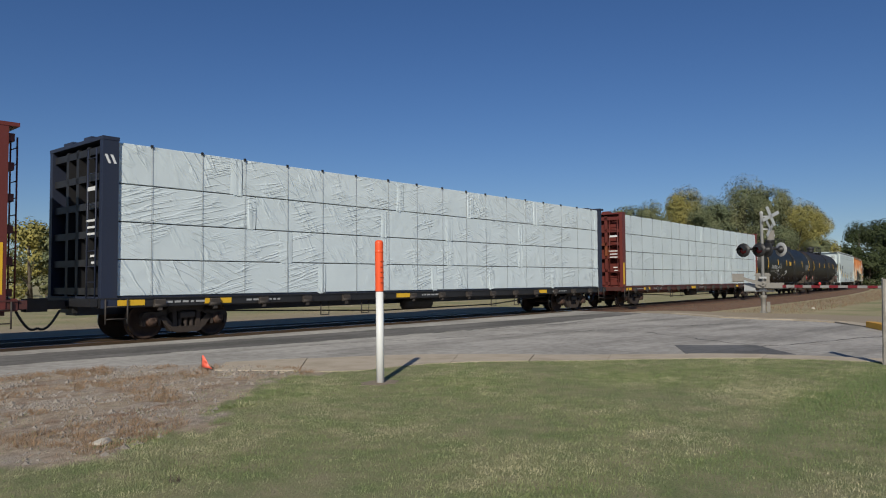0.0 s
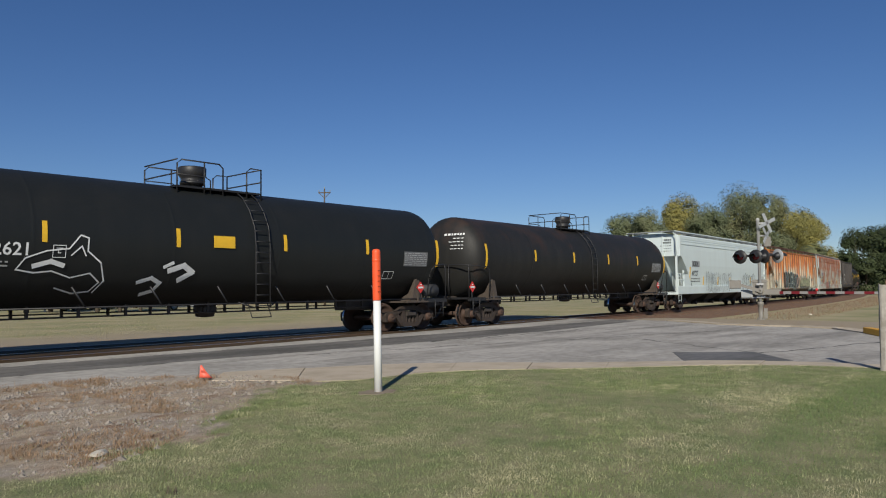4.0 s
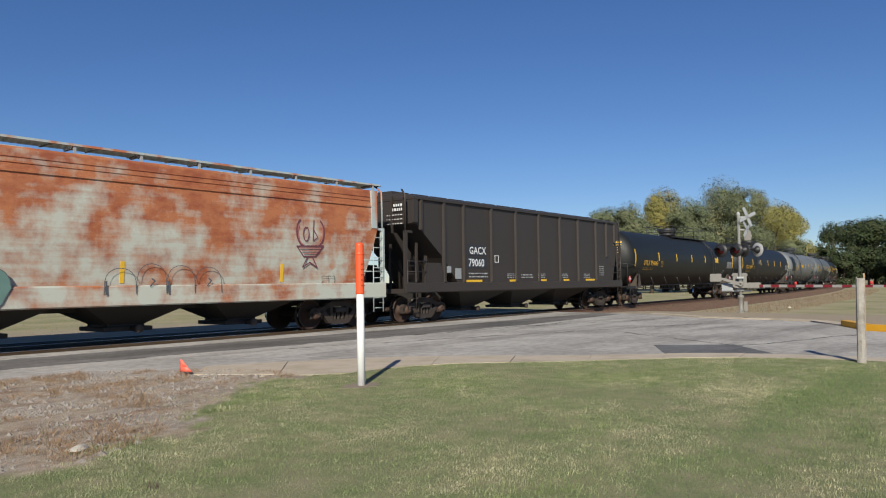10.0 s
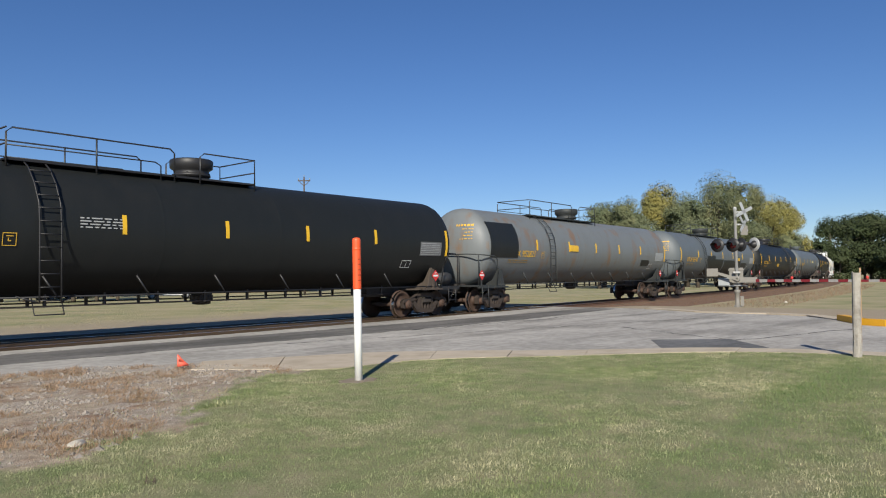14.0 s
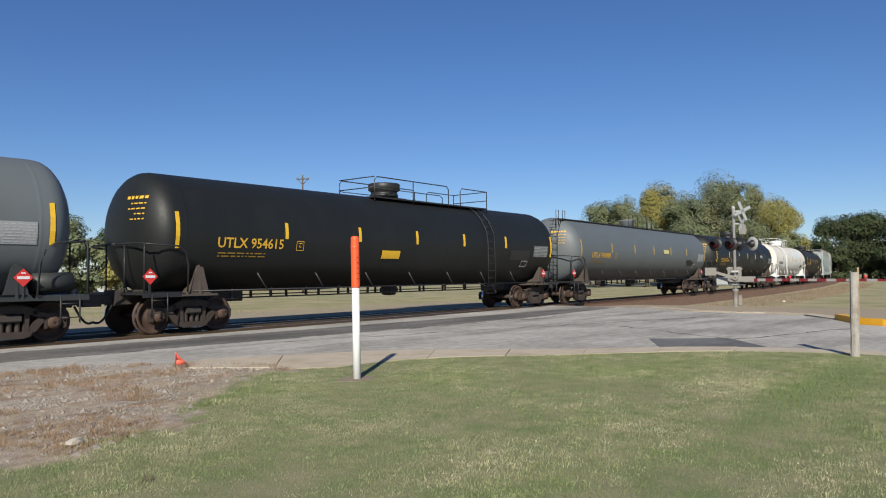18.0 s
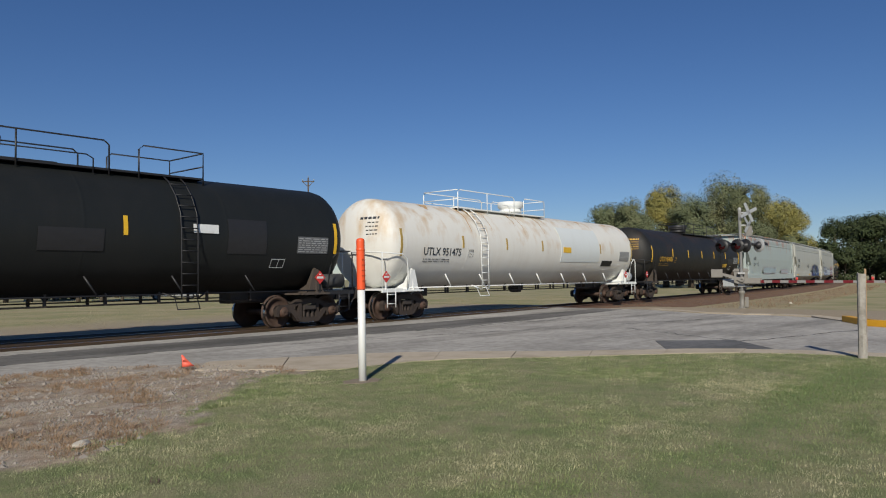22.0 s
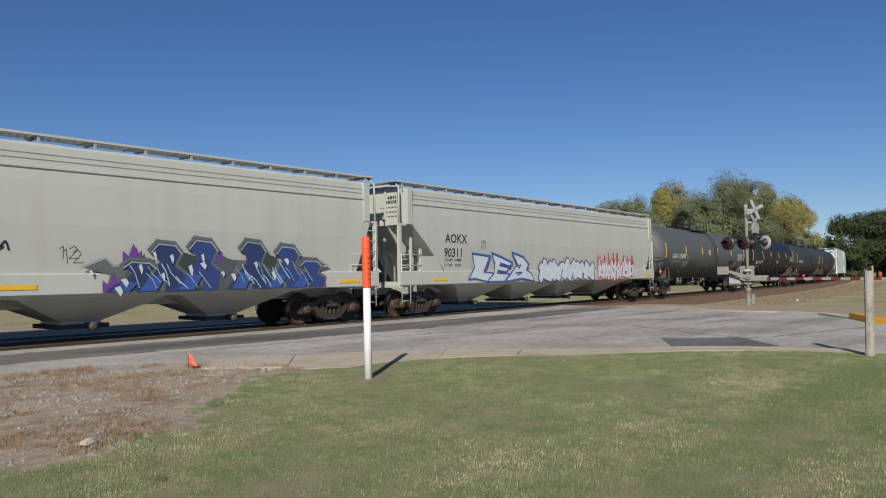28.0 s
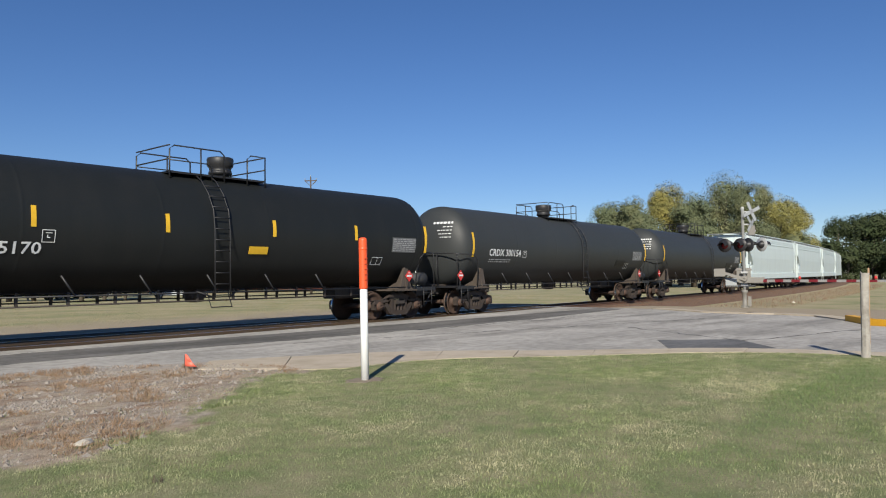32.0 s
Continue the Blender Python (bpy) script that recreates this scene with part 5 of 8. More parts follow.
    # running boards on stands, roof hatches
    if board:
        zb = zr + (0.06 if curved else 0.18)
        for y in (-1, 1):
            yy = y * 1.12
            g = Geo()
            for k in range(5):
                g.box(-bl + 0.1, bl - 0.1, yy - 0.28 + k * 0.12, yy - 0.2 + k * 0.12, zb, zb + 0.03)
            for k in range(20):
                xx = -bl + 0.15 + (2 * bl - 0.3) * k / 19
                g.box(xx - 0.02, xx + 0.02, yy - 0.28, yy + 0.34, zb - 0.012, zb + 0.008)
            board_ob = part("running_board", g, M[walk_mat], car, "open grating walkway along the roof")
            g = Geo().box(-bl + 0.1, bl - 0.1, yy + y * 0.3 - 0.012, yy + y * 0.3 + 0.012, zb + 0.0, zb + 0.05)
            part("edge_angle", g, M[(trim or paint) if curved and walk_mat != "black" else walk_mat], board_ob)
            n = stands
            stand = Geo().box(-0.03, 0.03, yy + y * 0.26, yy + y * 0.29, 4.2, zb + 0.03).box(-0.03, 0.03, min(yy - 0.2, yy + 0.25), max(yy - 0.2, yy + 0.25), zb - 0.05, zb).mesh("board_stand")
            stand.materials.append(M["grey_fit" if curved and walk_mat != "black" else ("saddle" if curved else "stand_grey")])
            for i in range(n):
                part("board_stand", stand, None, car, at=pose(-bl + 0.4 + (2 * bl - 0.8) * i / (n - 1), 0, 0))
        for s in (-1, 1):
            g = Geo()
            for k in range(4):
                g.box(s * (bl - 0.08 - k * 0.12) - 0.04, s * (bl - 0.08 - k * 0.12) + 0.04, -1.4, 1.4, zb, zb + 0.03)
            part("running_board", g, M[walk_mat], car)
        part("hatch_coaming", Geo().box(-bl + 0.9, bl - 0.9, -0.42, 0.42, zr - 0.06, zr + 0.07), M[paint], car, "long roof hatch trough")
    n = 10 if board else 14
    hatch = Geo().box(-0.45, 0.45, -0.35, 0.35, zr - 0.03, zr + (0.10 if board else 0.13), 0.02).mesh("hatch")
    hatch.materials.append(M[trim])
    for i in range(n):
        part("hatch", hatch, None, car, at=pose(-bl + 1.2 + (2 * bl - 2.4) * i / (n - 1), 0, 0))
    # ends: corner posts, slope braces, ladders, platforms, brake wheel
    for s in (-1, 1):
        xe = s * (bl - 0.06)
        g = Geo()
        for y in (-1, 1):
            # corner post from the sill to the roof, the flange round the end wall, the short post beside the slope
            g.box(min(xe, xe - s * 0.11), max(xe, xe - s * 0.11), y * 1.5 - 0.05, y * 1.5 + 0.05, 1.0, 3.12)
            g.box(min(s * (bl - 0.43), s * (bl - 0.66)), max(s * (bl - 0.43), s * (bl - 0.66)), y * (half_w + 0.005) - 0.045, y * (half_w + 0.005) + 0.045, 3.1 if curved else 3.4, (4.28 if curved else zs))
            g.tube([(xe - s * 0.05, y * 1.5, 3.1), (xe - s * 0.06, y * 1.48, zr - 0.14), (xe - s * 0.12, y * 1.3, zr + 0.04)], 0.035, 6)
            g.box(s * (bl - 1.15) - 0.04, s * (bl - 1.15) + 0.04, y * 1.5 - 0.04, y * 1.5 + 0.04, 1.04, 2.3)
            g.box(min(xe, s * (bl - 0.44)), max(xe, s * (bl - 0.44)), y * 1.5 - 0.03, y * 1.5 + 0.03, 3.05, 3.12)
        for y in (-0.62, 0.62):
            g.prism([(s * (bl - 0.46), 3.1), (s * (bl - 0.62), 3.1), (s * (bl - 2.9), 1.1), (s * (bl - 2.1), 1.1)], "y", y - 0.03, y + 0.03)
            g.box(min(s * (bl - 0.38), s * (bl - 0.46)), max(s * (bl - 0.38), s * (bl - 0.46)), y - 0.04, y + 0.04, 3.08, zr - 0.1)
        for y in (-1.2, 0.0, 1.2):
            g.box(min(s * (bl - 1.05), s * (bl - 0.98)), max(s * (bl - 1.05), s * (bl - 0.98)), y - 0.04, y + 0.04, 1.1, 2.75)
        g.box(xe - 0.03, xe + 0.03, -1.5, 1.5, sill[0], sill[0] + 0.14)
        part("end_frame", g, M[trim], car)
        g = ladder(Geo(), xe + s * 0.02, 1.2, 1.1, zr, 0.42, 9, "y")
        part("end_ladder", g, M[trim], car)
        g = ladder(Geo(), s * (bl - 0.36), -1.56, 0.48, 3.0 if s > 0 else 2.1, 0.42, 8 if s > 0 else 6)
        g.tube([(s * (bl - 1.15), -1.55, 1.75), (s * (bl - 0.1), -1.55, 1.75)], 0.016, 6).tube([(s * (bl - 1.15), -1.55, 2.1), (s * (bl - 0.1), -1.55, 2.1)], 0.016, 6)
        part("side_ladder", g, M[trim], car)
        g = Geo().box(min(s * (bl - 0.9), s * bl), max(s * (bl - 0.9), s * bl), -1.45, 1.45, 1.03, 1.07)
        part("end_platform", g, M[trim], car)
        coupler(car, s, half)
        truck(car, s * tc)
    g = Geo().tube([(-bl - 0.05, 0.6 + 0.25 * math.cos(a * 0.5236), 2.0 + 0.25 * math.sin(a * 0.5236)) for a in range(13)], 0.016, 5, False)
    g.cyl((-bl - 0.05, 0.6, 2.0), (-bl + 0.3, 0.6, 2.0), 0.02, 6)
    part("brake_wheel", g, M["steel"], car)
    g = Geo().lathe([(bl - 2.0, 0.04), (bl - 1.95, 0.2), (bl - 1.3, 0.2), (bl - 1.25, 0.04)], 0.4, 1.4, 14)
    part("brake_reservoir", g, M["grey_fit"], car)
    if trim != paint:
        part("end_sheet", Geo().box(-bl + 0.425, -bl + 0.45, -half_w + 0.1, half_w - 0.1, 3.1, 4.26), M[trim], car, "pale end wall sheet")
    g = Geo()
    rn = random.Random(seed)
    for r in range(5):
        y, hh = -1.1, (0.09 if r < 2 else 0.03)
        while y < (-0.7 if r < 2 else rn.uniform(-0.6, -0.3)):
            w = rn.choice((0.05, 0.07, 0.09))
            g.box(-bl + 0.418, -bl + 0.424, y, y + w, 3.98 - r * 0.15, 3.98 - r * 0.15 + hh)
            y += w + (0.04 if r < 2 else 0.06)
    part("end_stencil", g, M["wtext" if paint == "hop_black" else "btext"], car)["kind"] = "stuff"
    if ribs:
        rm = M[rib_mat or paint]
        for rx in ribs:
            x = -half + rx
            z0 = sill[1] if abs(x) < bl - 2.1 else 2.2 + (abs(x) - bl + 2.1) * 0.8
            for y in (-1, 1):
                yy = y * (half_w - 0.05)
                g = Geo().prism([(x - 0.07, yy - y * 0.02), (x + 0.07, yy - y * 0.02), (x + 0.045, yy + y * 0.09), (x - 0.045, yy + y * 0.09)], "z", max(sill[1], z0), zs + 0.015)
                part("side_post", g, rm, car)
    return car, tc, surf


# ---- centre-beam flat car with wrapped lumber ----
def centrebeam_car(label, length, paint, seed=0, text_bars=True, load=22.4, badge=None):
    car = thing("centrebeam_car", label, "flat car", "cars of the freight train")
    rnd = random.Random(seed)
    half = length / 2
    hl = load / 2
    be = hl + 0.40
    tc = half - 3.1
    sill = M["black"] if paint == "flat_blue" else M["red_sill"]
    for y in (-1, 1):
        g = Geo().box(-be, be, y * 1.36 - 0.06, y * 1.36 + 0.06, 0.80, 1.02, 0.02)
        g.box(-be, be, y * 1.36 - 0.09, y * 1.36 + 0.09, 1.0, 1.03)
        part("side_sill", g, sill, car)
    part("deck", Geo().box(-be, be, -1.36, 1.36, 0.98, 1.06).box(-be, be, -0.3, 0.3, 0.62, 0.98), M[paint], car)
    winch = Geo().box(-0.13, 0.13, -0.05, 0.05, 0.84, 0.98, 0.02).cyl((-0.16, -0.03, 0.84), (0.16, -0.03, 0.84), 0.045, 8).box(-0.05, 0.05, -0.04, 0.04, 0.72, 0.86).mesh("strap_winch")
    winch.materials.append(M["steel"])
    for i in range(15):
        x = -hl + 1.0 + (2 * hl - 2.0) * i / 14
        part("strap_winch", winch, None, car, at=pose(x, -1.46, 0))
    # centre truss
    g = Geo().box(-hl, hl, -0.06, 0.06, 4.5, 4.70)
    for i in range(13):
        x = -hl + 2 * hl * i / 12
        g.box(x - 0.08, x + 0.08, -0.05, 0.05, 1.05, 4.5)
    part("centre_beam", g, M[paint], car)
    for s in (-1, 1):
        # bulkhead: corner posts, cross members, sheet
        x0, x1 = s * hl + s * 0.0, s * (hl + 0.36)
        lo, hi = min(x0, x1), max(x0, x1)
        for y in (-1.36, 1.36):
            part("bulkhead_post", Geo().box(lo, hi if s < 0 else lo + 0.17, y - 0.08, y + 0.08, 0.8, 4.62), M[paint], car)
        # navy car: recessed wall parts are black, their shade put into the colour
        wall = M["black"] if paint == "flat_blue" else M[paint]
        for y in (-0.55, 0.0, 0.55):
            part("bulkhead_rib", Geo().box(lo + 0.06, hi, y - 0.07, y + 0.07, 1.0, 4.5), wall, car)
        for z in (1.1, 1.75, 2.4, 3.05, 3.7, 4.3):
            part("cross_member", Geo().box(lo + 0.06, hi - 0.03, -1.28, 1.28, z, z + 0.16), wall, car)
        part("top_chord", Geo().box(lo - 0.01, hi + 0.01, -1.45, 1.45, 4.58, 4.66).box(lo + 0.04, hi - 0.04, 0.25, 0.75, 4.66, 4.74).box(lo + 0.04, hi - 0.04, -0.75, -0.35, 4.66, 4.74), M[paint], car)
        # the navy car's sheet is blackened for shade in the same way
        g = Geo().box(s * (hl + 0.02) - 0.02, s * (hl + 0.02) + 0.02, -1.28, 1.28, 1.0, 4.58)
        part("bulkhead", g, M["black"] if paint == "flat_blue" else M[paint], car, "ribbed steel end wall")
        g = ladder(Geo(), s * (hl + 0.40), -1.0, 0.9, 4.4, 0.42, 10, "y")
        part("end_ladder", g, M[paint], car)
        g = ladder(Geo(), s * (be + 0.02) - s * 0.4, -1.46, 0.45, 1.0, 0.5, 2)
        part("step", g, M["steel"], car)
        part("end_sill", Geo().box(min(s * be, s * (half - 0.7)), max(s * be, s * (half - 0.7)), -0.35, 0.35, 0.68, 1.02).box(s * (be + 0.1) - 0.08, s * (be + 0.1) + 0.08, -1.4, 1.4, 0.84, 1.02), sill, car)
        coupler(car, s, half)
        truck(car, s * tc)
    # yellow strips and stencils on the sill
    sy = lambda z: -1.435
    for i in range(4):
        x = -be + (0.3, 2.6, 9.4, 17.5)[i]
        panel("reflector_strip", x, x + 0.75, 0.85, 0.98, M["yellow"], car, sy, "yellow reflective strip", 1)
        bars(x + 1.2, 0.86, 1.1, 0.12, 1, M["wtext"], car, sy, seed + i)
    for x in ((-hl - 0.3, hl + 0.15) if paint != "flat_blue" else ()):
        panel("reflector_strip", x if x < 0 else x - 0.13, x + 0.15 if x < 0 else x - 0.05, 1.15, 2.2, M["yellow"], car, lambda z: -1.447, "yellow reflective strip", 1)
    for x in (-5.2, -3.6, 3.0, 4.5):
        part("sill_step", Geo().tube([(x, -1.3, 0.8), (x, -1.3, 0.42), (x + 0.3, -1.3, 0.42), (x + 0.3, -1.3, 0.8)], 0.02, 5), M["steel"], car)
    part("brake_rod", Geo().tube([(-tc + 1.4, -0.6, 0.62), (-2.0, -0.6, 0.42), (4.0, -0.6, 0.45), (tc - 1.4, -0.6, 0.7)], 0.025, 6), M["steel"], car)
    part("air_tank", Geo().lathe([(-1.2, 0.05), (-1.15, 0.2), (0.1, 0.2), (0.15, 0.05)], -0.75, 0.62, 14), M["steel"], car)
    # wrapped packages, four tiers on either side of the beam
    z = 1.07
    for tier in range(4):
        h = (0.84, 0.86, 0.87, 0.95)[tier]
        x = -hl + 0.005
        sizes = [4.3, 6.1, 4.9, 3.7, 3.28] if tier % 2 else [6.1, 4.9, 4.3, 3.7, 3.28]
        rnd.shuffle(sizes)
        for w in sizes:
            for side in (-1, 1):
                x0, x1 = x + 0.015, min(x + w, hl - 0.005) - 0.015
                y0, y1 = (-1.385, -0.1) if side < 0 else (0.1, 1.385)
                m = 14 if side < 0 else 1
                rings = []
                yo, yi = (y0, y1) if side < 0 else (y1, y0)
                sg = -1 if side < 0 else 1
                for i in range(m + 1):
                    xx = x0 + (x1 - x0) * i / m
                    e = 0.010 if i in (0, m) else 0.0
                    j = [rnd.uniform(-0.004, 0.004) for _ in range(8)] if side < 0 else [0] * 8
                    rings.append([(xx, yi, z), (xx, yo - sg * (0.012 + e), z), (xx, yo - sg * e + j[1], z + 0.012), (xx, yo - sg * e + j[2], z + 0.3), (xx, yo - sg * e + j[3], z + h - 0.33), (xx, yo - sg * e + j[4], z + h - 0.038), (xx, yo - sg * (0.012 + e), z + h - 0.025), (xx, yi, z + h - 0.023)])
                b = part("lumber_package", Geo().loft(rings), M["wrap"], car, "white plastic-wrapped lumber package")
                if side < 0:
                    # gathered end of the sheet, pleated from top to hem
                    fw, cols = rnd.uniform(0.22, 0.42), 9
                    top, fl = [], Geo()
                    for i in range(cols):
                        px, fold = x1 - fw + (fw + 0.012) * i / (cols - 1), (0.004 if i in (0, cols - 1) else 0.008 + rnd.uniform(0, 0.016))
                        sway = rnd.uniform(-0.03, 0.03)
                        top.append([(px, y0 - fold * 0.4, z + h - 0.05), (px + sway, y0 - fold, z + h * 0.55), (px + sway * 0.3, y0 - fold * 1.1, z + h * 0.2), (px - sway, y0 - fold * 0.9, z - rnd.uniform(-0.01, 0.05))])
                    vs = [p for c in top for p in c] + [(p[0], y0 + 0.004, p[2]) for c in top for p in c]
                    n4 = cols * 4
                    fs = [(i * 4 + j, i * 4 + 4 + j, i * 4 + 5 + j, i * 4 + 1 + j) for i in range(cols - 1) for j in range(3)]
                    fs += [(i * 4 + 3, i * 4 + 7, n4 + i * 4 + 7, n4 + i * 4 + 3) for i in range(cols - 1)]
                    fl.add(vs, fs)
                    part("flap", fl, M["wrap"], b, "gathered end of the plastic sheet")
            x += w
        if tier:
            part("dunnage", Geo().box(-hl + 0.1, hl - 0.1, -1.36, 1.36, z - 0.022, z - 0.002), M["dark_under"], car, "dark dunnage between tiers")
        z += h
    # straps down the load
    strap = Geo().tube([(0, -1.425, 1.0), (0, -1.412, 4.57), (0, -0.2, 4.61)], 0.0055, 4).mesh("tie_down_strap")
    strap.materials.append(M["strap"])
    block = Geo().box(-0.025, 0.025, -1.425, -1.37, 4.53, 4.60, 0.008).mesh("corner_protector")
    block.materials.append(M["black"])
    for i in range(17):
        x = -hl + 0.78 + (2 * hl - 1.5) * i / 16 + rnd.uniform(-0.08, 0.08)
        part("tie_down_strap", strap, None, car, at=pose(x, 0, 0))
        part("corner_protector", block, None, car, at=pose(x, 0, 0))
    if badge:
        g = Geo()
        for k in range(2):
            g.prism([(-hl - 0.33 + k * 0.13, 4.25), (-hl - 0.27 + k * 0.13, 4.25), (-hl - 0.18 + k * 0.13, 4.05), (-hl - 0.24 + k * 0.13, 4.05)], "y", -1.45, -1.443)
        part("badge", g, M["wtext"], car, "small white emblem")
    g = Geo()
    for r, (zz, w) in enumerate(((3.45, 0.9), (2.75, 1.0), (2.6, 0.9), (2.45, 0.9), (1.95, 0.5), (1.8, 0.4))):
        g.box(-be - 0.012, -be - 0.004, -1.2, -1.2 + w * 0.45, zz, zz + (0.09 if r == 0 else 0.05))
    part("end_stencil", g, M["wtext"], car)["kind"] = "stuff"
    return car, tc

# ---- the train, from its leading car: couplings at metres along the track at the start ----
TRAIN = []


def couple(made, s0, s1):
    TRAIN.append((made[0], made[1], (s0 + s1) / 2))
    return made


CUTS = [-19.1, 5.65, 30.45, 55.7, 74.1, 93.2, 112.65, 134.15, 154.2, 171.7, 192.7, 213.6, 234.35, 255.4, 276.15, 297.3, 318.3, 339.1, 359.3,
        379.65, 401.45, 422.8, 441.4, 459.75, 478.2, 496.8, 517.1, 537.4, 557.7, 578.0]
span = [(CUTS[i], CUTS[i + 1]) for i in range(len(CUTS) - 1)]
ln = [b - a for a, b in span]

couple(centrebeam_car("red centre-beam flat car stacked with white wrapped lumber", ln[0], "flat_red", 11), *span[0])
couple(centrebeam_car("navy blue centre-beam flat car stacked with white wrapped lumber", ln[1], "flat_blue", 12, badge=True), *span[1])
couple(centrebeam_car("oxide red centre-beam flat car stacked with white wrapped lumber", ln[2], "flat_red", 13), *span[2])
couple(tank_car("black tank car with white lettering and a sprayed white figure", ln[3], "tank_black", "TILX 292621", "wtext", seed=1, radius=1.56, dome=-0.2, rail=(-1.1, 1.4), ladder_x=0.9,
                patches=(("label_plate", -0.5, 0.1, -0.1, 0.2, "yellow", "yellow label"),)), *span[3])
tank_side = lambda z: -math.sqrt(1.578 ** 2 - (z - 2.58) ** 2)
whale = Geo()
stroke(whale, [(-4.95, 1.88), (-4.8, 2.12), (-4.4, 2.28), (-3.95, 2.34), (-3.72, 2.64), (-3.55, 2.58), (-3.56, 2.3), (-3.25, 2.05), (-3.1, 1.65), (-3.25, 1.4)], 0.03, tank_side, 0.0)
stroke(whale, [(-4.95, 1.88), (-4.6, 1.82), (-4.25, 1.86), (-3.85, 1.72), (-3.45, 1.82), (-3.2, 1.62), (-3.35, 1.42), (-3.7, 1.38), (-4.1, 1.5)], 0.03, tank_side, -0.004)
stroke(whale, [(-4.62, 1.96), (-4.3, 2.06), (-4.05, 1.98)], 0.1, tank_side, -0.008)
stroke(whale, [(-3.9, 2.2), (-3.7, 2.4), (-3.6, 2.2)], 0.03, tank_side, -0.012)
part("sprayed_figure", whale, M["wtext"], TRAIN[-1][0], "white sprayed outline of a whale")["kind"] = "stuff"
splash = Geo()
stroke(splash, [(-2.3, 1.62), (-2.0, 1.72), (-1.75, 1.6), (-1.85, 1.42), (-2.1, 1.34)], 0.09, tank_side, 0.0)
stroke(splash, [(-1.6, 1.9), (-1.25, 2.02), (-1.0, 1.86), (-1.3, 1.68)], 0.13, tank_side, -0.004)
stroke(splash, [(-1.75, 1.98), (-1.55, 2.08)], 0.08, tank_side, -0.008)
part("sprayed_figure", splash, M["wtext"], TRAIN[-1][0], "white sprayed mark")["kind"] = "stuff"
couple(tank_car("worn black tank car with a rusty brown top", ln[4], "tank_brown", "", "wtext", seed=2, radius=1.53, dome=0.2, rail=(-1.4, 1.2), ladder_x=0.2), *span[4])

# pale blue covered hopper
car, tc, surf = hopper_car("pale blue covered hopper car with sprayed line graffiti", ln[5], "hop_white", trim="hop_white", walk_mat="grey_fit", seed=3)
couple((car, tc), *span[5])
hl = ln[5] / 2
panel("number_panel", -hl + 2.8, -hl + 4.1, 2.52, 2.86, M["greypanel"], car, surf, "grey patch behind the lettering")
write("ICRX", -hl + 2.85, 2.55, 0.42, M["btext"], car, lambda z: surf(z) - 0.016)
write("69727", -hl + 2.8, 2.0, 0.42, M["btext"], car, surf)
bars(-hl + 2.75, 1.6, 1.5, 0.3, 2, M["btext"], car, surf, 5)
for x in (2.45, 4.83, 7.62, 10.1, 14.92, 17.58):
    panel("reflector_strip", -hl + x, -hl + x + 0.12, 1.45, 1.45 + (1.05 if x < 3 or x > 16 else 0.5), M["yellow"], car, surf, "yellow reflective strip")
tag(car, -hl + 5.2, -hl + 7.75, 0.98, 2.3, M["btext"], lambda z: min(surf(z), -1.61), 21, 9, 0.026)
tag(car, -hl + 7.9, -hl + 10.3, 1.0, 2.25, M["btext"], lambda z: min(surf(z), -1.61), 23, 6, 0.022)
humps(car, -hl + 12.8, -hl + 15.75, 0.98, 2.22, M["btext"], lambda z: min(surf(z), -1.61), 6, 0.035)

# orange rusty hopper with outside posts
car, tc, surf = hopper_car("orange rust-streaked hopper car with side posts and graffiti", ln[6], "hop_rusty", trim="hop_rusty", ribs=[2.7 + 0.935 * k for k in range(18)], under="rust_under", curved=False, walk_mat="rust_board", seed=4, sill=(1.06, 1.18), zr=4.28, zs=4.06)
couple((car, tc), *span[6])
hl = ln[6] / 2
G = {k: plain("spray_" + k, c, 0.5, 0, 0.3, 4) for k, c in dict(olive=(0.42, 0.41, 0.25), peach=(0.45, 0.29, 0.19), maroon=(0.25, 0.115, 0.085), navy=(0.028, 0.045, 0.13), deep=(0.035, 0.06, 0.20), charcoal=(0.09, 0.10, 0.11), teal=(0.13, 0.23, 0.2), pale=(0.45, 0.52, 0.47), plum=(0.17, 0.05, 0.075), purple=(0.16, 0.05, 0.3), blue=(0.045, 0.10, 0.33), white=(0.75, 0.8, 0.82), black=(0.02, 0.02, 0.025), red=(0.5, 0.03, 0.05), sky=(0.35, 0.5, 0.62), green=(0.25, 0.35, 0.12), pink=(0.42, 0.17, 0.15), bottle=(0.045, 0.06, 0.055), faded=(0.36, 0.46, 0.49), blush=(0.44, 0.36, 0.37), mist=(0.42, 0.43, 0.46), frost=(0.56, 0.62, 0.68), slate=(0.12, 0.14, 0.14), silver=(0.33, 0.36, 0.37)).items()}
side = lambda z: -1.66
write("PL", -hl + 3.86, 2.14, 0.36, M["btext"], car, lambda z: -1.53)
write("CX", -hl + 4.42, 2.15, 0.36, M["btext"], car, lambda z: -1.53)
write("46", -hl + 3.83, 1.8, 0.36, M["btext"], car, lambda z: -1.53)
write("762", -hl + 4.40, 1.81, 0.36, M["btext"], car, lambda z: -1.53)
outlined(car, "BUENO", -hl + 6.0, 1.17, 1.62, G["bottle"], G["pale"], side, 0.94)
bubble(car, -hl + 12.2, -hl + 16.8, 1.17, 2.28, G["olive"], G["charcoal"], side, 32, 6, G["green"], None, 0.2)
scrawl(car, -hl + 2.3, -hl + 3.5, 1.3, 1.9, G["black"], side, 35, 5, 0.03)
scrawl(car, -hl + 5.9, -hl + 6.7, 2.0, 2.5, G["black"], side, 36, 4, 0.03)
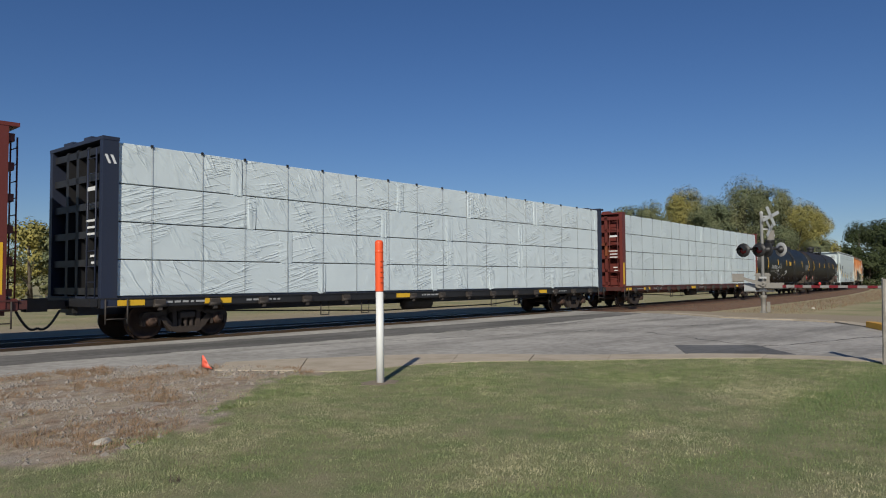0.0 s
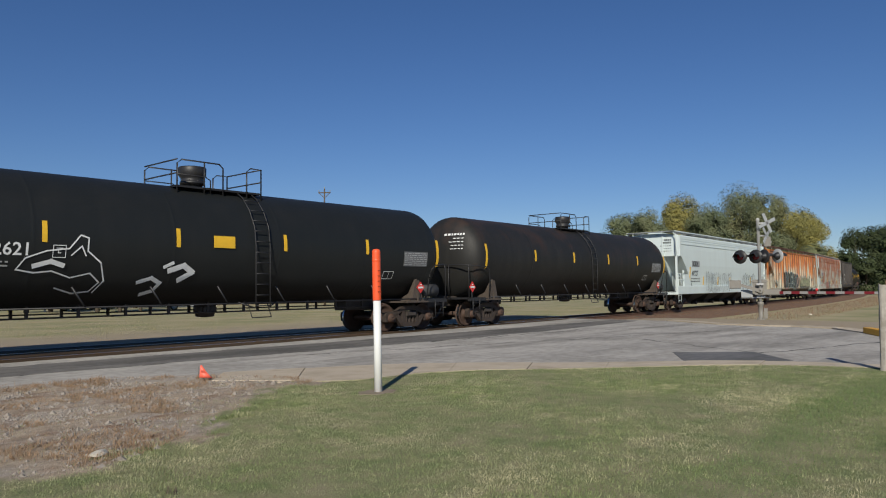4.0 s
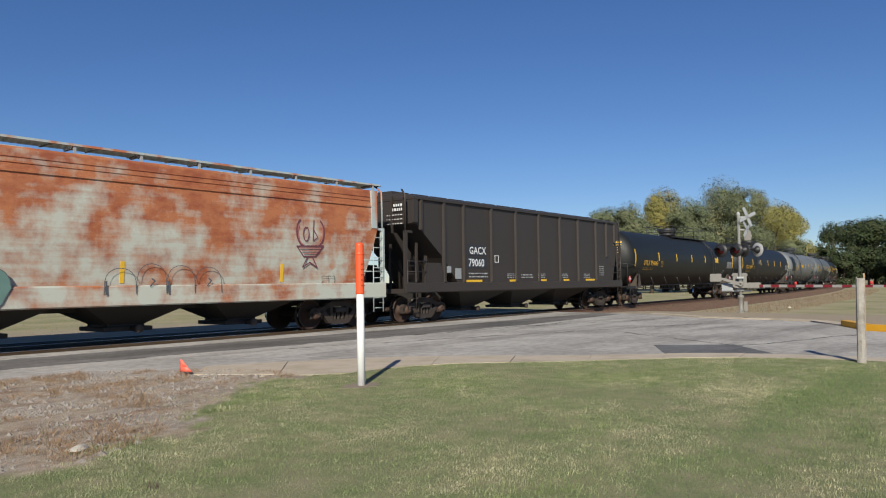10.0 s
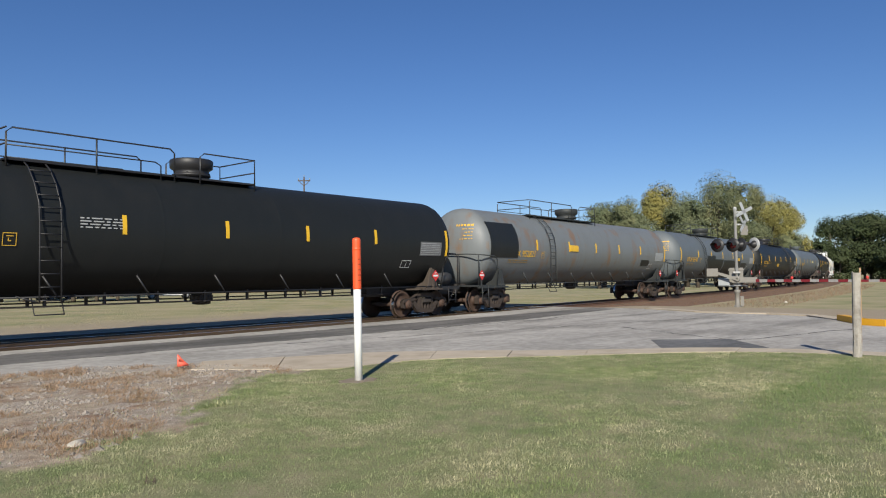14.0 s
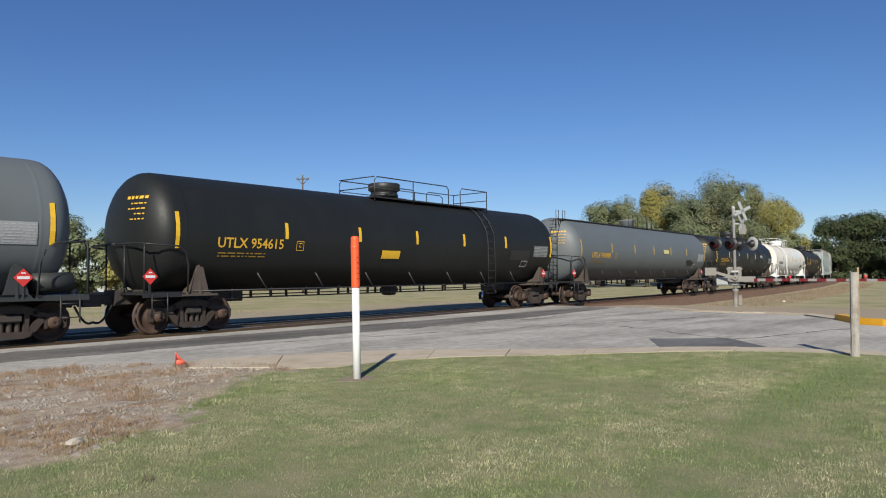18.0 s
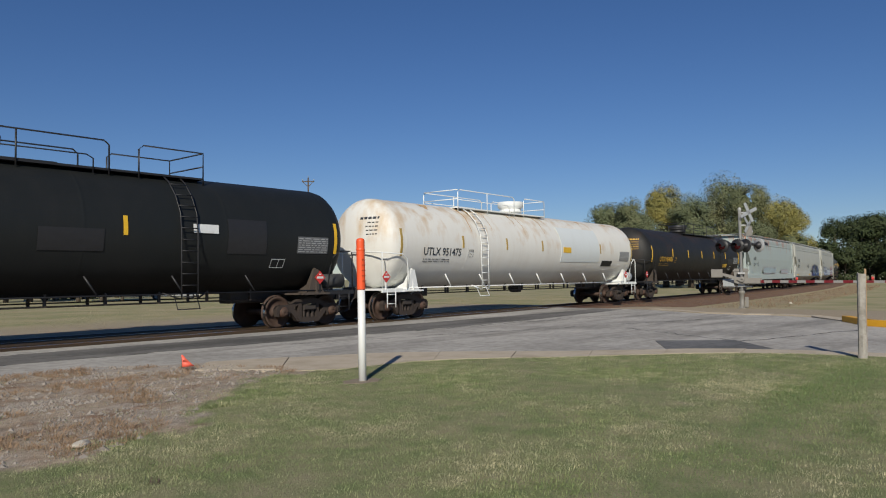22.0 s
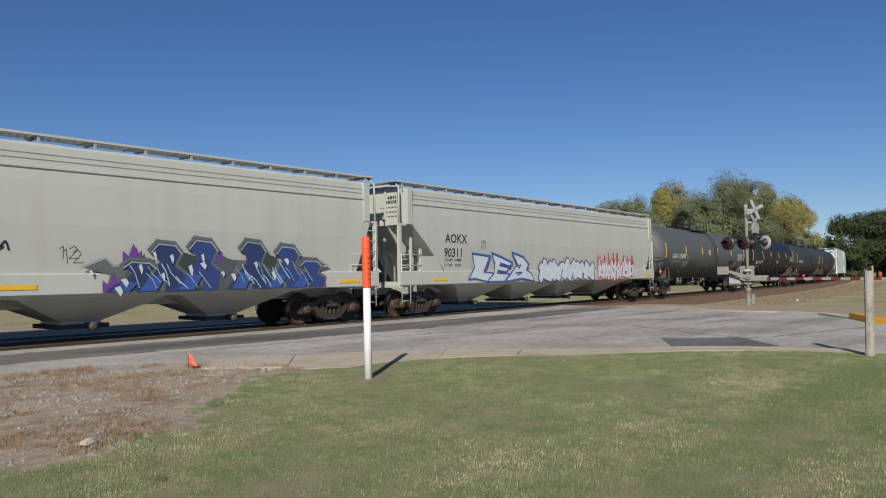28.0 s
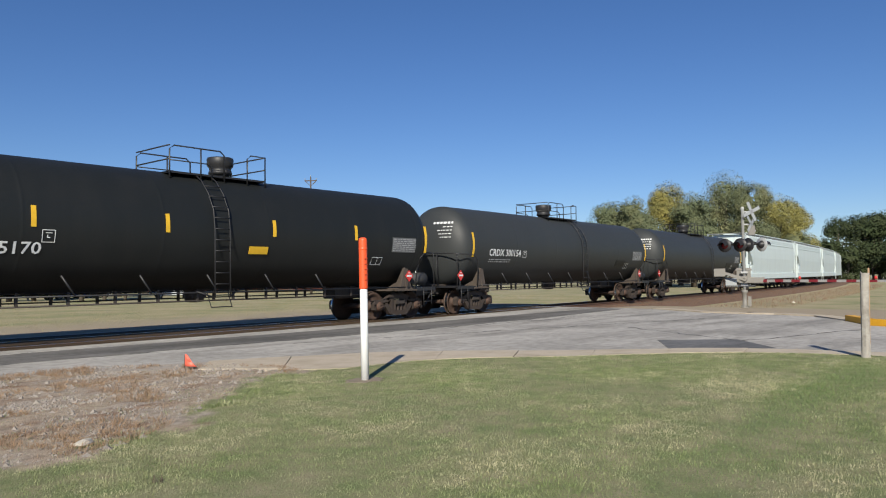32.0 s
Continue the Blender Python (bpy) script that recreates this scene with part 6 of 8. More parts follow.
scrawl(car, -hl + 2.2, -hl + 3.4, 1.45, 1.95, G["pale"], side, 34, 2, 0.05)
panel("data_plate", hl - 3.9, hl - 3.4, 1.75, 2.0, M["btext"], car, side, "small black data plate", 1)
bars(hl - 3.85, 1.78, 0.42, 0.2, 2, M["wtext"], car, lambda z: side(z) - 0.006, 77)

# pale hopper with rust patches
car, tc, surf = hopper_car("pale green hopper car covered in rust patches", ln[7], "hop_patchy", trim="hop_pale", sill_mat="hop_patchy", walk_mat="walk_green", seed=5)
couple((car, tc), *span[7])
hl = ln[7] / 2
write("ICRX", -hl + 2.85, 2.27, 0.40, M["bluetext"], car, surf)
write("570393", -hl + 2.8, 1.93, 0.30, M["btext"], car, surf)
stencil_box(car, -hl + 4.15, 2.14, 0.24, M["btext"], surf)
bars(-hl + 2.75, 1.58, 1.2, 0.3, 2, M["btext"], car, surf, 9)
for x in (2.75, 7.4, 11.0, 15.5):
    panel("reflector_strip", -hl + x, -hl + x + 0.1, 1.45, 1.95, M["yellow"], car, surf, "yellow reflective strip")
on_side = lambda z: min(surf(z), -1.565)
EM = -hl + 16.5
g, h = Geo(), Geo()
em = lambda pts: [(EM + x * 0.78, 1.86 + (z - 1.6) * 0.84) for x, z in pts]
for s_ in (-1, 1):
    horn = [(s_ * (0.30 + 0.34 * math.sin(a * 0.26)), 2.34 + 0.46 * (1 - math.cos(a * 0.26))) for a in range(11)]
    stroke(g, em(horn), 0.045, on_side, -0.012)
    stroke(h, em([(x - s_ * 0.055, z) for x, z in horn[1:9]]), 0.03, on_side, -0.018)
stroke(g, em([(-0.62, 2.30), (0.62, 2.34), (0.28, 1.98), (-0.30, 1.96), (-0.62, 2.30)]), 0.035, on_side, -0.012)
stroke(g, em([(-0.1, 1.96), (-0.34, 1.60), (0, 1.76), (0.34, 1.60), (0.1, 1.96)]), 0.035, on_side, -0.012)
for k in range(3):
    stroke(h, em([(-0.48 + 0.09 * k, 2.24 - 0.09 * k), (0.48 - 0.09 * k, 2.26 - 0.09 * k)]), 0.03, on_side, -0.018)
stroke(g, em([(-0.2 + 0.13 * math.cos(a * 0.6283), 2.72 + 0.24 * math.sin(a * 0.6283)) for a in range(11)]), 0.03, on_side, -0.012)
stroke(g, em([(0.16, 3.2), (0.12, 2.5), (0.34, 2.62), (0.14, 2.9)]), 0.03, on_side, -0.012)
part("emblem", g, G["plum"], car, "faded purple emblem of a horned bowl")
part("emblem_shading", h, G["pink"], car, "faded red shading")
stencil_box(car, EM + 0.45, 1.35, 0.26, M["btext"], on_side, 1.9, True)
for k, (x, w, top, key) in enumerate(((5.3, 0.75, 1.86, "peach"), (6.0, 0.85, 1.95, "pink"), (6.8, 0.5, 2.0, "pink"), (7.15, 0.5, 1.98, "peach"), (7.55, 0.65, 1.95, "pink"), (8.1, 0.6, 1.98, "teal"))):
    rim = [(-hl + x + w * (0.5 + 0.52 * math.cos(a * 0.449) * (1 if math.sin(a * 0.449) > -0.2 else 0.75)), 0.96 + (top - 1.16) * (0.5 + 0.5 * math.sin(a * 0.449))) for a in range(14)]
    g = Geo().add([(px, min(surf(pz), -1.61) - 0.002 - 0.001 * k, pz) for px, pz in rim], [tuple(range(14))])
    part("graffiti_fill", g, G[key], car)
    g = Geo()
    stroke(g, rim + rim[:1], 0.012, lambda z: min(surf(z), -1.61), -0.01)
    part("graffiti_outline", g, G["charcoal"], car)
humps(car, -hl + 10.6, -hl + 13.6, 1.2, 1.9, G["charcoal"], lambda z: min(surf(z), -1.61), 4, 0.016)

# dark ribbed hopper
car, tc, surf = hopper_car("dark brown hopper car with side posts and white lettering", ln[8], "hop_black", trim="hop_black", ribs=(1.3, 2.55, 3.71, 5.49, 7.22, 9.0, 10.8, 12.49, 14.28, 15.4, 16.3), curved=False, board=False, bays=3, walk_mat="black", seed=6, sill=(1.04, 1.38), zr=4.46, zs=4.18)
couple((car, tc), *span[8])
hl = ln[8] / 2
face = lambda z: -1.535
for x0, x1, z0, z1 in ((4.0, 5.15, 2.36, 2.76), (3.95, 5.2, 1.9, 2.3)):
    panel("number_panel", -hl + x0, -hl + x1, z0, z1, M["btext"], car, lambda z: -1.525, "black patch behind the lettering", 1)
write("GACX", -hl + 4.05, 2.42, 0.38, M["wtext"], car, lambda z: -1.532)
write("79060", -hl + 4.0, 1.96, 0.40, M["wtext"], car, lambda z: -1.532)
bars(-hl + 4.0, 1.52, 1.2, 0.24, 2, M["wtext"], car, face, 6)
for i, (x, w) in enumerate(((3.85, 1.0), (6.75, 0.5), (9.1, 0.5), (11.1, 0.5), (13.2, 0.9))):
    panel("reflector_strip", -hl + x, -hl + x + w, 1.38, 1.46, M["yellow"], car, lambda z: -1.535, "yellow reflective strip", 1)
    if i:
        bars(-hl + x - 0.2, 1.5, 0.6, 0.22, 3, M["wtext"], car, face, 60 + i)
bars(-hl + 7.6, 1.5, 0.9, 0.2, 2, M["wtext"], car, face, 70)
bars(-hl + 14.6, 1.6, 0.5, 0.5, 5, M["wtext"], car, face, 71)
panel("data_plate", -hl + 2.72, -hl + 2.95, 1.72, 1.95, M["greypanel"], car, face, "pale data plate", 1)
panel("data_plate", -hl + 3.2, -hl + 3.55, 1.5, 1.88, M["greypanel"], car, face, "pale data plate", 1)
outline = Geo().box(5.72 - hl, 5.98 - hl, -1.53, -1.518, 2.12, 2.14).box(5.72 - hl, 5.98 - hl, -1.53, -1.518, 2.38, 2.40).box(5.72 - hl, 5.74 - hl, -1.53, -1.518, 2.14, 2.38).box(5.96 - hl, 5.98 - hl, -1.53, -1.518, 2.14, 2.38)
part("stencil_frame", outline, M["wtext"], car)

TYPE_A = dict(dome=0.0, rail=(-1.35, 5.1), ladder_x=4.25)
TYPE_B = dict(dome=-0.1, rail=(-5.0, 1.35), ladder_x=-4.4)
couple(tank_car("black tank car with yellow lettering", ln[9], "tank_black", "UTLX 954643", seed=7, **TYPE_A,
                patches=(("label_plate", 4.76, 5.45, -0.08, 0.2, "yellow", "yellow warning label"),)), *span[9])
couple(tank_car("black tank car with yellow lettering and white label", ln[10], "tank_black", "UTLX 954649", seed=8, **TYPE_B,
                patches=()), *span[10])
bars(-3.75, 2.56, 0.95, 0.27, 4, M["wtext"], TRAIN[-1][0], lambda z: -math.sqrt(1.556 ** 2 - (z - 2.58) ** 2), 18)
couple(tank_car("weathered grey tank car with rusty staining and a black patch", ln[11], "tank_rustgrey", "UTLX 952821", seed=9, fit="tank_dark", **TYPE_B,
                patches=(("painted_patch", -9.1, -7.1, -0.45, 0.95, "tank_black", "black painted patch"), ("label_plate", -2.7, -1.9, -0.1, 0.18, "yellow", "yellow label"), ("painted_patch", 5.6, 6.6, -0.6, -0.4, "tank_black", "black painted-out block"))), *span[11])
BLOCKS = ((-9.0, -8.5, -1.1, -0.62), (-3.7, -2.55, -1.3, 0.02), (-2.55, -1.85, -1.3, 0.05), (-1.85, 0.2, -1.3, -0.2), (0.45, 4.95, -1.3, -0.24), (5.12, 6.65, -1.25, -0.4))
blocks = tuple(("painted_patch", x0, x1, z0, z1, "tank_black", "black painted-out block") for x0, x1, z0, z1 in
               BLOCKS)
couple(tank_car("grey tank car with black painted-out blocks", ln[12], "tank_grey", "UTLX 954745", seed=10, fit="tank_dark", patches=blocks + (("label_frame", 3.7, 4.7, -0.3, 0.0, "black", "black frame of the label"), ("label_plate", 3.78, 4.62, -0.26, -0.05, "yellow", "yellow label")), **TYPE_B), *span[12])
couple(tank_car("black tank car with yellow lettering and yellow label", ln[13], "tank_black", "UTLX 954615", seed=11, **TYPE_A,
                patches=(("label_plate", -1.7, -0.85, -0.62, -0.36, "yellow", "yellow label"), ("painted_patch", 5.8, 7.2, -0.6, -0.2, "black", "glossy black patch"))), *span[13])
couple(tank_car("grey tank car with yellow lettering and a roof walkway", ln[14], "tank_grey", "UTLX 950088", seed=12, dome=-0.1, style="walkway", fit="black", strip_mat="old_yellow",
                patches=(("label_plate", 1.5, 2.3, -0.05, 0.17, "pale_label", "pale yellow label"), ("painted_patch", 5.6, 6.5, -0.6, -0.38, "tank_black", "black painted-out block"))), *span[14])
couple(tank_car("black tank car with yellow lettering and glossy patches", ln[15], "tank_black", "UTLX 954714", seed=13, **TYPE_A,
                patches=(("label_plate", 4.4, 5.1, 0.0, 0.22, "wtext", "pale label"), ("painted_patch", -3.9, -2.7, -0.35, 0.1, "black", "glossy black patch"), ("painted_patch", 0.8, 2.2, -0.5, 0.0, "black", "glossy black patch"), ("painted_patch", 5.4, 6.6, -0.5, 0.4, "black", "glossy black patch"))), *span[15])
couple(tank_car("white tank car with rust streaks under its platform", ln[16], "tank_white", "UTLX 951475", "btext", seed=14, fit="white", **TYPE_B, strip_mat="old_yellow", runs=((-6.9, 0.5, 0.25, "rust_run"), (-5.0, 0.12, 0.9, "rust_run"), (-4.55, 0.2, 0.5, "rust_run"), (-3.6, 0.08, 0.8, "rust_run"), (-1.7, 0.1, 0.6, "rust_run"), (-1.2, 0.07, 0.9, "rust_run"), (0.4, 0.1, 0.8, "rust_run"), (0.9, 0.08, 0.45, "rust_run"), (4.6, 0.3, 0.2, "rust_run"), (7.4, 0.4, 0.2, "rust_run")),
                patches=(("painted_patch", 1.6, 5.3, -0.55, 1.0, "pale_patch", "pale blue-grey repainted square"), ("label_plate", 1.75, 2.45, -0.14, 0.1, "yellow", "yellow label"))), *span[16])
couple(tank_car("black tank car with yellow lettering on a dull brown top", ln[17], "tank_brown", "UTLX 954686", seed=15, **TYPE_A,
                patches=(("label_plate", 4.8, 5.7, -0.7, -0.45, "yellow", "yellow label"), ("painted_patch", 5.9, 7.1, -0.5, -0.1, "black", "glossy black patch"))), *span[17])


def throw_up(car, x, z, surface):
    """Three fat white letters in blue outline, cut at slants: L, E and B."""
    shapes = (((0.25, 1.08), (1.35, 0.99), (0.95, 0.39), (1.64, 0.33), (1.2, 0.01), (0.4, 0.15), (0.0, 0.12), (0.36, 0.55)),
              ((1.46, 1.11), (2.1, 0.96), (2.84, 0.76), (2.7, 0.60), (2.02, 0.72), (1.98, 0.62), (2.62, 0.54), (2.42, 0.38), (1.86, 0.44), (1.82, 0.34), (2.66, 0.30), (2.3, 0.02), (1.14, 0.02), (1.58, 0.33), (1.66, 0.71)),
              ((2.83, 1.15), (3.6, 0.99), (4.02, 0.69), (3.86, 0.47), (4.23, 0.31), (4.44, 0.0), (3.5, 0.12), (2.3, 0.01), (2.7, 0.3), (3.22, 0.68)))
    for k, shape in enumerate(shapes):
        pts = [(x + px, z + pz) for px, pz in shape]
        sprayed(car, pts, G["frost"], surface, 0.001 + 0.012 * k)
        g = Geo()
        stroke(g, pts + pts[:1], 0.055, surface, -0.004 - 0.012 * k)
        stroke(g, [(px + 0.03, pz - 0.02) for px, pz in pts[:3]], 0.09, surface, -0.005 - 0.012 * k)
        part("graffiti_outline", g, G["blue"], car)["kind"] = "stuff"
    g = Geo()
    stroke(g, [(x + 3.2, z + 0.62), (x + 3.45, z + 0.66), (x + 3.3, z + 0.52), (x + 3.2, z + 0.62)], 0.05, surface, -0.034)
    stroke(g, [(x + 3.05, z + 0.34), (x + 3.5, z + 0.36), (x + 3.2, z + 0.25)], 0.05, surface, -0.036)
    part("graffiti_detail", g, G["blue"], car)["kind"] = "stuff"


def wild_piece(car, x0, x1, z, surface):
    """A navy and charcoal piece with pointed ends, pale edges, purple flames and light streaks; it spells nothing."""
    rnd, w = random.Random(56), x1 - x0
    X = lambda u: x0 + w * u
    base = [(0.0, 0.58), (0.075, 0.80), (0.10, 0.62), (0.30, 0.72), (0.5, 0.78), (0.7, 0.75), (0.90, 0.70), (0.925, 0.87), (1.0, 0.64), (0.95, 0.56), (0.945, 0.03), (0.6, 0.0), (0.3, 0.0), (0.075, 0.03), (0.09, 0.42)]
    sprayed(car, [(X(u), z + v) for u, v in base], G["slate"], surface, 0.0)
    g = Geo()
    stroke(g, [(X(u), z + v) for u, v in base[:4]], 0.05, surface, -0.003)
    stroke(g, [(X(u), z + v) for u, v in base[6:10]], 0.05, surface, -0.003)
    part("graffiti_outline", g, G["silver"], car)["kind"] = "stuff"
    # flames between the letters
    for u in (0.165, 0.47, 0.635, 0.825, 0.10, 0.955):
        f = 0.68 if 0.11 < u < 0.9 else 0.02
        tips = [(u - 0.035, f), (u - 0.035, f + 0.28), (u - 0.015, f + 0.16), (u + 0.002, f + 0.46), (u + 0.014, f + 0.2), (u + 0.03, f + 0.3), (u + 0.034, f)]
        sprayed(car, [(X(a), z + b) for a, b in tips], G["purple"], surface, 0.006, "graffiti_spikes")
    # dark fills between the letters, then the letters: slanted blocks with a hooked top and a pale edge
    for k, u in enumerate((0.155, 0.31, 0.47, 0.655, 0.79)):
        top = 0.86 + 0.1 * (k % 2)
        fill = [(u, 0.02), (u - 0.02, 0.4), (u + 0.03, top), (u + 0.09, top - 0.12), (u + 0.07, 0.5), (u + 0.11, 0.02)]
        sprayed(car, [(X(a), z + b) for a, b in fill], G["bottle" if k % 2 else "charcoal"], surface, 0.008 + 0.001 * k)
    for k, (u, top) in enumerate(((0.225, 1.17), (0.365, 1.28), (0.575, 1.28), (0.735, 1.18), (0.13, 0.74), (0.85, 0.80))):
        block = [(u, top * 0.84), (u + 0.025, top), (u + 0.085, top * 0.97), (u + 0.11, top * 0.80), (u + 0.085, top * 0.52), (u + 0.125, top * 0.36), (u + 0.11, 0.02), (u + 0.05, 0.0), (u + 0.06, top * 0.3), (u - 0.03, 0.02), (u - 0.055, 0.05), (u + 0.01, top * 0.45), (u + 0.035, top * 0.62)]
        pts = [(X(a), z + b) for a, b in block]
        g = Geo()
        stroke(g, pts[:6], 0.15, surface, -0.014 - 0.002 * k)
        part("graffiti_outline", g, G["slate"], car)["kind"] = "stuff"
        sprayed(car, pts, G["navy" if k % 2 == 0 else "deep"], surface, 0.018 + 0.003 * k)
        g = Geo()
        stroke(g, [(px + 0.02, pz - 0.04) for px, pz in pts[:4]], 0.035, surface, -0.036 - 0.002 * k)
        part("graffiti_outline", g, G["silver"], car)["kind"] = "stuff"
        low = [(u - 0.04, 0.03), (u + 0.0, top * 0.36), (u + 0.05, top * 0.30), (u + 0.02, 0.03)]
        sprayed(car, [(X(a), z + b) for a, b in low], G["blue"], surface, 0.037 + 0.001 * k, "graffiti_detail")
    hi = Geo()
    for k in range(26):
        u, v = rnd.uniform(0.12, 0.90), rnd.uniform(0.35, 0.75)
        stroke(hi, [(X(u), z + v), (X(u + rnd.uniform(0.01, 0.025)), z + v * 0.7), (X(u + rnd.uniform(0.03, 0.05)), z + v * rnd.uniform(0.15, 0.4))], rnd.choice((0.014, 0.02, 0.03)), surface, -0.046)
    part("graffiti_detail", hi, G["sky"], car)["kind"] = "stuff"
    for u, v in ((0.02, 0.5), (0.18, 0.62), (0.12, 0.3), (0.23, 0.92), (0.29, 0.86), (0.41, 0.88), (0.405, 0.68), (0.36, 0.6), (0.49, 0.46), (0.53, 0.4), (0.63, 0.7), (0.71, 0.45), (0.77, 0.8), (0.26, 0.42), (0.1, 0.12)):
        a, b = rnd.uniform(0.008, 0.02), rnd.uniform(0.12, 0.26)
        sprayed(car, [(X(u), z + v), (X(u + a), z + v + b * 0.2), (X(u + a * 1.5), z + v - b * 0.4), (X(u + a * 1.1), z + v - b)], G["frost"], surface, 0.05, "graffiti_detail")
    word = Geo()
    stroke(word, [(x0 - 0.45, z + 0.98), (x0 - 0.38, z + 1.04), (x0 - 0.38, z + 0.76)], 0.022, surface, 0.0)
    stroke(word, [(x0 - 0.25, z + 0.98), (x0 - 0.15, z + 1.04), (x0 - 0.08, z + 0.95), (x0 - 0.26, z + 0.77), (x0 - 0.05, z + 0.78)], 0.022, surface, -0.003)
    part("graffiti", word, G["charcoal"], car)["kind"] = "stuff"


# three light hoppers
car, tc, surf = hopper_car("pale grey hopper car with rust runs and faded graffiti", ln[18], "hop_pale", trim="hop_pale", walk_mat="grey_fit", seed=16)
couple((car, tc), *span[18])
hl = ln[18] / 2
write("NCIX", -hl + 3.0, 2.5, 0.36, M["btext"], car, surf)
write("029", -hl + 3.1, 2.02, 0.36, M["btext"], car, surf)
scrawl(car, -hl + 4.2, -hl + 5.0, 2.0, 2.35, G["black"], surf, 51, 2, 0.03)
bubble(car, -hl + 6.3, -hl + 11.4, 1.42, 2.05, G["faded"], G["blush"], lambda z: min(surf(z), -1.61), 52, 7, G["mist"])
bubble(car, -hl + 13.6, -hl + 17.0, 1.44, 1.75, G["mist"], G["blush"], lambda z: min(surf(z), -1.61), 53, 5, G["faded"])
car, tc, surf = hopper_car("light grey hopper car with blue and purple graffiti", ln[19], "hop_tan", under="hop_tan", trim="hop_tan", walk_mat="grey_fit", seed=17, sill=(1.08, 1.56), stands=18)
couple((car, tc), *span[19])
hl = ln[19] / 2
flat = lambda z: min(surf(z), -1.61)
write("AOKX", -hl + 2.8, 2.55, 0.44, M["btext"], car, surf)
write("90320", -hl + 2.75, 2.0, 0.44, M["btext"], car, surf)
scrawl(car, -hl + 9.7, -hl + 11.0, 2.0, 2.35, G["black"], surf, 55, 4, 0.035)
wild_piece(car, -hl + 12.3, -hl + 19.25, 1.1, flat)
for x in (2.1, 10.6, 19.7):
    panel("reflector_strip", -hl + x, -hl + x + 0.8, 1.22, 1.32, M["yellow"], car, lambda z: -1.605, "yellow reflective strip", 1)
car, tc, surf = hopper_car("light grey hopper car with pale blue and red graffiti", ln[20], "hop_tan", under="hop_tan", trim="hop_tan", walk_mat="grey_fit", seed=18, sill=(1.08, 1.56), stands=18)
couple((car, tc), *span[20])
hl = ln[20] / 2
flat = lambda z: min(surf(z), -1.61)
write("AOKX", -hl + 2.8, 2.55, 0.44, M["btext"], car, surf)
write("90311", -hl + 2.75, 2.05, 0.44, M["btext"], car, surf)
stencil_box(car, -hl + 4.95, 2.4, 0.27, M["btext"], surf)
write("LD LMT  218800", -hl + 2.8, 1.90, 0.125, M["btext"], car, surf, squeeze=1.12)
write("LT  WT    67200", -hl + 2.8, 1.72, 0.125, M["btext"], car, surf, squeeze=1.12)
for x in (2.1, 10.6, 19.6):
    panel("reflector_strip", -hl + x, -hl + x + 0.8, 1.22, 1.32, M["yellow"], car, lambda z: -1.605, "yellow reflective strip", 1)
throw_up(car, -hl + 4.1, 1.12, flat)
bubble(car, -hl + 8.9, -hl + 13.8, 1.12, 2.1, G["frost"], G["navy"], flat, 62, 5, G["white"], None, 0.30)
bubble(car, -hl + 14.2, -hl + 18.2, 1.12, 2.2, G["frost"], G["red"], flat, 63, 6, G["white"], G["red"], 0.24)

couple(tank_car("slate grey tank car with white lettering and sprayed scrawl", ln[21], "tank_mid", "GATX 225898", "wtext", seed=19, head_patch=True, radius=1.55, zc=2.62, dome=0.1, rail=(-1.1, 1.7), ladder_x=1.1,
                patches=(("label_plate", -0.3, 0.15, -0.15, 0.2, "pink_label", "faded red and white label"),)), *span[21])
slate_side = lambda z: -math.sqrt(1.568 ** 2 - (z - 2.62) ** 2)
tag(TRAIN[-1][0], -4.9, -3.95, 1.7, 2.08, G["olive"], slate_side, 71, 5, 0.035)
tag(TRAIN[-1][0], -3.8, -2.35, 1.74, 2.06, G["black"], slate_side, 73, 7, 0.03)
couple(tank_car("black tank car with white numbers", ln[22], "tank_black", "SHPX 215170", "wtext", seed=20, text_size=0.35, text_dz=-0.28, number_squeeze=1.2, radius=1.55, zc=2.66, dome=1.0, rail=(-1.0, 1.9), ladder_x=0.0,
                patches=(("label_plate", 0.9, 1.5, -0.6, -0.4, "yellow", "yellow label"),)), *span[22])
couple(tank_car("charcoal tank car with white lettering", ln[23], "tank_dark", "CRDX 300154", "wtext", seed=21, radius=1.5, dome=-0.1, rail=(-1.1, 1.5), ladder_x=0.9, mid_strips=False), *span[23])
couple(tank_car("plain grey-black tank car without lettering", ln[24], "tank_dark", "", "wtext", seed=22, radius=1.5, dome=-0.1, rail=(-1.1, 1.5), ladder_x=0.9, mid_strips=False), *span[24])
for k in range(4):
    car, tc, surf = hopper_car("pale blue covered hopper car near the end of the train", ln[25 + k], "hop_white", walk_mat="grey_fit", seed=30 + k)
    couple((car, tc), *span[25 + k])

# ---- lawn, gravel and weeds ----
LUSH = [(4.0, 2.14), (4.55, 2.14), (7.35, 2.57), (10.82, 2.79), (12.7, 2.41), (9.89, 1.89), (8.52, 2.1), (6.18, 1.9), (4.55, 1.71), (4.0, 1.6)]


def inside_many(poly, x, y):
    c = np.zeros(len(x), bool)
    j = len(poly) - 1
    for i in range(len(poly)):
        (xi, yi), (xj, yj) = poly[i], poly[j]
        hit = ((yi > y) != (yj > y)) & (x < (xj - xi) * (y - yi) / ((yj - yi) if yj != yi else 1e-9) + xi)
        c ^= hit
        j = i
    return c


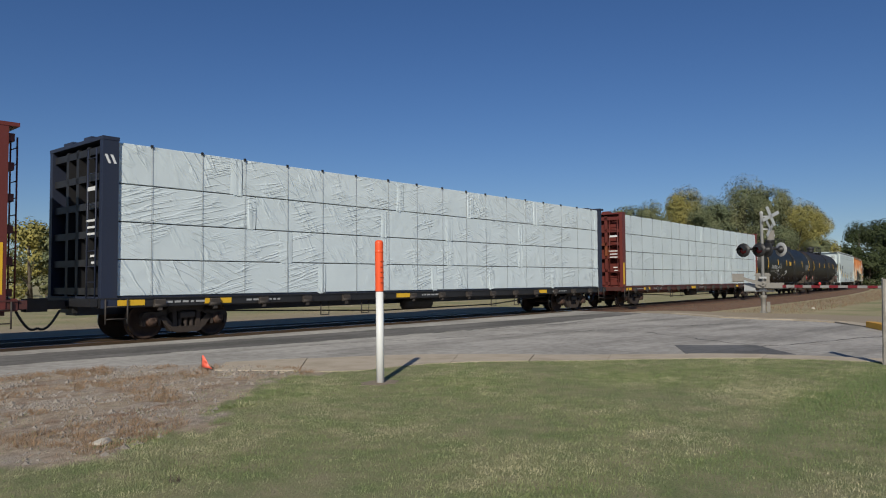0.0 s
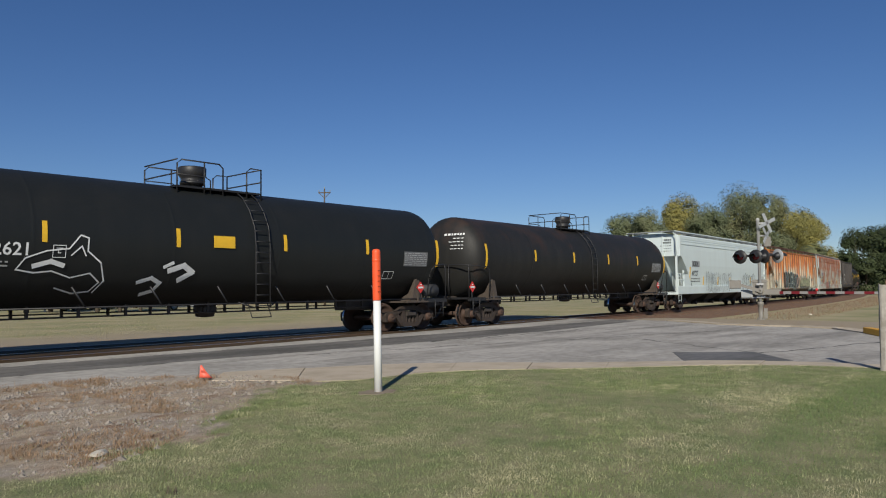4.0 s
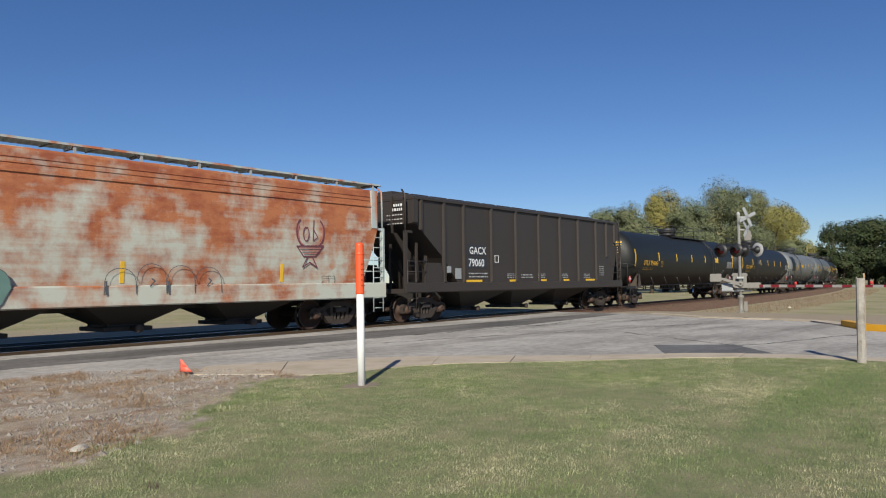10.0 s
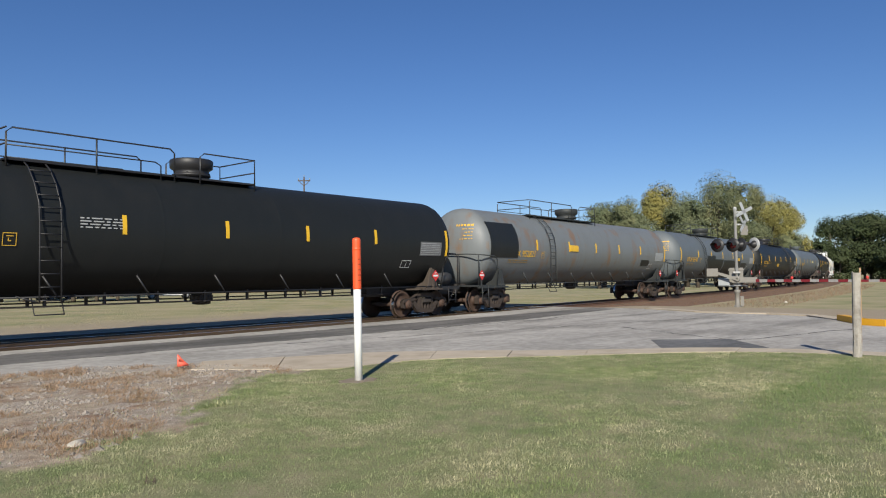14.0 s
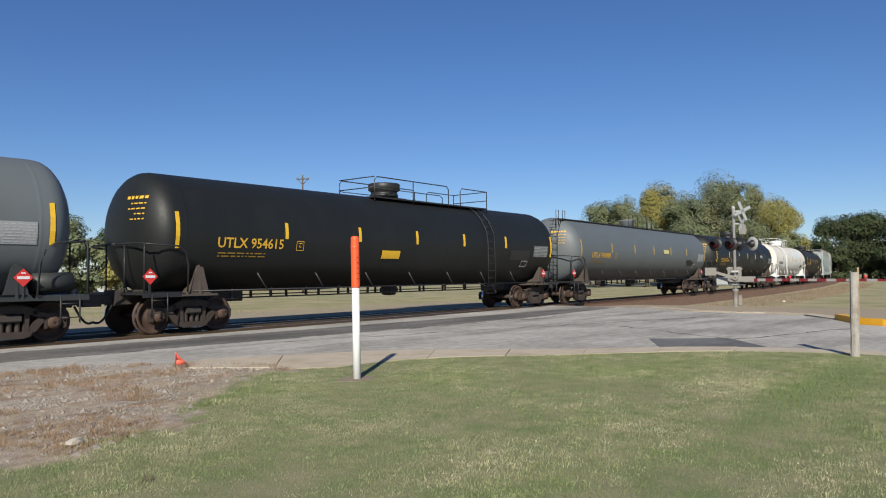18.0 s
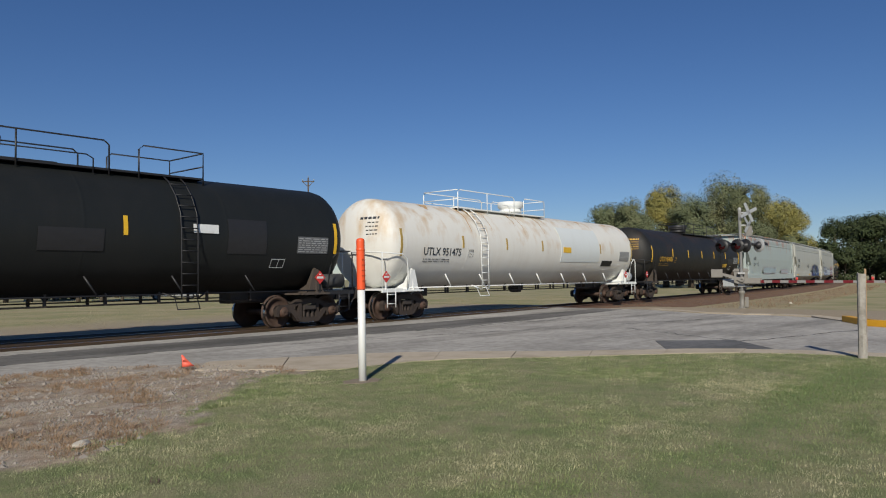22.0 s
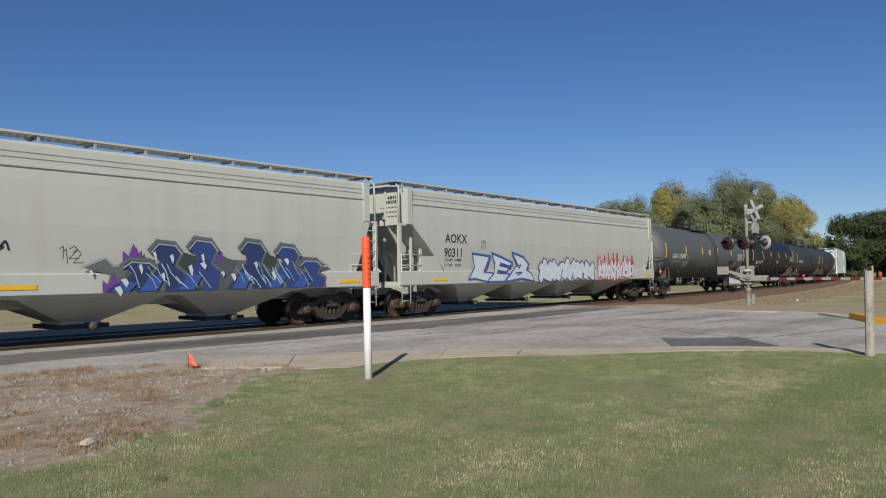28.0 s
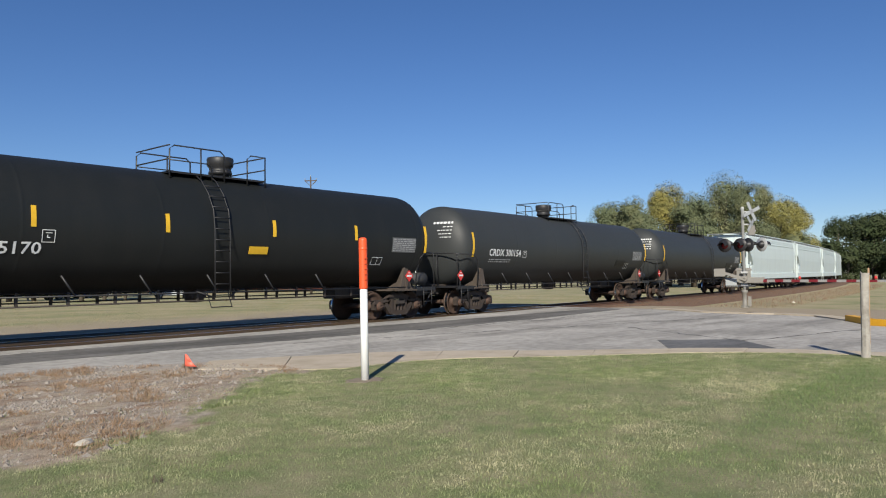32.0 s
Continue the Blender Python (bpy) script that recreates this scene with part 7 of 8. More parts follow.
def blade_material():
    m, nt, b = shader("grass_blade", 0.7, 0, 0.25)
    geo = nt.nodes.new("ShaderNodeNewGeometry")
    lush = nt.nodes.new("ShaderNodeAttribute")
    lush.attribute_name = "lush"
    bare = nt.nodes.new("ShaderNodeAttribute")
    bare.attribute_name = "dry"
    big = noise_tex(nt, 0.7, 5, coords="World")
    patch = noise_tex(nt, 3.2, 4, coords="World")
    green = mixc(nt, geo.outputs["Random Per Island"], (0.160, 0.208, 0.088), (0.275, 0.315, 0.145))
    straw = mixc(nt, geo.outputs["Random Per Island"], (0.33, 0.31, 0.20), (0.47, 0.44, 0.30))

    def add(p, q, k=1.0):
        n = nt.nodes.new("ShaderNodeMath")
        n.operation = "MULTIPLY_ADD"
        n.inputs[1].default_value = k
        nt.links.new(q, n.inputs[0])
        nt.links.new(p, n.inputs[2])
        return n.outputs[0]
    fac = add(add(add(big, patch, 0.8), geo.outputs["Random Per Island"], 0.20), bare.outputs["Fac"], 0.42)
    scaled = nt.nodes.new("ShaderNodeMapRange")
    for key, val in (("From Min", 0.90), ("From Max", 1.32)):
        scaled.inputs[key].default_value = val
    nt.links.new(fac, scaled.inputs["Value"])
    c = mixc(nt, scaled.outputs["Result"], green, straw)
    clump = ramp(nt, noise_tex(nt, 7.0, 4, coords="World"), [(0.36, (0.68, 0.74, 0.64)), (0.62, (1.18, 1.16, 1.12))])
    c = mixc(nt, 1.0, c, clump, "MULTIPLY")
    c = mixc(nt, 1.0, c, ramp(nt, noise_tex(nt, 1.6, 5, coords="World", rough=0.65), [(0.36, (0.74, 0.80, 0.72)), (0.62, (1.12, 1.10, 1.10))]), "MULTIPLY")
    c = mixc(nt, lush.outputs["Fac"], c, mixc(nt, geo.outputs["Random Per Island"], (0.085, 0.145, 0.05), (0.19, 0.26, 0.095)))
    nt.links.new(c, b.inputs["Base Color"])
    return m


M["blade"] = blade_material()
M["weed"] = plain("russet_weed", (0.30, 0.20, 0.12), 0.85, 0, 0.5, 3)
M["straw"] = speckled("straw", (0.22, 0.19, 0.10), (0.40, 0.34, 0.20), 3.0, 0.9, (0.17, 0.19, 0.075), 0.4)
M["verge"] = speckled("brown_verge", (0.17, 0.11, 0.072), (0.31, 0.205, 0.14), 3.0, 0.9, (0.165, 0.14, 0.08), 0.25)
M["pebble"] = speckled("pebbles", (0.15, 0.13, 0.11), (0.42, 0.375, 0.325), 14, 0.9)


def blades(name, n, area, keep, length, width, material, label, seed, lush=False, lean=0.8):
    """Many single blades in one mesh."""
    r = np.random.RandomState(seed)
    x, y = r.uniform(area[0], area[1], n), r.uniform(area[2], area[3], n)
    ok = keep(x, y, r)
    x, y = x[ok], y[ok]
    n = len(x)
    h = r.uniform(*length, n)
    a, tilt = r.uniform(0, 2 * np.pi, n), r.uniform(0.1, lean, n)
    w = r.uniform(*width, n)
    z = np.full(n, 0.012) if area[2] < 1 or area[3] < 13 else np.array([ground_z(a, b) - 0.01 for a, b in zip(x, y)])
    dx, dy = np.cos(a), np.sin(a)
    px, py = -dy * w / 2, dx * w / 2
    co = np.empty((n, 4, 3))
    sx, sy, cz = np.sin(tilt) * h * dx, np.sin(tilt) * h * dy, np.cos(tilt) * h
    co[:, 0] = np.stack([x - px, y - py, z], 1)
    co[:, 1] = np.stack([x + px, y + py, z], 1)
    co[:, 2] = np.stack([x + px * 0.7 + sx * 0.5, y + py * 0.7 + sy * 0.5, z + cz * 0.62], 1)
    co[:, 3] = np.stack([x + sx, y + sy, z + cz], 1)
    me = bpy.data.meshes.new(name)
    me.vertices.add(n * 4)
    me.vertices.foreach_set("co", co.ravel())
    tri = np.array([[0, 1, 2], [0, 2, 3]])
    idx = (np.arange(n)[:, None, None] * 4 + tri[None]).ravel()
    me.loops.add(n * 6)
    me.loops.foreach_set("vertex_index", idx)
    me.polygons.add(n * 2)
    me.polygons.foreach_set("loop_start", np.arange(n * 2) * 3)
    me.update(calc_edges=True)
    if lush:
        jx, jy = x + r.uniform(-0.25, 0.25, n), y + r.uniform(-0.2, 0.2, n)
        at = me.attributes.new("lush", "FLOAT", "POINT")
        at.data.foreach_set("value", np.repeat(inside_many(LUSH, jx, jy) * 0.75, 4))
        spots = sum(np.exp(-((x - a) / sx_) ** 2 - ((y - b) / sy_) ** 2) for a, b, sx_, sy_ in ((6.1, 2.85, 0.7, 0.35), (5.0, 1.35, 0.8, 0.3), (4.4, 4.8, 0.35, 0.3), (4.15, 3.3, 0.6, 0.35), (8.6, 3.2, 1.2, 0.4), (3.3, 5.6, 0.7, 0.5)))
        at = me.attributes.new("dry", "FLOAT", "POINT")
        at.data.foreach_set("value", np.repeat(np.minimum(spots, 1.0), 4))
    me.materials.append(material)
    return tagged(new(name, me), label, "grass", kind="stuff")


def on_lawn(x, y, r):
    w = np.zeros(len(x))
    edge = np.where((x < 7.5) & (y > 5) & (y < 12))[0]
    w[edge] = [ragged(a, b) for a, b in zip(x[edge], y[edge])]
    g = inside_many(GRAVEL, x + w + r.normal(0, 0.13, len(x)), y - w + r.normal(0, 0.13, len(x)))
    near = np.hypot(x, y)
    view = (np.arctan2(y, x) > radians(2)) & (np.arctan2(y, x) < radians(82)) & (near > 3.2)
    view &= np.hypot((x - 6.47) / 0.3, (y - 7.23) / 0.22) > 0.85 + 0.3 * r.uniform(0, 1, len(x))
    return inside_many(LAWN, x, y) & view & (~g | (r.uniform(0, 1, len(x)) < 0.05))


def on_gravel(x, y, r):
    u, v = 0.829 * x + 0.559 * y, -0.559 * x + 0.829 * y
    band = np.array([noise.noise(Vector((a * 0.75, b * 1.15, 2))) for a, b in zip(u, v)])
    clump = np.array([noise.noise(Vector((a * 5.0, b * 5.0, 6))) for a, b in zip(x, y)])
    return inside_many(GRAVEL, x, y) & (np.hypot(x, y) > 4) & (((band > 0.02) & (clump > -0.08)) | (r.uniform(0, 1, len(x)) < 0.03))


blades("lawn_grass", 1150000, (0.5, 14, -0.5, 12), on_lawn, (0.010, 0.034), (0.0028, 0.0062), M["blade"], "short mown grass, green mixed with dry straw", 5, True, 1.32)
blades("gravel_weeds", 120000, (0, 7, 5.6, 12.2), on_gravel, (0.02, 0.085), (0.003, 0.007), M["weed"], "russet dead weeds in the gravel", 6, False, 1.4)


def build_pebbles():
    r = random.Random(8)
    g = Geo()
    k = 0
    while k < 11000:
        x, y = r.uniform(1.0, 7, ), r.uniform(5.8, 12)
        if not inside(GRAVEL, x, y) or (y < 8.3 and r.random() < 0.75) or (noise.noise(Vector((x * 0.9, y * 0.9, 5))) < -0.05 and r.random() < 0.8):
            k += 0 if r.random() < 0.9 else 1
            continue
        s = r.uniform(0.008, 0.024) * (r.uniform(1.4, 2.6) if r.random() < 0.12 else 1)
        p = [(s, 0, 0), (0, s, 0), (-s, 0, 0), (0, -s, 0), (r.uniform(-.3, .3) * s, r.uniform(-.3, .3) * s, s * r.uniform(0.5, 0.9))]
        c, n = math.cos(k), math.sin(k)
        g.add([(x + a * c - b * n, y + a * n + b * c, 0.016 + d) for a, b, d in p], [(0, 1, 4), (1, 2, 4), (2, 3, 4), (3, 0, 4)])
        k += 1
    thing("gravel", "loose grey and brown gravel on bare dirt", "gravel", kind="stuff", geo=g, material=M["pebble"])


build_pebbles()


def on_verge(x, y, r):
    g = np.hypot(x - S0, y - D - RAD) - RAD
    return (g > 3.5) & (g < 7.5) & (x > 40 + r.normal(0, 0.7, len(x))) & (r.uniform(0, 1, len(x)) < 1.6 - x / 120)


def on_field(x, y, r):
    return (y > 21 + 0.02 * x) & (r.uniform(0, 1, len(x)) < np.clip((y - 23.5) / 4.0, 0.06, 0.9))


blades("verge_grass", 60000, (34, 120, 3, 30), on_verge, (0.05, 0.22), (0.010, 0.026), M["verge"], "tall dry brown grass beside the ballast", 11, False, 0.5)
blades("field_grass", 90000, (8, 60, 21, 45), on_field, (0.015, 0.05), (0.010, 0.025), M["straw"], "dry straw-coloured field grass", 12, False, 0.9)


def lump(name, x, y, z, sx, sy, sz, material, label, category, seed):
    bm = bmesh.new()
    bmesh.ops.create_icosphere(bm, subdivisions=3, radius=1)
    for v in bm.verts:
        k = 1 + 0.28 * noise.noise(v.co * 1.3 + Vector((seed, 0, 0))) + 0.08 * noise.noise(v.co * 4 + Vector((0, seed, 0)))
        v.co = Vector((v.co.x * sx * k, v.co.y * sy * k, max(-0.2 * sz, v.co.z * sz * k)))
    me = bpy.data.meshes.new(name)
    bm.to_mesh(me)
    bm.free()
    me.materials.append(material)
    ob = new(name, me)
    ob.matrix_basis = pose(x, y, z, 0, 0, seed * 40)
    return tagged(ob, label, category)


M["stone"] = speckled("pale_stone", (0.44, 0.40, 0.33), (0.62, 0.57, 0.48), 30)
lump("stone", 2.52, 6.28, 0.035, 0.11, 0.055, 0.03, M["stone"], "pale rounded stone lying in the dry grass", "stone", 1)
lump("stone", 1.75, 8.2, 0.03, 0.05, 0.04, 0.03, M["pebble"], "small grey stone in the gravel", "stone", 3)
blades("twig_tuft", 34, (2.32, 2.42, 4.67, 4.77), lambda a, b, r: np.hypot(a - 2.37, b - 4.72) < 0.05, (0.02, 0.07), (0.005, 0.010), M["tie"], "dark dead twig tuft in the lawn", 5)
blades("weed_tuft", 160, (4.1, 4.45, 6.95, 7.1), lambda a, b, r: a > 0, (0.03, 0.08), (0.008, 0.016), M["blade"], "dark green weed tuft at the lawn's edge", 8)

# ---- marker post, flag, old post ----
M["orange"] = plain("orange_sleeve", (0.90, 0.11, 0.03), 0.45, 0, 0.15, 8)
M["post_white"] = plain("white_pvc", (0.78, 0.79, 0.77), 0.35, 0, 0.06, 5)
M["bare"] = speckled("bare_soil", (0.16, 0.13, 0.10), (0.34, 0.28, 0.21), 40)
M["flag"] = plain("fluorescent_flag", (0.95, 0.16, 0.10), 0.5, 0, 0.1, 9)
M["old_wood"] = speckled("weathered_wood", (0.24, 0.22, 0.19), (0.50, 0.47, 0.42), 22, 0.9, (0.2, 0.18, 0.15), 6)


def build_marker():
    m = thing("marker_post", "tall white marker post with an orange top sleeve", "post", m=pose(6.49, 7.23, 0.0, 0, -0.6, 0))
    part("shaft", Geo().lathe([(-0.1, 0.052), (1.24, 0.050)], 0, 0, 24, "z"), M["post_white"], m)
    part("sleeve", Geo().lathe([(1.23, 0.056), (1.24, 0.056), (1.74, 0.056), (1.75, 0.056), (1.754, 0.059), (1.766, 0.059), (1.77, 0.056), (1.78, 0.056), (1.87, 0.056), (1.885, 0.055), (1.905, 0.045), (1.912, 0.02)], 0, 0, 24, "z"), M["orange"], m, "bright orange plastic sleeve")
    print_mat = plain("dark_orange_print", (0.42, 0.055, 0.02))
    for k in range(5):
        part("printed_line", Geo().box(-0.03, 0.03, -0.0615, -0.0555, 1.34 + k * 0.07, 1.35 + k * 0.07), print_mat, m)
    sheet("bare_soil", [(6.47 + 0.27 * math.cos(a * 0.2618) * (1 + 0.22 * math.sin(a * 1.7)), 7.23 + 0.2 * math.sin(a * 0.2618) * (1 + 0.2 * math.cos(a * 2.3))) for a in range(24)], -0.05, 0.028, M["bare"], "bare tan soil round the marker post", "soil")


build_marker()
FLAG = thing("survey_flag", "small orange survey flag on a wire", "flag", m=pose(5.6, 10.3, 0.0))
part("wire", Geo().tube([(0, 0, -0.05), (0, 0, 0.24)], 0.004, 5), M["steel"], FLAG)
FLAG_CLOTH = part("flag_cloth", Geo().loft([[(0, -0.002, 0.262), (0, 0.002, 0.262), (0.02, 0.004, 0.262), (0.02, 0.0, 0.262)], [(0, -0.002, 0.20), (0, 0.002, 0.20), (0.075, 0.016, 0.19), (0.075, 0.012, 0.19)],
                                            [(0, -0.002, 0.13), (0, 0.002, 0.13), (0.14, 0.0, 0.12), (0.14, -0.004, 0.12)], [(0, -0.002, 0.075), (0, 0.002, 0.075), (0.19, 0.016, 0.075), (0.19, 0.012, 0.075)]], True), M["flag"], FLAG)


def build_old_post():
    p = thing("wooden_post", "weathered grey wooden post with a split top", "post", m=pose(12.93, 2.72, 0.0, 1, 0, 20))
    rings = []
    for k in range(34):
        z = -0.1 + 1.45 * k / 33
        ring = []
        for i in range(14):
            a = 2 * math.pi * i / 14
            rr = 0.062 * (1 + 0.22 * noise.noise(Vector((math.cos(a) * 2, math.sin(a) * 2, z * 1.6))) + 0.12 * noise.noise(Vector((math.cos(a) * 6, math.sin(a) * 6, z * 5))))
            top = 0.06 * noise.noise(Vector((math.cos(a) * 3, math.sin(a) * 3, 7))) if k == 33 else 0
            ring.append((rr * math.cos(a), rr * math.sin(a), z + top))
        rings.append(ring)
    part("shaft", Geo().loft(rings), M["old_wood"], p)
    part("stake", Geo().box(0.035, 0.06, -0.075, -0.05, 0.2, 1.43), plain("raw_stake", (0.4, 0.26, 0.15), 0.8), p, "thin tan stake nailed to it")


build_old_post()
lid = thing("manhole_cover", "dark iron manhole cover at the lawn's edge", "manhole cover", m=pose(12.08, 5.9, 0.0))
part("rim", Geo().lathe([(-0.05, 0.32), (0.020, 0.32), (0.023, 0.31), (0.023, 0.28), (0.02, 0.275)], 0, 0, 28, "z"), M["bare"], lid)
part("plate", Geo().lathe([(-0.04, 0.27), (0.018, 0.27), (0.020, 0.05)], 0, 0, 28, "z"), M["rust_cast"], lid)

# ---- crossing signal with its gate ----
M["silver"] = plain("aluminium_paint", (0.45, 0.455, 0.45), 0.5, 0.2, 0.25)
M["machine"] = plain("beige_grey_steel", (0.22, 0.208, 0.185), 0.55, 0.0, 0.25, 5)
M["lens"] = plain("dark_red_lens", (0.16, 0.012, 0.016), 0.15)
M["gate_red"] = plain("gate_red", (0.26, 0.024, 0.034), 0.55, 0, 0.25, 3)
M["gate_white"] = plain("gate_white", (0.42, 0.41, 0.39), 0.5, 0, 0.25, 3)


def build_signal():
    s = thing("crossing_signal", "railway crossing signal mast with lowered gate and lamps", "crossing signal", m=pose(31.81, 11.19, -0.1))
    turn = math.atan2(-0.943, 0.332)
    ex, ey = math.cos(turn), math.sin(turn)          # along the lamp arm
    deg = math.degrees(turn)
    part("mast", Geo().lathe([(0.05, 0.065), (4.2, 0.06), (4.22, 0.075), (4.31, 0.07), (4.35, 0.02)], 0, 0, 16, "z"), M["silver"], s)
    g = Geo().lathe([(-0.1, 0.17), (0.04, 0.17), (0.06, 0.1), (0.62, 0.095), (0.66, 0.13), (0.76, 0.13), (0.78, 0.07)], 0, 0, 14, "z")
    for k in range(4):
        a = 0.8 + k * 1.571
        g.cyl((0.14 * math.cos(a), 0.14 * math.sin(a), 0.0), (0.14 * math.cos(a), 0.14 * math.sin(a), 0.12), 0.02, 6)
    part("base", g, M["machine"], s, "grey cast base")
    part("junction_box", Geo().box(0.12, 0.26, -0.08, 0.08, 0.05, 0.5, 0.02), M["machine"], s, at=pose(0, 0, 0, 0, 0, deg))
    frame_m = pose(0, 0, 0, 0, 0, deg)
    # two crossbucks seen from behind at a slant, and the plate below them
    for z, yaw, reach in ((4.12, 38, 0.36), (3.58, 62, 0.34)):
        for a in (-45, 45):
            part("crossbuck_arm", Geo().box(-0.44, 0.44, -0.012, 0.012, -0.07, 0.07, 0.004), M["grey_fit"], s, "grey back of a crossbuck blade", pose(reach * ex, reach * ey, z, 0, a + (20 if z > 4 else 0), deg + yaw))
        part("crossbuck_bracket", Geo().box(0.0, reach, -0.025, 0.025, z - 0.03, z + 0.03), M["silver"], s, at=frame_m)
    part("track_plate", Geo().box(-0.16, 0.16, -0.012, 0.012, -0.2, 0.2), M["machine"], s, at=pose(0.34 * ex, 0.34 * ey, 3.32, 0, 0, deg + 30))
    part("lamp_arm", Geo().tube([(-0.75 * ex, -0.75 * ey, 2.74), (0.8 * ex, 0.8 * ey, 2.74)], 0.045, 8), M["black"], s, "dark lamp crossarm")
    for u, face in ((-0.74, 1), (-0.12, 1), (0.2, -1), (0.72, -1)):
        x, y = u * ex, u * ey
        lamp = part("lamp", Geo().lathe([(-0.03, 0.05), (-0.03, 0.29), (0.0, 0.30), (0.012, 0.29), (0.012, 0.05)], 0, 0, 24, "y"), M["black"] if u < 0.5 else M["silver"], s, "round black lamp background", pose(x, y, 2.70, 0, 0, deg + (-25 if face > 0 else 135)))
        part("lens", Geo().lathe([(-0.075, 0.02), (-0.065, 0.1), (-0.032, 0.15)], 0, 0, 20, "y"), M["lens"], lamp)
        hood = []
        for k in range(9):
            a = math.pi * (0.02 + 0.96 * k / 8)
            hood.append([(0.185 * math.cos(a), -0.03, 0.185 * math.sin(a)), (0.175 * math.cos(a), -0.03, 0.175 * math.sin(a)), (0.165 * math.cos(a), -0.36, 0.165 * math.sin(a) - 0.04), (0.175 * math.cos(a), -0.36, 0.175 * math.sin(a) - 0.04)])
        part("hood", Geo().loft(hood), M["black"], lamp)
        part("housing", Geo().lathe([(0.013, 0.17), (0.03, 0.16), (0.12, 0.10), (0.17, 0.05)], 0, 0, 18, "y"), M["black"], lamp)
    # gate machine with its cover, arm hub and counterweights
    part("gate_machine", Geo().box(-0.30, 0.26, 0.08, 0.42, 1.02, 1.72, 0.04).box(-0.34, 0.30, 0.06, 0.44, 1.60, 1.66).box(-0.2, 0.12, 0.42, 0.46, 1.12, 1.5), M["machine"], s, "beige grey gate machine box", frame_m)
    part("machine_bracket", Geo().box(-0.14, 0.14, -0.12, 0.12, 0.95, 1.05).box(-0.14, 0.14, -0.12, 0.12, 1.48, 1.56).box(-0.42, 0.42, -0.02, 0.1, 0.92, 0.98), M["silver"], s, at=frame_m)
    g = Geo().box(-0.2, 0.8, -0.30, -0.26, 1.08, 1.30).box(-0.2, 0.8, 0.46, 0.50, 1.08, 1.30).box(0.3, 0.95, -0.26, 0.46, 1.05, 1.12)
    g.lathe([(-0.36, 0.04), (-0.35, 0.13), (-0.28, 0.13)], 0.0, 1.25, 14, "y")
    part("pivot_frame", g, M["machine"], s, "beige steel arm support", frame_m)
    for dy in (-0.34, 0.5):
        part("counterweight_arm", Geo().prism([(-1.0, 1.52), (-1.0, 1.62), (0.05, 1.3), (0.05, 1.14)], "y", dy - 0.02, dy + 0.02), M["machine"], s, at=frame_m)
        part("counterweight", Geo().box(-1.2, -0.76, dy - 0.08, dy + 0.05, 1.34, 1.70, 0.03), M["machine"], s, "pale steel counterweight plates", frame_m)
    part("gearbox", Geo().box(-0.75, -0.3, -0.1, 0.1, 0.92, 1.28, 0.05), M["grey_fit"], s, at=frame_m)
    # striped arm
    d = Vector((-0.41, -0.908)).normalized()
    start = Vector((0.45 * ex, 0.45 * ey))
    ang = math.degrees(math.atan2(d.y, d.x))
    for k in range(24):
        a0, a1 = 0.2 + k * 0.405, 0.2 + (k + 1) * 0.405
        part("gate_arm_stripe", Geo().box(a0, a1, -0.02, 0.02, 1.10, 1.215 - 0.002 * k), M["gate_red" if k % 2 == 0 else "gate_white"], s, "red stripe" if k % 2 == 0 else "white stripe", pose(start.x, start.y, 0, 0, 0, ang))
    for k in range(3):
        part("arm_lamp", Geo().lathe([(1.21, 0.05), (1.30, 0.05), (1.33, 0.02)], 2.2 + k * 3.2, 0, 10, "z"), M["red"], s, "small red arm lamp", pose(start.x, start.y, 0, 0, 0, ang))


build_signal()
lump("white_marker_stone", 44.55, 12.94, -0.33, 0.09, 0.08, 0.07, M["stone"], "white stone in the verge grass", "stone", 6)

# ---- trees ----


def leaf_material(name, a, b_, dry):
    m, nt, b = shader(name, 0.75, 0, 0.2)
    geo = nt.nodes.new("ShaderNodeNewGeometry")
    big = noise_tex(nt, 0.35, 3, shift=50)
    c = mixc(nt, geo.outputs["Random Per Island"], a, b_)
    c = mixc(nt, ramp(nt, big, [(0.42, (0, 0, 0)), (0.68, (0.8,) * 3)]), c, dry)
    nt.links.new(c, b.inputs["Base Color"])
    return m


M["leaf_olive"] = leaf_material("olive_leaves", (0.11, 0.135, 0.07), (0.155, 0.18, 0.098), (0.175, 0.182, 0.092))
M["leaf_yellow"] = leaf_material("yellow_leaves", (0.18, 0.175, 0.06), (0.26, 0.24, 0.08), (0.34, 0.29, 0.08))
M["leaf_mixed"] = leaf_material("turning_leaves", (0.112, 0.137, 0.072), (0.16, 0.183, 0.10), (0.20, 0.195, 0.095))
M["leaf_dark"] = leaf_material("dark_leaves", (0.035, 0.05, 0.02), (0.055, 0.075, 0.03), (0.05, 0.06, 0.027))
M["bark"] = speckled("bark", (0.06, 0.05, 0.04), (0.16, 0.13, 0.10), 12)


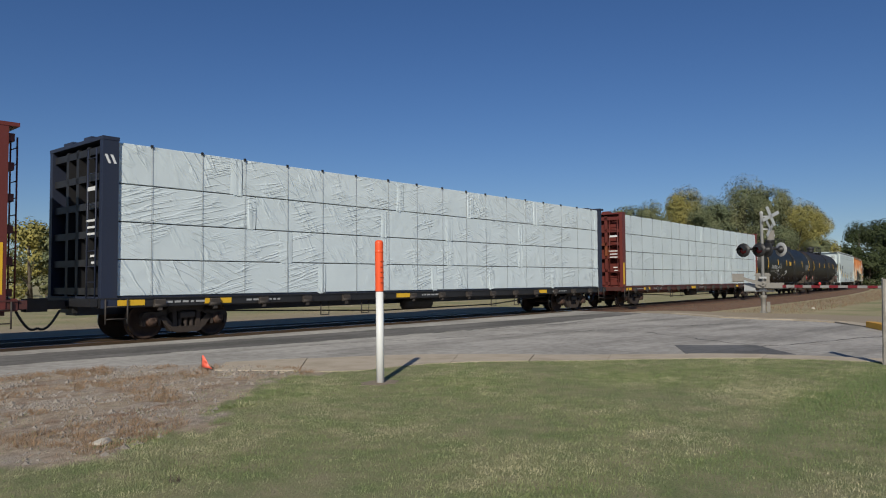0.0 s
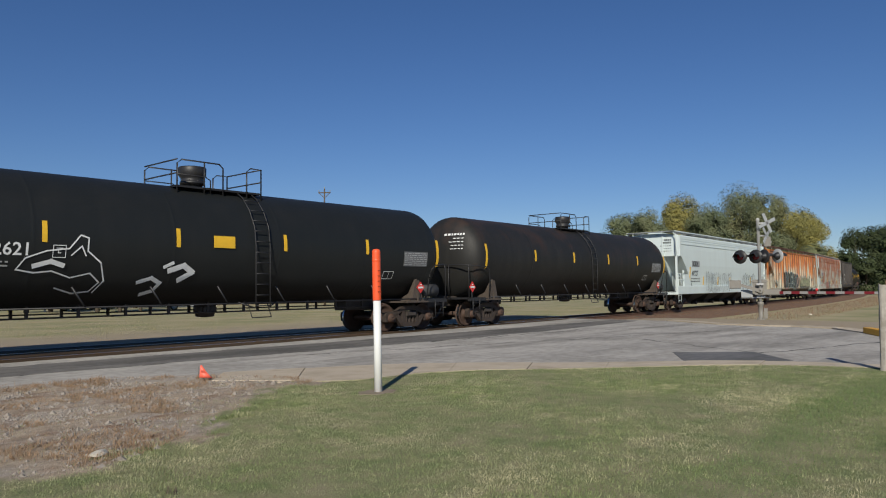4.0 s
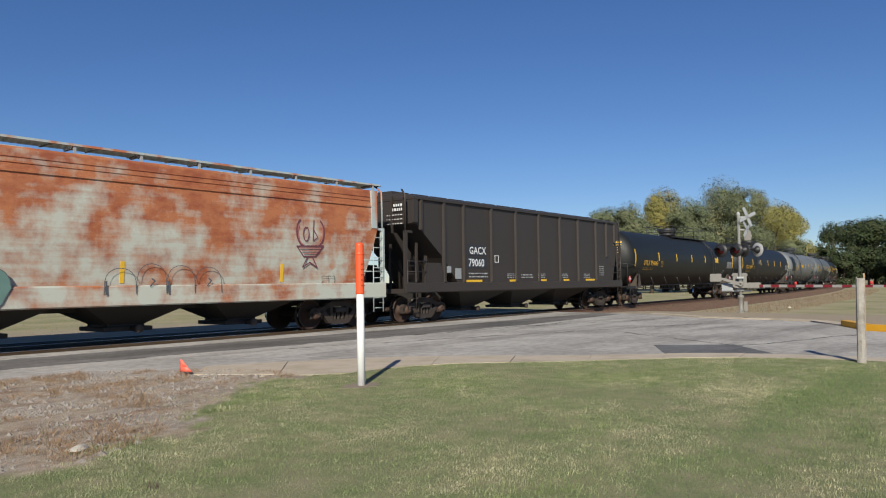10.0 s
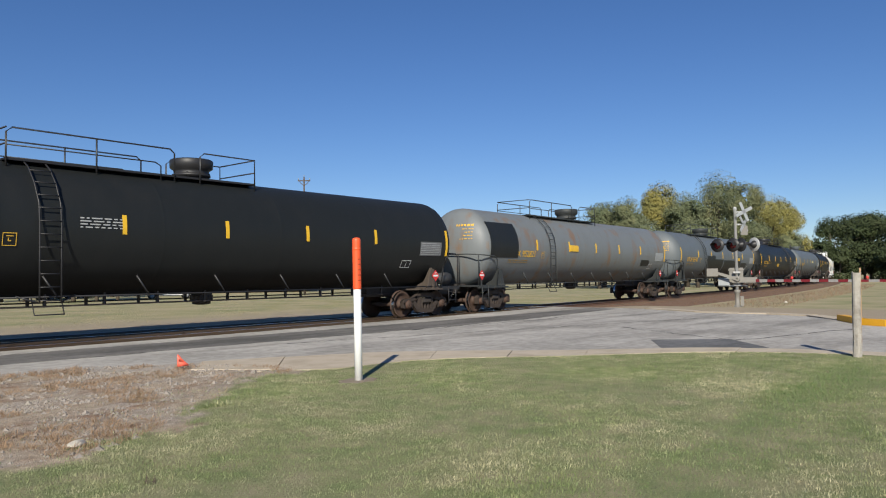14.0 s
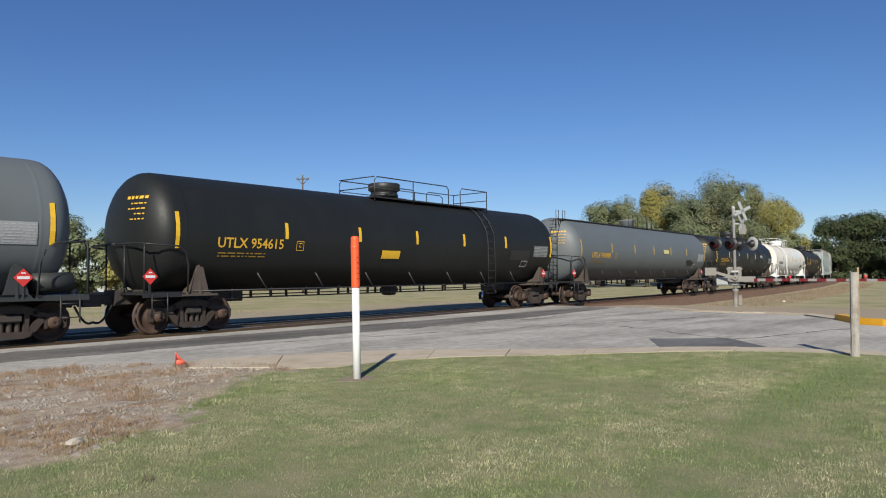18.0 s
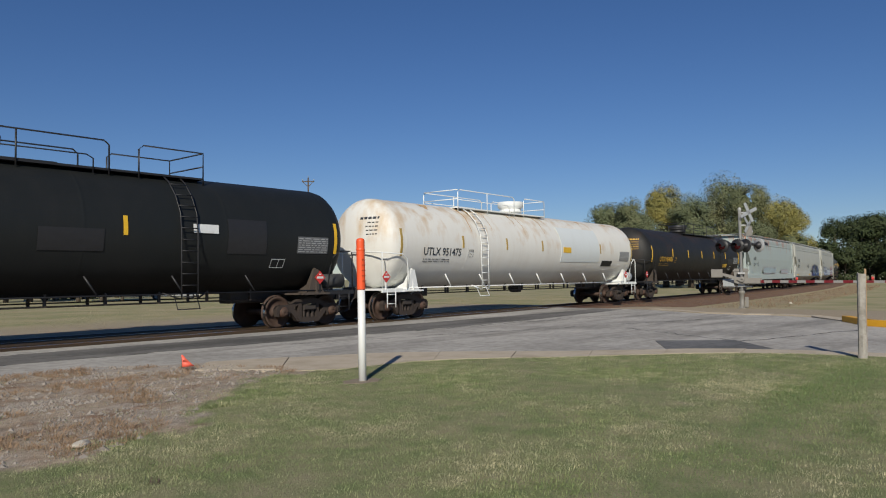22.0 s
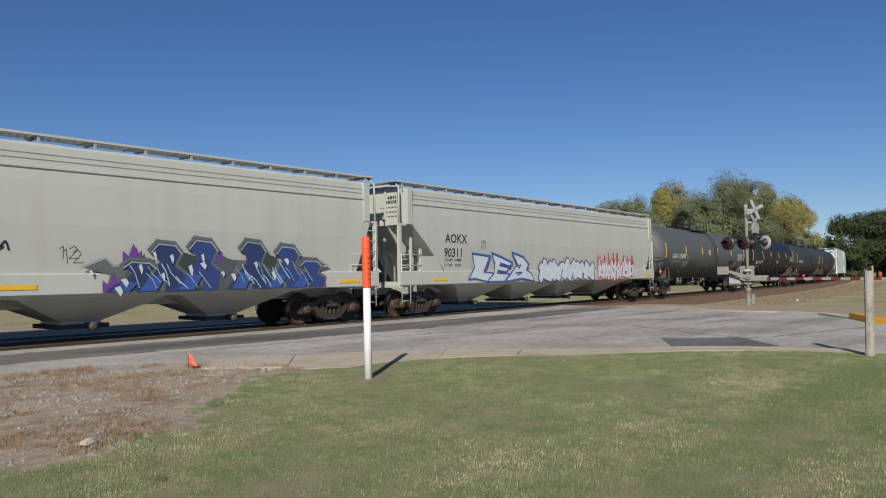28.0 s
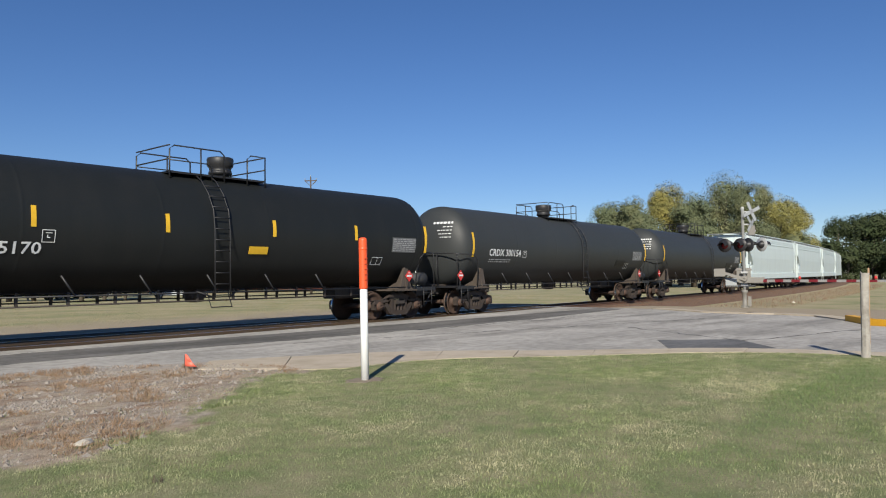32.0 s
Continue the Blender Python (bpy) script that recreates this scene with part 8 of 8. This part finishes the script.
def tree(x, y, height, width, leaf, label, seed, z0=-0.4, n=22000, base=0.03, leaf_size=0.34, low=0.3):
    """A tapered trunk with limbs and a crown of many small leaf clumps in uneven lobes."""
    r = random.Random(seed)
    nr = np.random.RandomState(seed)
    height *= 1.05
    t = thing("tree", label, "tree", "trees along the line", m=pose(x, y, z0, 0, 0, seed * 37 % 360))
    h, w = height - z0, width
    g = Geo()
    lean = [r.uniform(-0.3, 0.3) for _ in range(2)]
    g.tube([(0, 0, -0.3), (lean[0] * 0.3, lean[1] * 0.3, h * 0.2), (lean[0], lean[1], h * 0.45), (lean[0] * 1.5, lean[1] * 1.5, h * 0.8)], 0.026 * h, 8, True, [1.25, 0.9, 0.6, 0.2])
    lobes = [(lean[0], lean[1], h * 0.78, w * 0.30, h * 0.20)]
    for k in range(11):
        a = k * 2.4 + r.uniform(-0.4, 0.4)
        zz = h * (low + (0.85 - low) * r.random())
        rad = w * 0.5 * math.sin(math.pi * min(0.95, 0.25 + 0.75 * zz / h)) * r.uniform(0.45, 0.78)
        px, py = rad * math.cos(a), rad * math.sin(a)
        lobes.append((px, py, zz, w * r.uniform(0.15, 0.25), h * r.uniform(0.09, 0.15)))
        z1 = zz * r.uniform(0.45, 0.6)
        g.tube([(lean[0] * 0.6, lean[1] * 0.6, z1), (px * 0.5, py * 0.5, z1 + (zz - z1) * 0.6), (px, py, zz)], 0.009 * h, 5, True, [1, 0.6, 0.25])
    part("trunk", g, M["bark"], t)
    per = n // len(lobes)
    quads, outs = [], []
    for lx, ly, lz, lr, lh in lobes:
        m = int(per * (lr / (w * 0.22)) ** 2)
        u = nr.normal(size=(m, 3))
        u /= np.linalg.norm(u, axis=1)[:, None]
        rad = nr.uniform(0.3, 1.1, m) ** 0.6
        c = np.stack([lx + u[:, 0] * rad * lr, ly + u[:, 1] * rad * lr, lz + u[:, 2] * rad * lh], 1)
        keep = np.array([noise.noise(Vector(p * 0.55)) > -0.36 for p in c])
        keep &= c[:, 2] > h * base
        quads.append(c[keep])
        outs.append(u[keep])
    c, out = np.concatenate(quads), np.concatenate(outs)
    m = len(c)
    s = nr.uniform(0.45, 1.0, m) * leaf_size
    face = out + np.array((0, 0, 0.35)) + 0.3 * nr.normal(size=(m, 3))
    a1 = np.cross(face, nr.normal(size=(m, 3)))
    a1 /= np.linalg.norm(a1, axis=1)[:, None]
    a2 = np.cross(a1, face)
    a2 /= np.linalg.norm(a2, axis=1)[:, None]
    co = np.empty((m, 4, 3))
    co[:, 0], co[:, 1], co[:, 2], co[:, 3] = c - a1 * s[:, None] * 0.5, c + a2 * s[:, None] * 0.3, c + a1 * s[:, None] * 0.5, c - a2 * s[:, None] * 0.3
    me = bpy.data.meshes.new("crown")
    me.from_pydata(co.reshape(-1, 3).tolist(), [], (np.arange(m)[:, None] * 4 + np.arange(4)).tolist())
    part("crown", me, M[leaf], t)
    return t


OL, YL, MX, DK = "leaf_olive", "leaf_yellow", "leaf_mixed", "leaf_dark"
for k, (x, y, hh, w, leaf, lab) in enumerate((
        (101.1, 55.8, 12.6, 9.0, OL, "olive green tree beyond the railway"), (99.8, 50.8, 12.9, 8.0, MX, "green tree with turning leaves beyond the railway"),
        (107.2, 49.2, 15.6, 9.0, YL, "yellow-green autumn tree beyond the railway"), (103.4, 43.6, 13.2, 9.0, OL, "olive green tree beyond the railway"),
        (112.4, 42.5, 16.9, 11.5, MX, "tall green tree with turning leaves"), (111.9, 38.5, 14.9, 10.0, MX, "broad green tree with turning leaves"),
        (123.0, 37.8, 13.8, 10.5, YL, "golden yellow autumn tree"), (135.5, 39.0, 13.6, 8.0, YL, "golden yellow autumn tree"),
        (97.6, 39.6, 8.6, 9.5, OL, "low olive green tree beyond the railway"), (94.9, 45.5, 8.8, 9.5, OL, "low olive green tree beyond the railway"),
        (112.6, 36.4, 8.4, 8.0, OL, "low olive green tree beyond the railway"), (118, 52, 13.5, 10, OL, "olive green tree beyond the railway"), (128, 47, 13, 10, MX, "green tree with turning leaves"),
        (91, 51, 8.5, 9, MX, "low green tree with turning leaves"), (143, 44, 11.5, 9, OL, "olive green tree beyond the railway"), (122, 35.2, 7.6, 6.5, OL, "low olive green tree beyond the railway"))):
    tree(x, y, hh, w, leaf, lab, 100 + k)
for k, (x, y, hh, w) in enumerate(((224, 52.5, 17.0, 13), (196, 41.5, 15.0, 14), (176, 36.5, 13.5, 13), (167, 32.0, 12.6, 12), (163, 25.5, 12.2, 12), (160, 19, 12.5, 12), (186, 34, 14.5, 14), (175, 14, 13.5, 13), (205, 30, 16, 15), (240, 46, 19, 16), (215, 20, 17, 15))):
    tree(x, y, hh, w, DK, "dark green tree beside the far curve", 140 + k, n=7000, base=0.0, leaf_size=0.7, low=0.12)
for k in range(9):
    a, r_ = radians(3.5 + 1.55 * k), 150 + 7 * (k % 3)
    tree(r_ * math.cos(a), r_ * math.sin(a), 6.2 + 1.1 * (k % 2), 8.5, DK, "low dark green shrub below the far trees", 200 + k, n=4500, base=0.0, leaf_size=0.6, low=0.1)
for k, (x, y, hh, w, leaf) in enumerate(((19.6, 63.0, 6.4, 5.0, YL), (21.2, 62.5, 5.8, 4.6, MX), (22.6, 56.9, 5.4, 3.6, OL), (24.0, 56.2, 4.6, 3.2, MX), (25.3, 55.6, 4.3, 2.8, YL), (18, 97, 9.5, 9, OL), (25.2, 91.6, 8.8, 7, MX), (29.8, 90.2, 8.0, 6.5, YL), (35.2, 89, 9.0, 7.5, OL), (38.5, 86, 7.6, 5, DK), (43, 86, 7.0, 6, OL), (70, 126, 9.5, 9, MX), (84, 120, 9.0, 9, OL), (28, 76, 4.8, 4.5, YL), (20.5, 80, 6.5, 6, YL))):
    tree(x, y, hh, w, leaf, "autumn tree behind the car park", 170 + k, -0.1, 5200, 0.0, 0.36, 0.14)


# ---- buildings, sign, pole and cars across the railway ----
M["metal_wall"] = plain("white_metal_siding", (0.7, 0.72, 0.72), 0.5, 0, 0.08, 1)
M["brick"] = speckled("red_brick", (0.20, 0.06, 0.045), (0.34, 0.12, 0.08), 14)
M["roof"] = plain("pale_roof", (0.62, 0.65, 0.66), 0.5, 0, 0.1, 0.6)
M["glass_dark"] = plain("dark_glass", (0.02, 0.025, 0.03), 0.08)
M["sign_blue"] = plain("sign_blue", (0.05, 0.12, 0.36), 0.4, 0, 0.1)


def building(x, y, rz, length, depth, height, label, brick=0.9):
    b = thing("building", label, "building", m=pose(x, y, -0.1, 0, 0, rz))
    part("wall", Geo().box(-length / 2, length / 2, 0, depth, brick, height), M["metal_wall"], b)
    part("plinth", Geo().box(-length / 2 - 0.04, length / 2 + 0.04, -0.05, depth + 0.04, 0, brick), M["brick"], b, "red brick lower wall")
    part("roof", Geo().prism([(-0.4, height), (depth / 2, height + 1.0), (depth + 0.4, height), (depth + 0.4, height - 0.15), (-0.4, height - 0.15)], "x", -length / 2 - 0.3, length / 2 + 0.3), M["roof"], b)
    n = max(2, int(length // 4))
    for i in range(n):
        wx = -length / 2 + length * (i + 0.5) / n
        w = part("window", Geo().box(wx - 0.6, wx + 0.6, -0.06, 0.02, 1.2, 2.3), M["white"], b)
        part("pane", Geo().box(wx - 0.53, wx + 0.53, -0.075, -0.05, 1.27, 2.23), M["glass_dark"], w)
    return b


building(59.8, 94.8, -30, 25.5, 13, 5.6, "long low white metal building on a red brick base", 3.0)


def build_sign():
    s = thing("roadside_sign", "blue and white roadside sign on two posts", "sign", m=pose(22.9, 66.1, -0.1, 0, 0, -20))
    for x in (-0.9, 0.9):
        part("post", Geo().box(x - 0.07, x + 0.07, -0.07, 0.07, 0, 4.1), M["grey_fit"], s)
    part("board", Geo().box(-1.25, 1.25, -0.14, -0.07, 3.0, 4.2), M["sign_blue"], s, "blue upper board")
    part("letter_board", Geo().box(-1.25, 1.25, -0.14, -0.07, 2.2, 2.95), M["white"], s, "white lower board")
    co, faces = letters("LA", 0.5)
    part("lettering", Geo().add([(-0.7 + p[0], -0.145, 3.1 + p[1]) for p in co], faces), M["wtext"], s)
    part("lettering_bar", Geo().box(-0.9, 0.6, -0.15, -0.142, 3.7, 3.9), M["wtext"], s)


build_sign()


def parked_car(x, y, rz, paint, label):
    c = thing("parked_car", label, "car", "cars in the car park", m=pose(x, y, -0.1, 0, 0, rz))
    prof = [(-2.1, 0.35), (-2.15, 0.75), (-1.95, 0.95), (-1.3, 1.0), (-0.75, 1.5), (0.9, 1.52), (1.75, 1.05), (2.1, 0.95), (2.15, 0.5), (2.05, 0.33)]
    part("body", Geo().prism(prof, "y", -0.85, 0.85), paint, c)
    part("side_glass", Geo().prism([(-1.1, 1.03), (-0.68, 1.42), (0.85, 1.44), (1.45, 1.07)], "y", -0.87, 0.87), M["glass_dark"], c)
    for wx in (-1.35, 1.35):
        for wy in (-0.8, 0.8):
            w = part("wheel", Geo().lathe([(wy - 0.1, 0.2), (wy - 0.1, 0.31), (wy + 0.1, 0.31), (wy + 0.1, 0.2)], wx, 0.31, 18, "y"), M["black"], c)
            part("rim", Geo().lathe([(wy - 0.11, 0.05), (wy - 0.105, 0.19), (wy + 0.105, 0.19), (wy + 0.11, 0.05)], wx, 0.31, 14, "y"), M["grey_fit"], w)
    return c


parked_car(25.3, 66.5, 12, M["sign_blue"], "dark blue car parked on the grass")
parked_car(27.8, 69.0, 8, M["white"], "white car parked by the trees")
parked_car(31.0, 58.5, -25, M["white"], "white car parked by the building")


def build_pole():
    p = thing("utility_pole", "tall wooden utility pole with a crossarm", "utility pole", m=pose(55.2, 71.1, -0.1, 0, 0, -50))
    part("shaft", Geo().lathe([(-0.5, 0.15), (14.0, 0.085)], 0, 0, 12, "z"), M["tie"], p)
    part("crossarm", Geo().box(-0.75, 0.75, -0.06, 0.06, 13.5, 13.62).prism([(-0.7, 13.5), (-0.6, 13.5), (0.05, 12.9), (-0.05, 12.9)], "y", -0.03, 0.03).prism([(0.7, 13.5), (0.6, 13.5), (-0.05, 12.9), (0.05, 12.9)], "y", -0.03, 0.03), M["tie"], p)
    for x in (-0.7, 0.0, 0.7):
        z = 13.62 if x else 14.0
        part("insulator", Geo().lathe([(z, 0.03), (z + 0.12, 0.035), (z + 0.14, 0.07), (z + 0.22, 0.06), (z + 0.25, 0.03)], x, 0, 10, "z"), M["grey_fit"], p)


build_pole()


# ---- motion ----
def car_pose(mid, tc, t):
    """Where a car stands at t seconds: its trucks sit on the line of the track."""
    s = mid - SPEED * t
    ax, ay, _ = track(s - tc)
    bx, by, _ = track(s + tc)
    return pose((ax + bx) / 2, (ay + by) / 2, 0.0, 0, 0, math.degrees(math.atan2(by - ay, bx - ax)))


def motions():
    for car, tc, mid in TRAIN:
        walk(car, [(k * 0.8, car_pose(mid, tc, k * 0.8)) for k in range(41)])
    # the flag flutters on its wire
    rnd = random.Random(2)
    walk(FLAG_CLOTH, [(k * 0.5, pose(0, 0, 0, rnd.uniform(-4, 4), rnd.uniform(-4, 6), -35 + rnd.uniform(-40, 40))) for k in range(65)])
    mids = {car: mid for car, tc, mid in TRAIN}
    for car, w, dx in WHEELS:
        # the wheels roll while their car passes; far off their turning is not resolved
        t0, t1 = (mids[car] - 62) / SPEED, (mids[car] + 14) / SPEED
        k0, k1 = max(0, int(t0 * 30)), min(960, int(t1 * 30))
        if k1 <= k0:
            continue
        ks = ([0] if k0 > 0 else []) + list(range(k0, k1 + 1)) + ([960] if k1 < 960 else [])
        walk(w, [(k / 30, pose(dx, 0, WHEEL_R + 0.012, 0, -math.degrees((min(max(k, k0), k1) - k0) / 30 * SPEED / WHEEL_R), 0)) for k in ks])


motions()
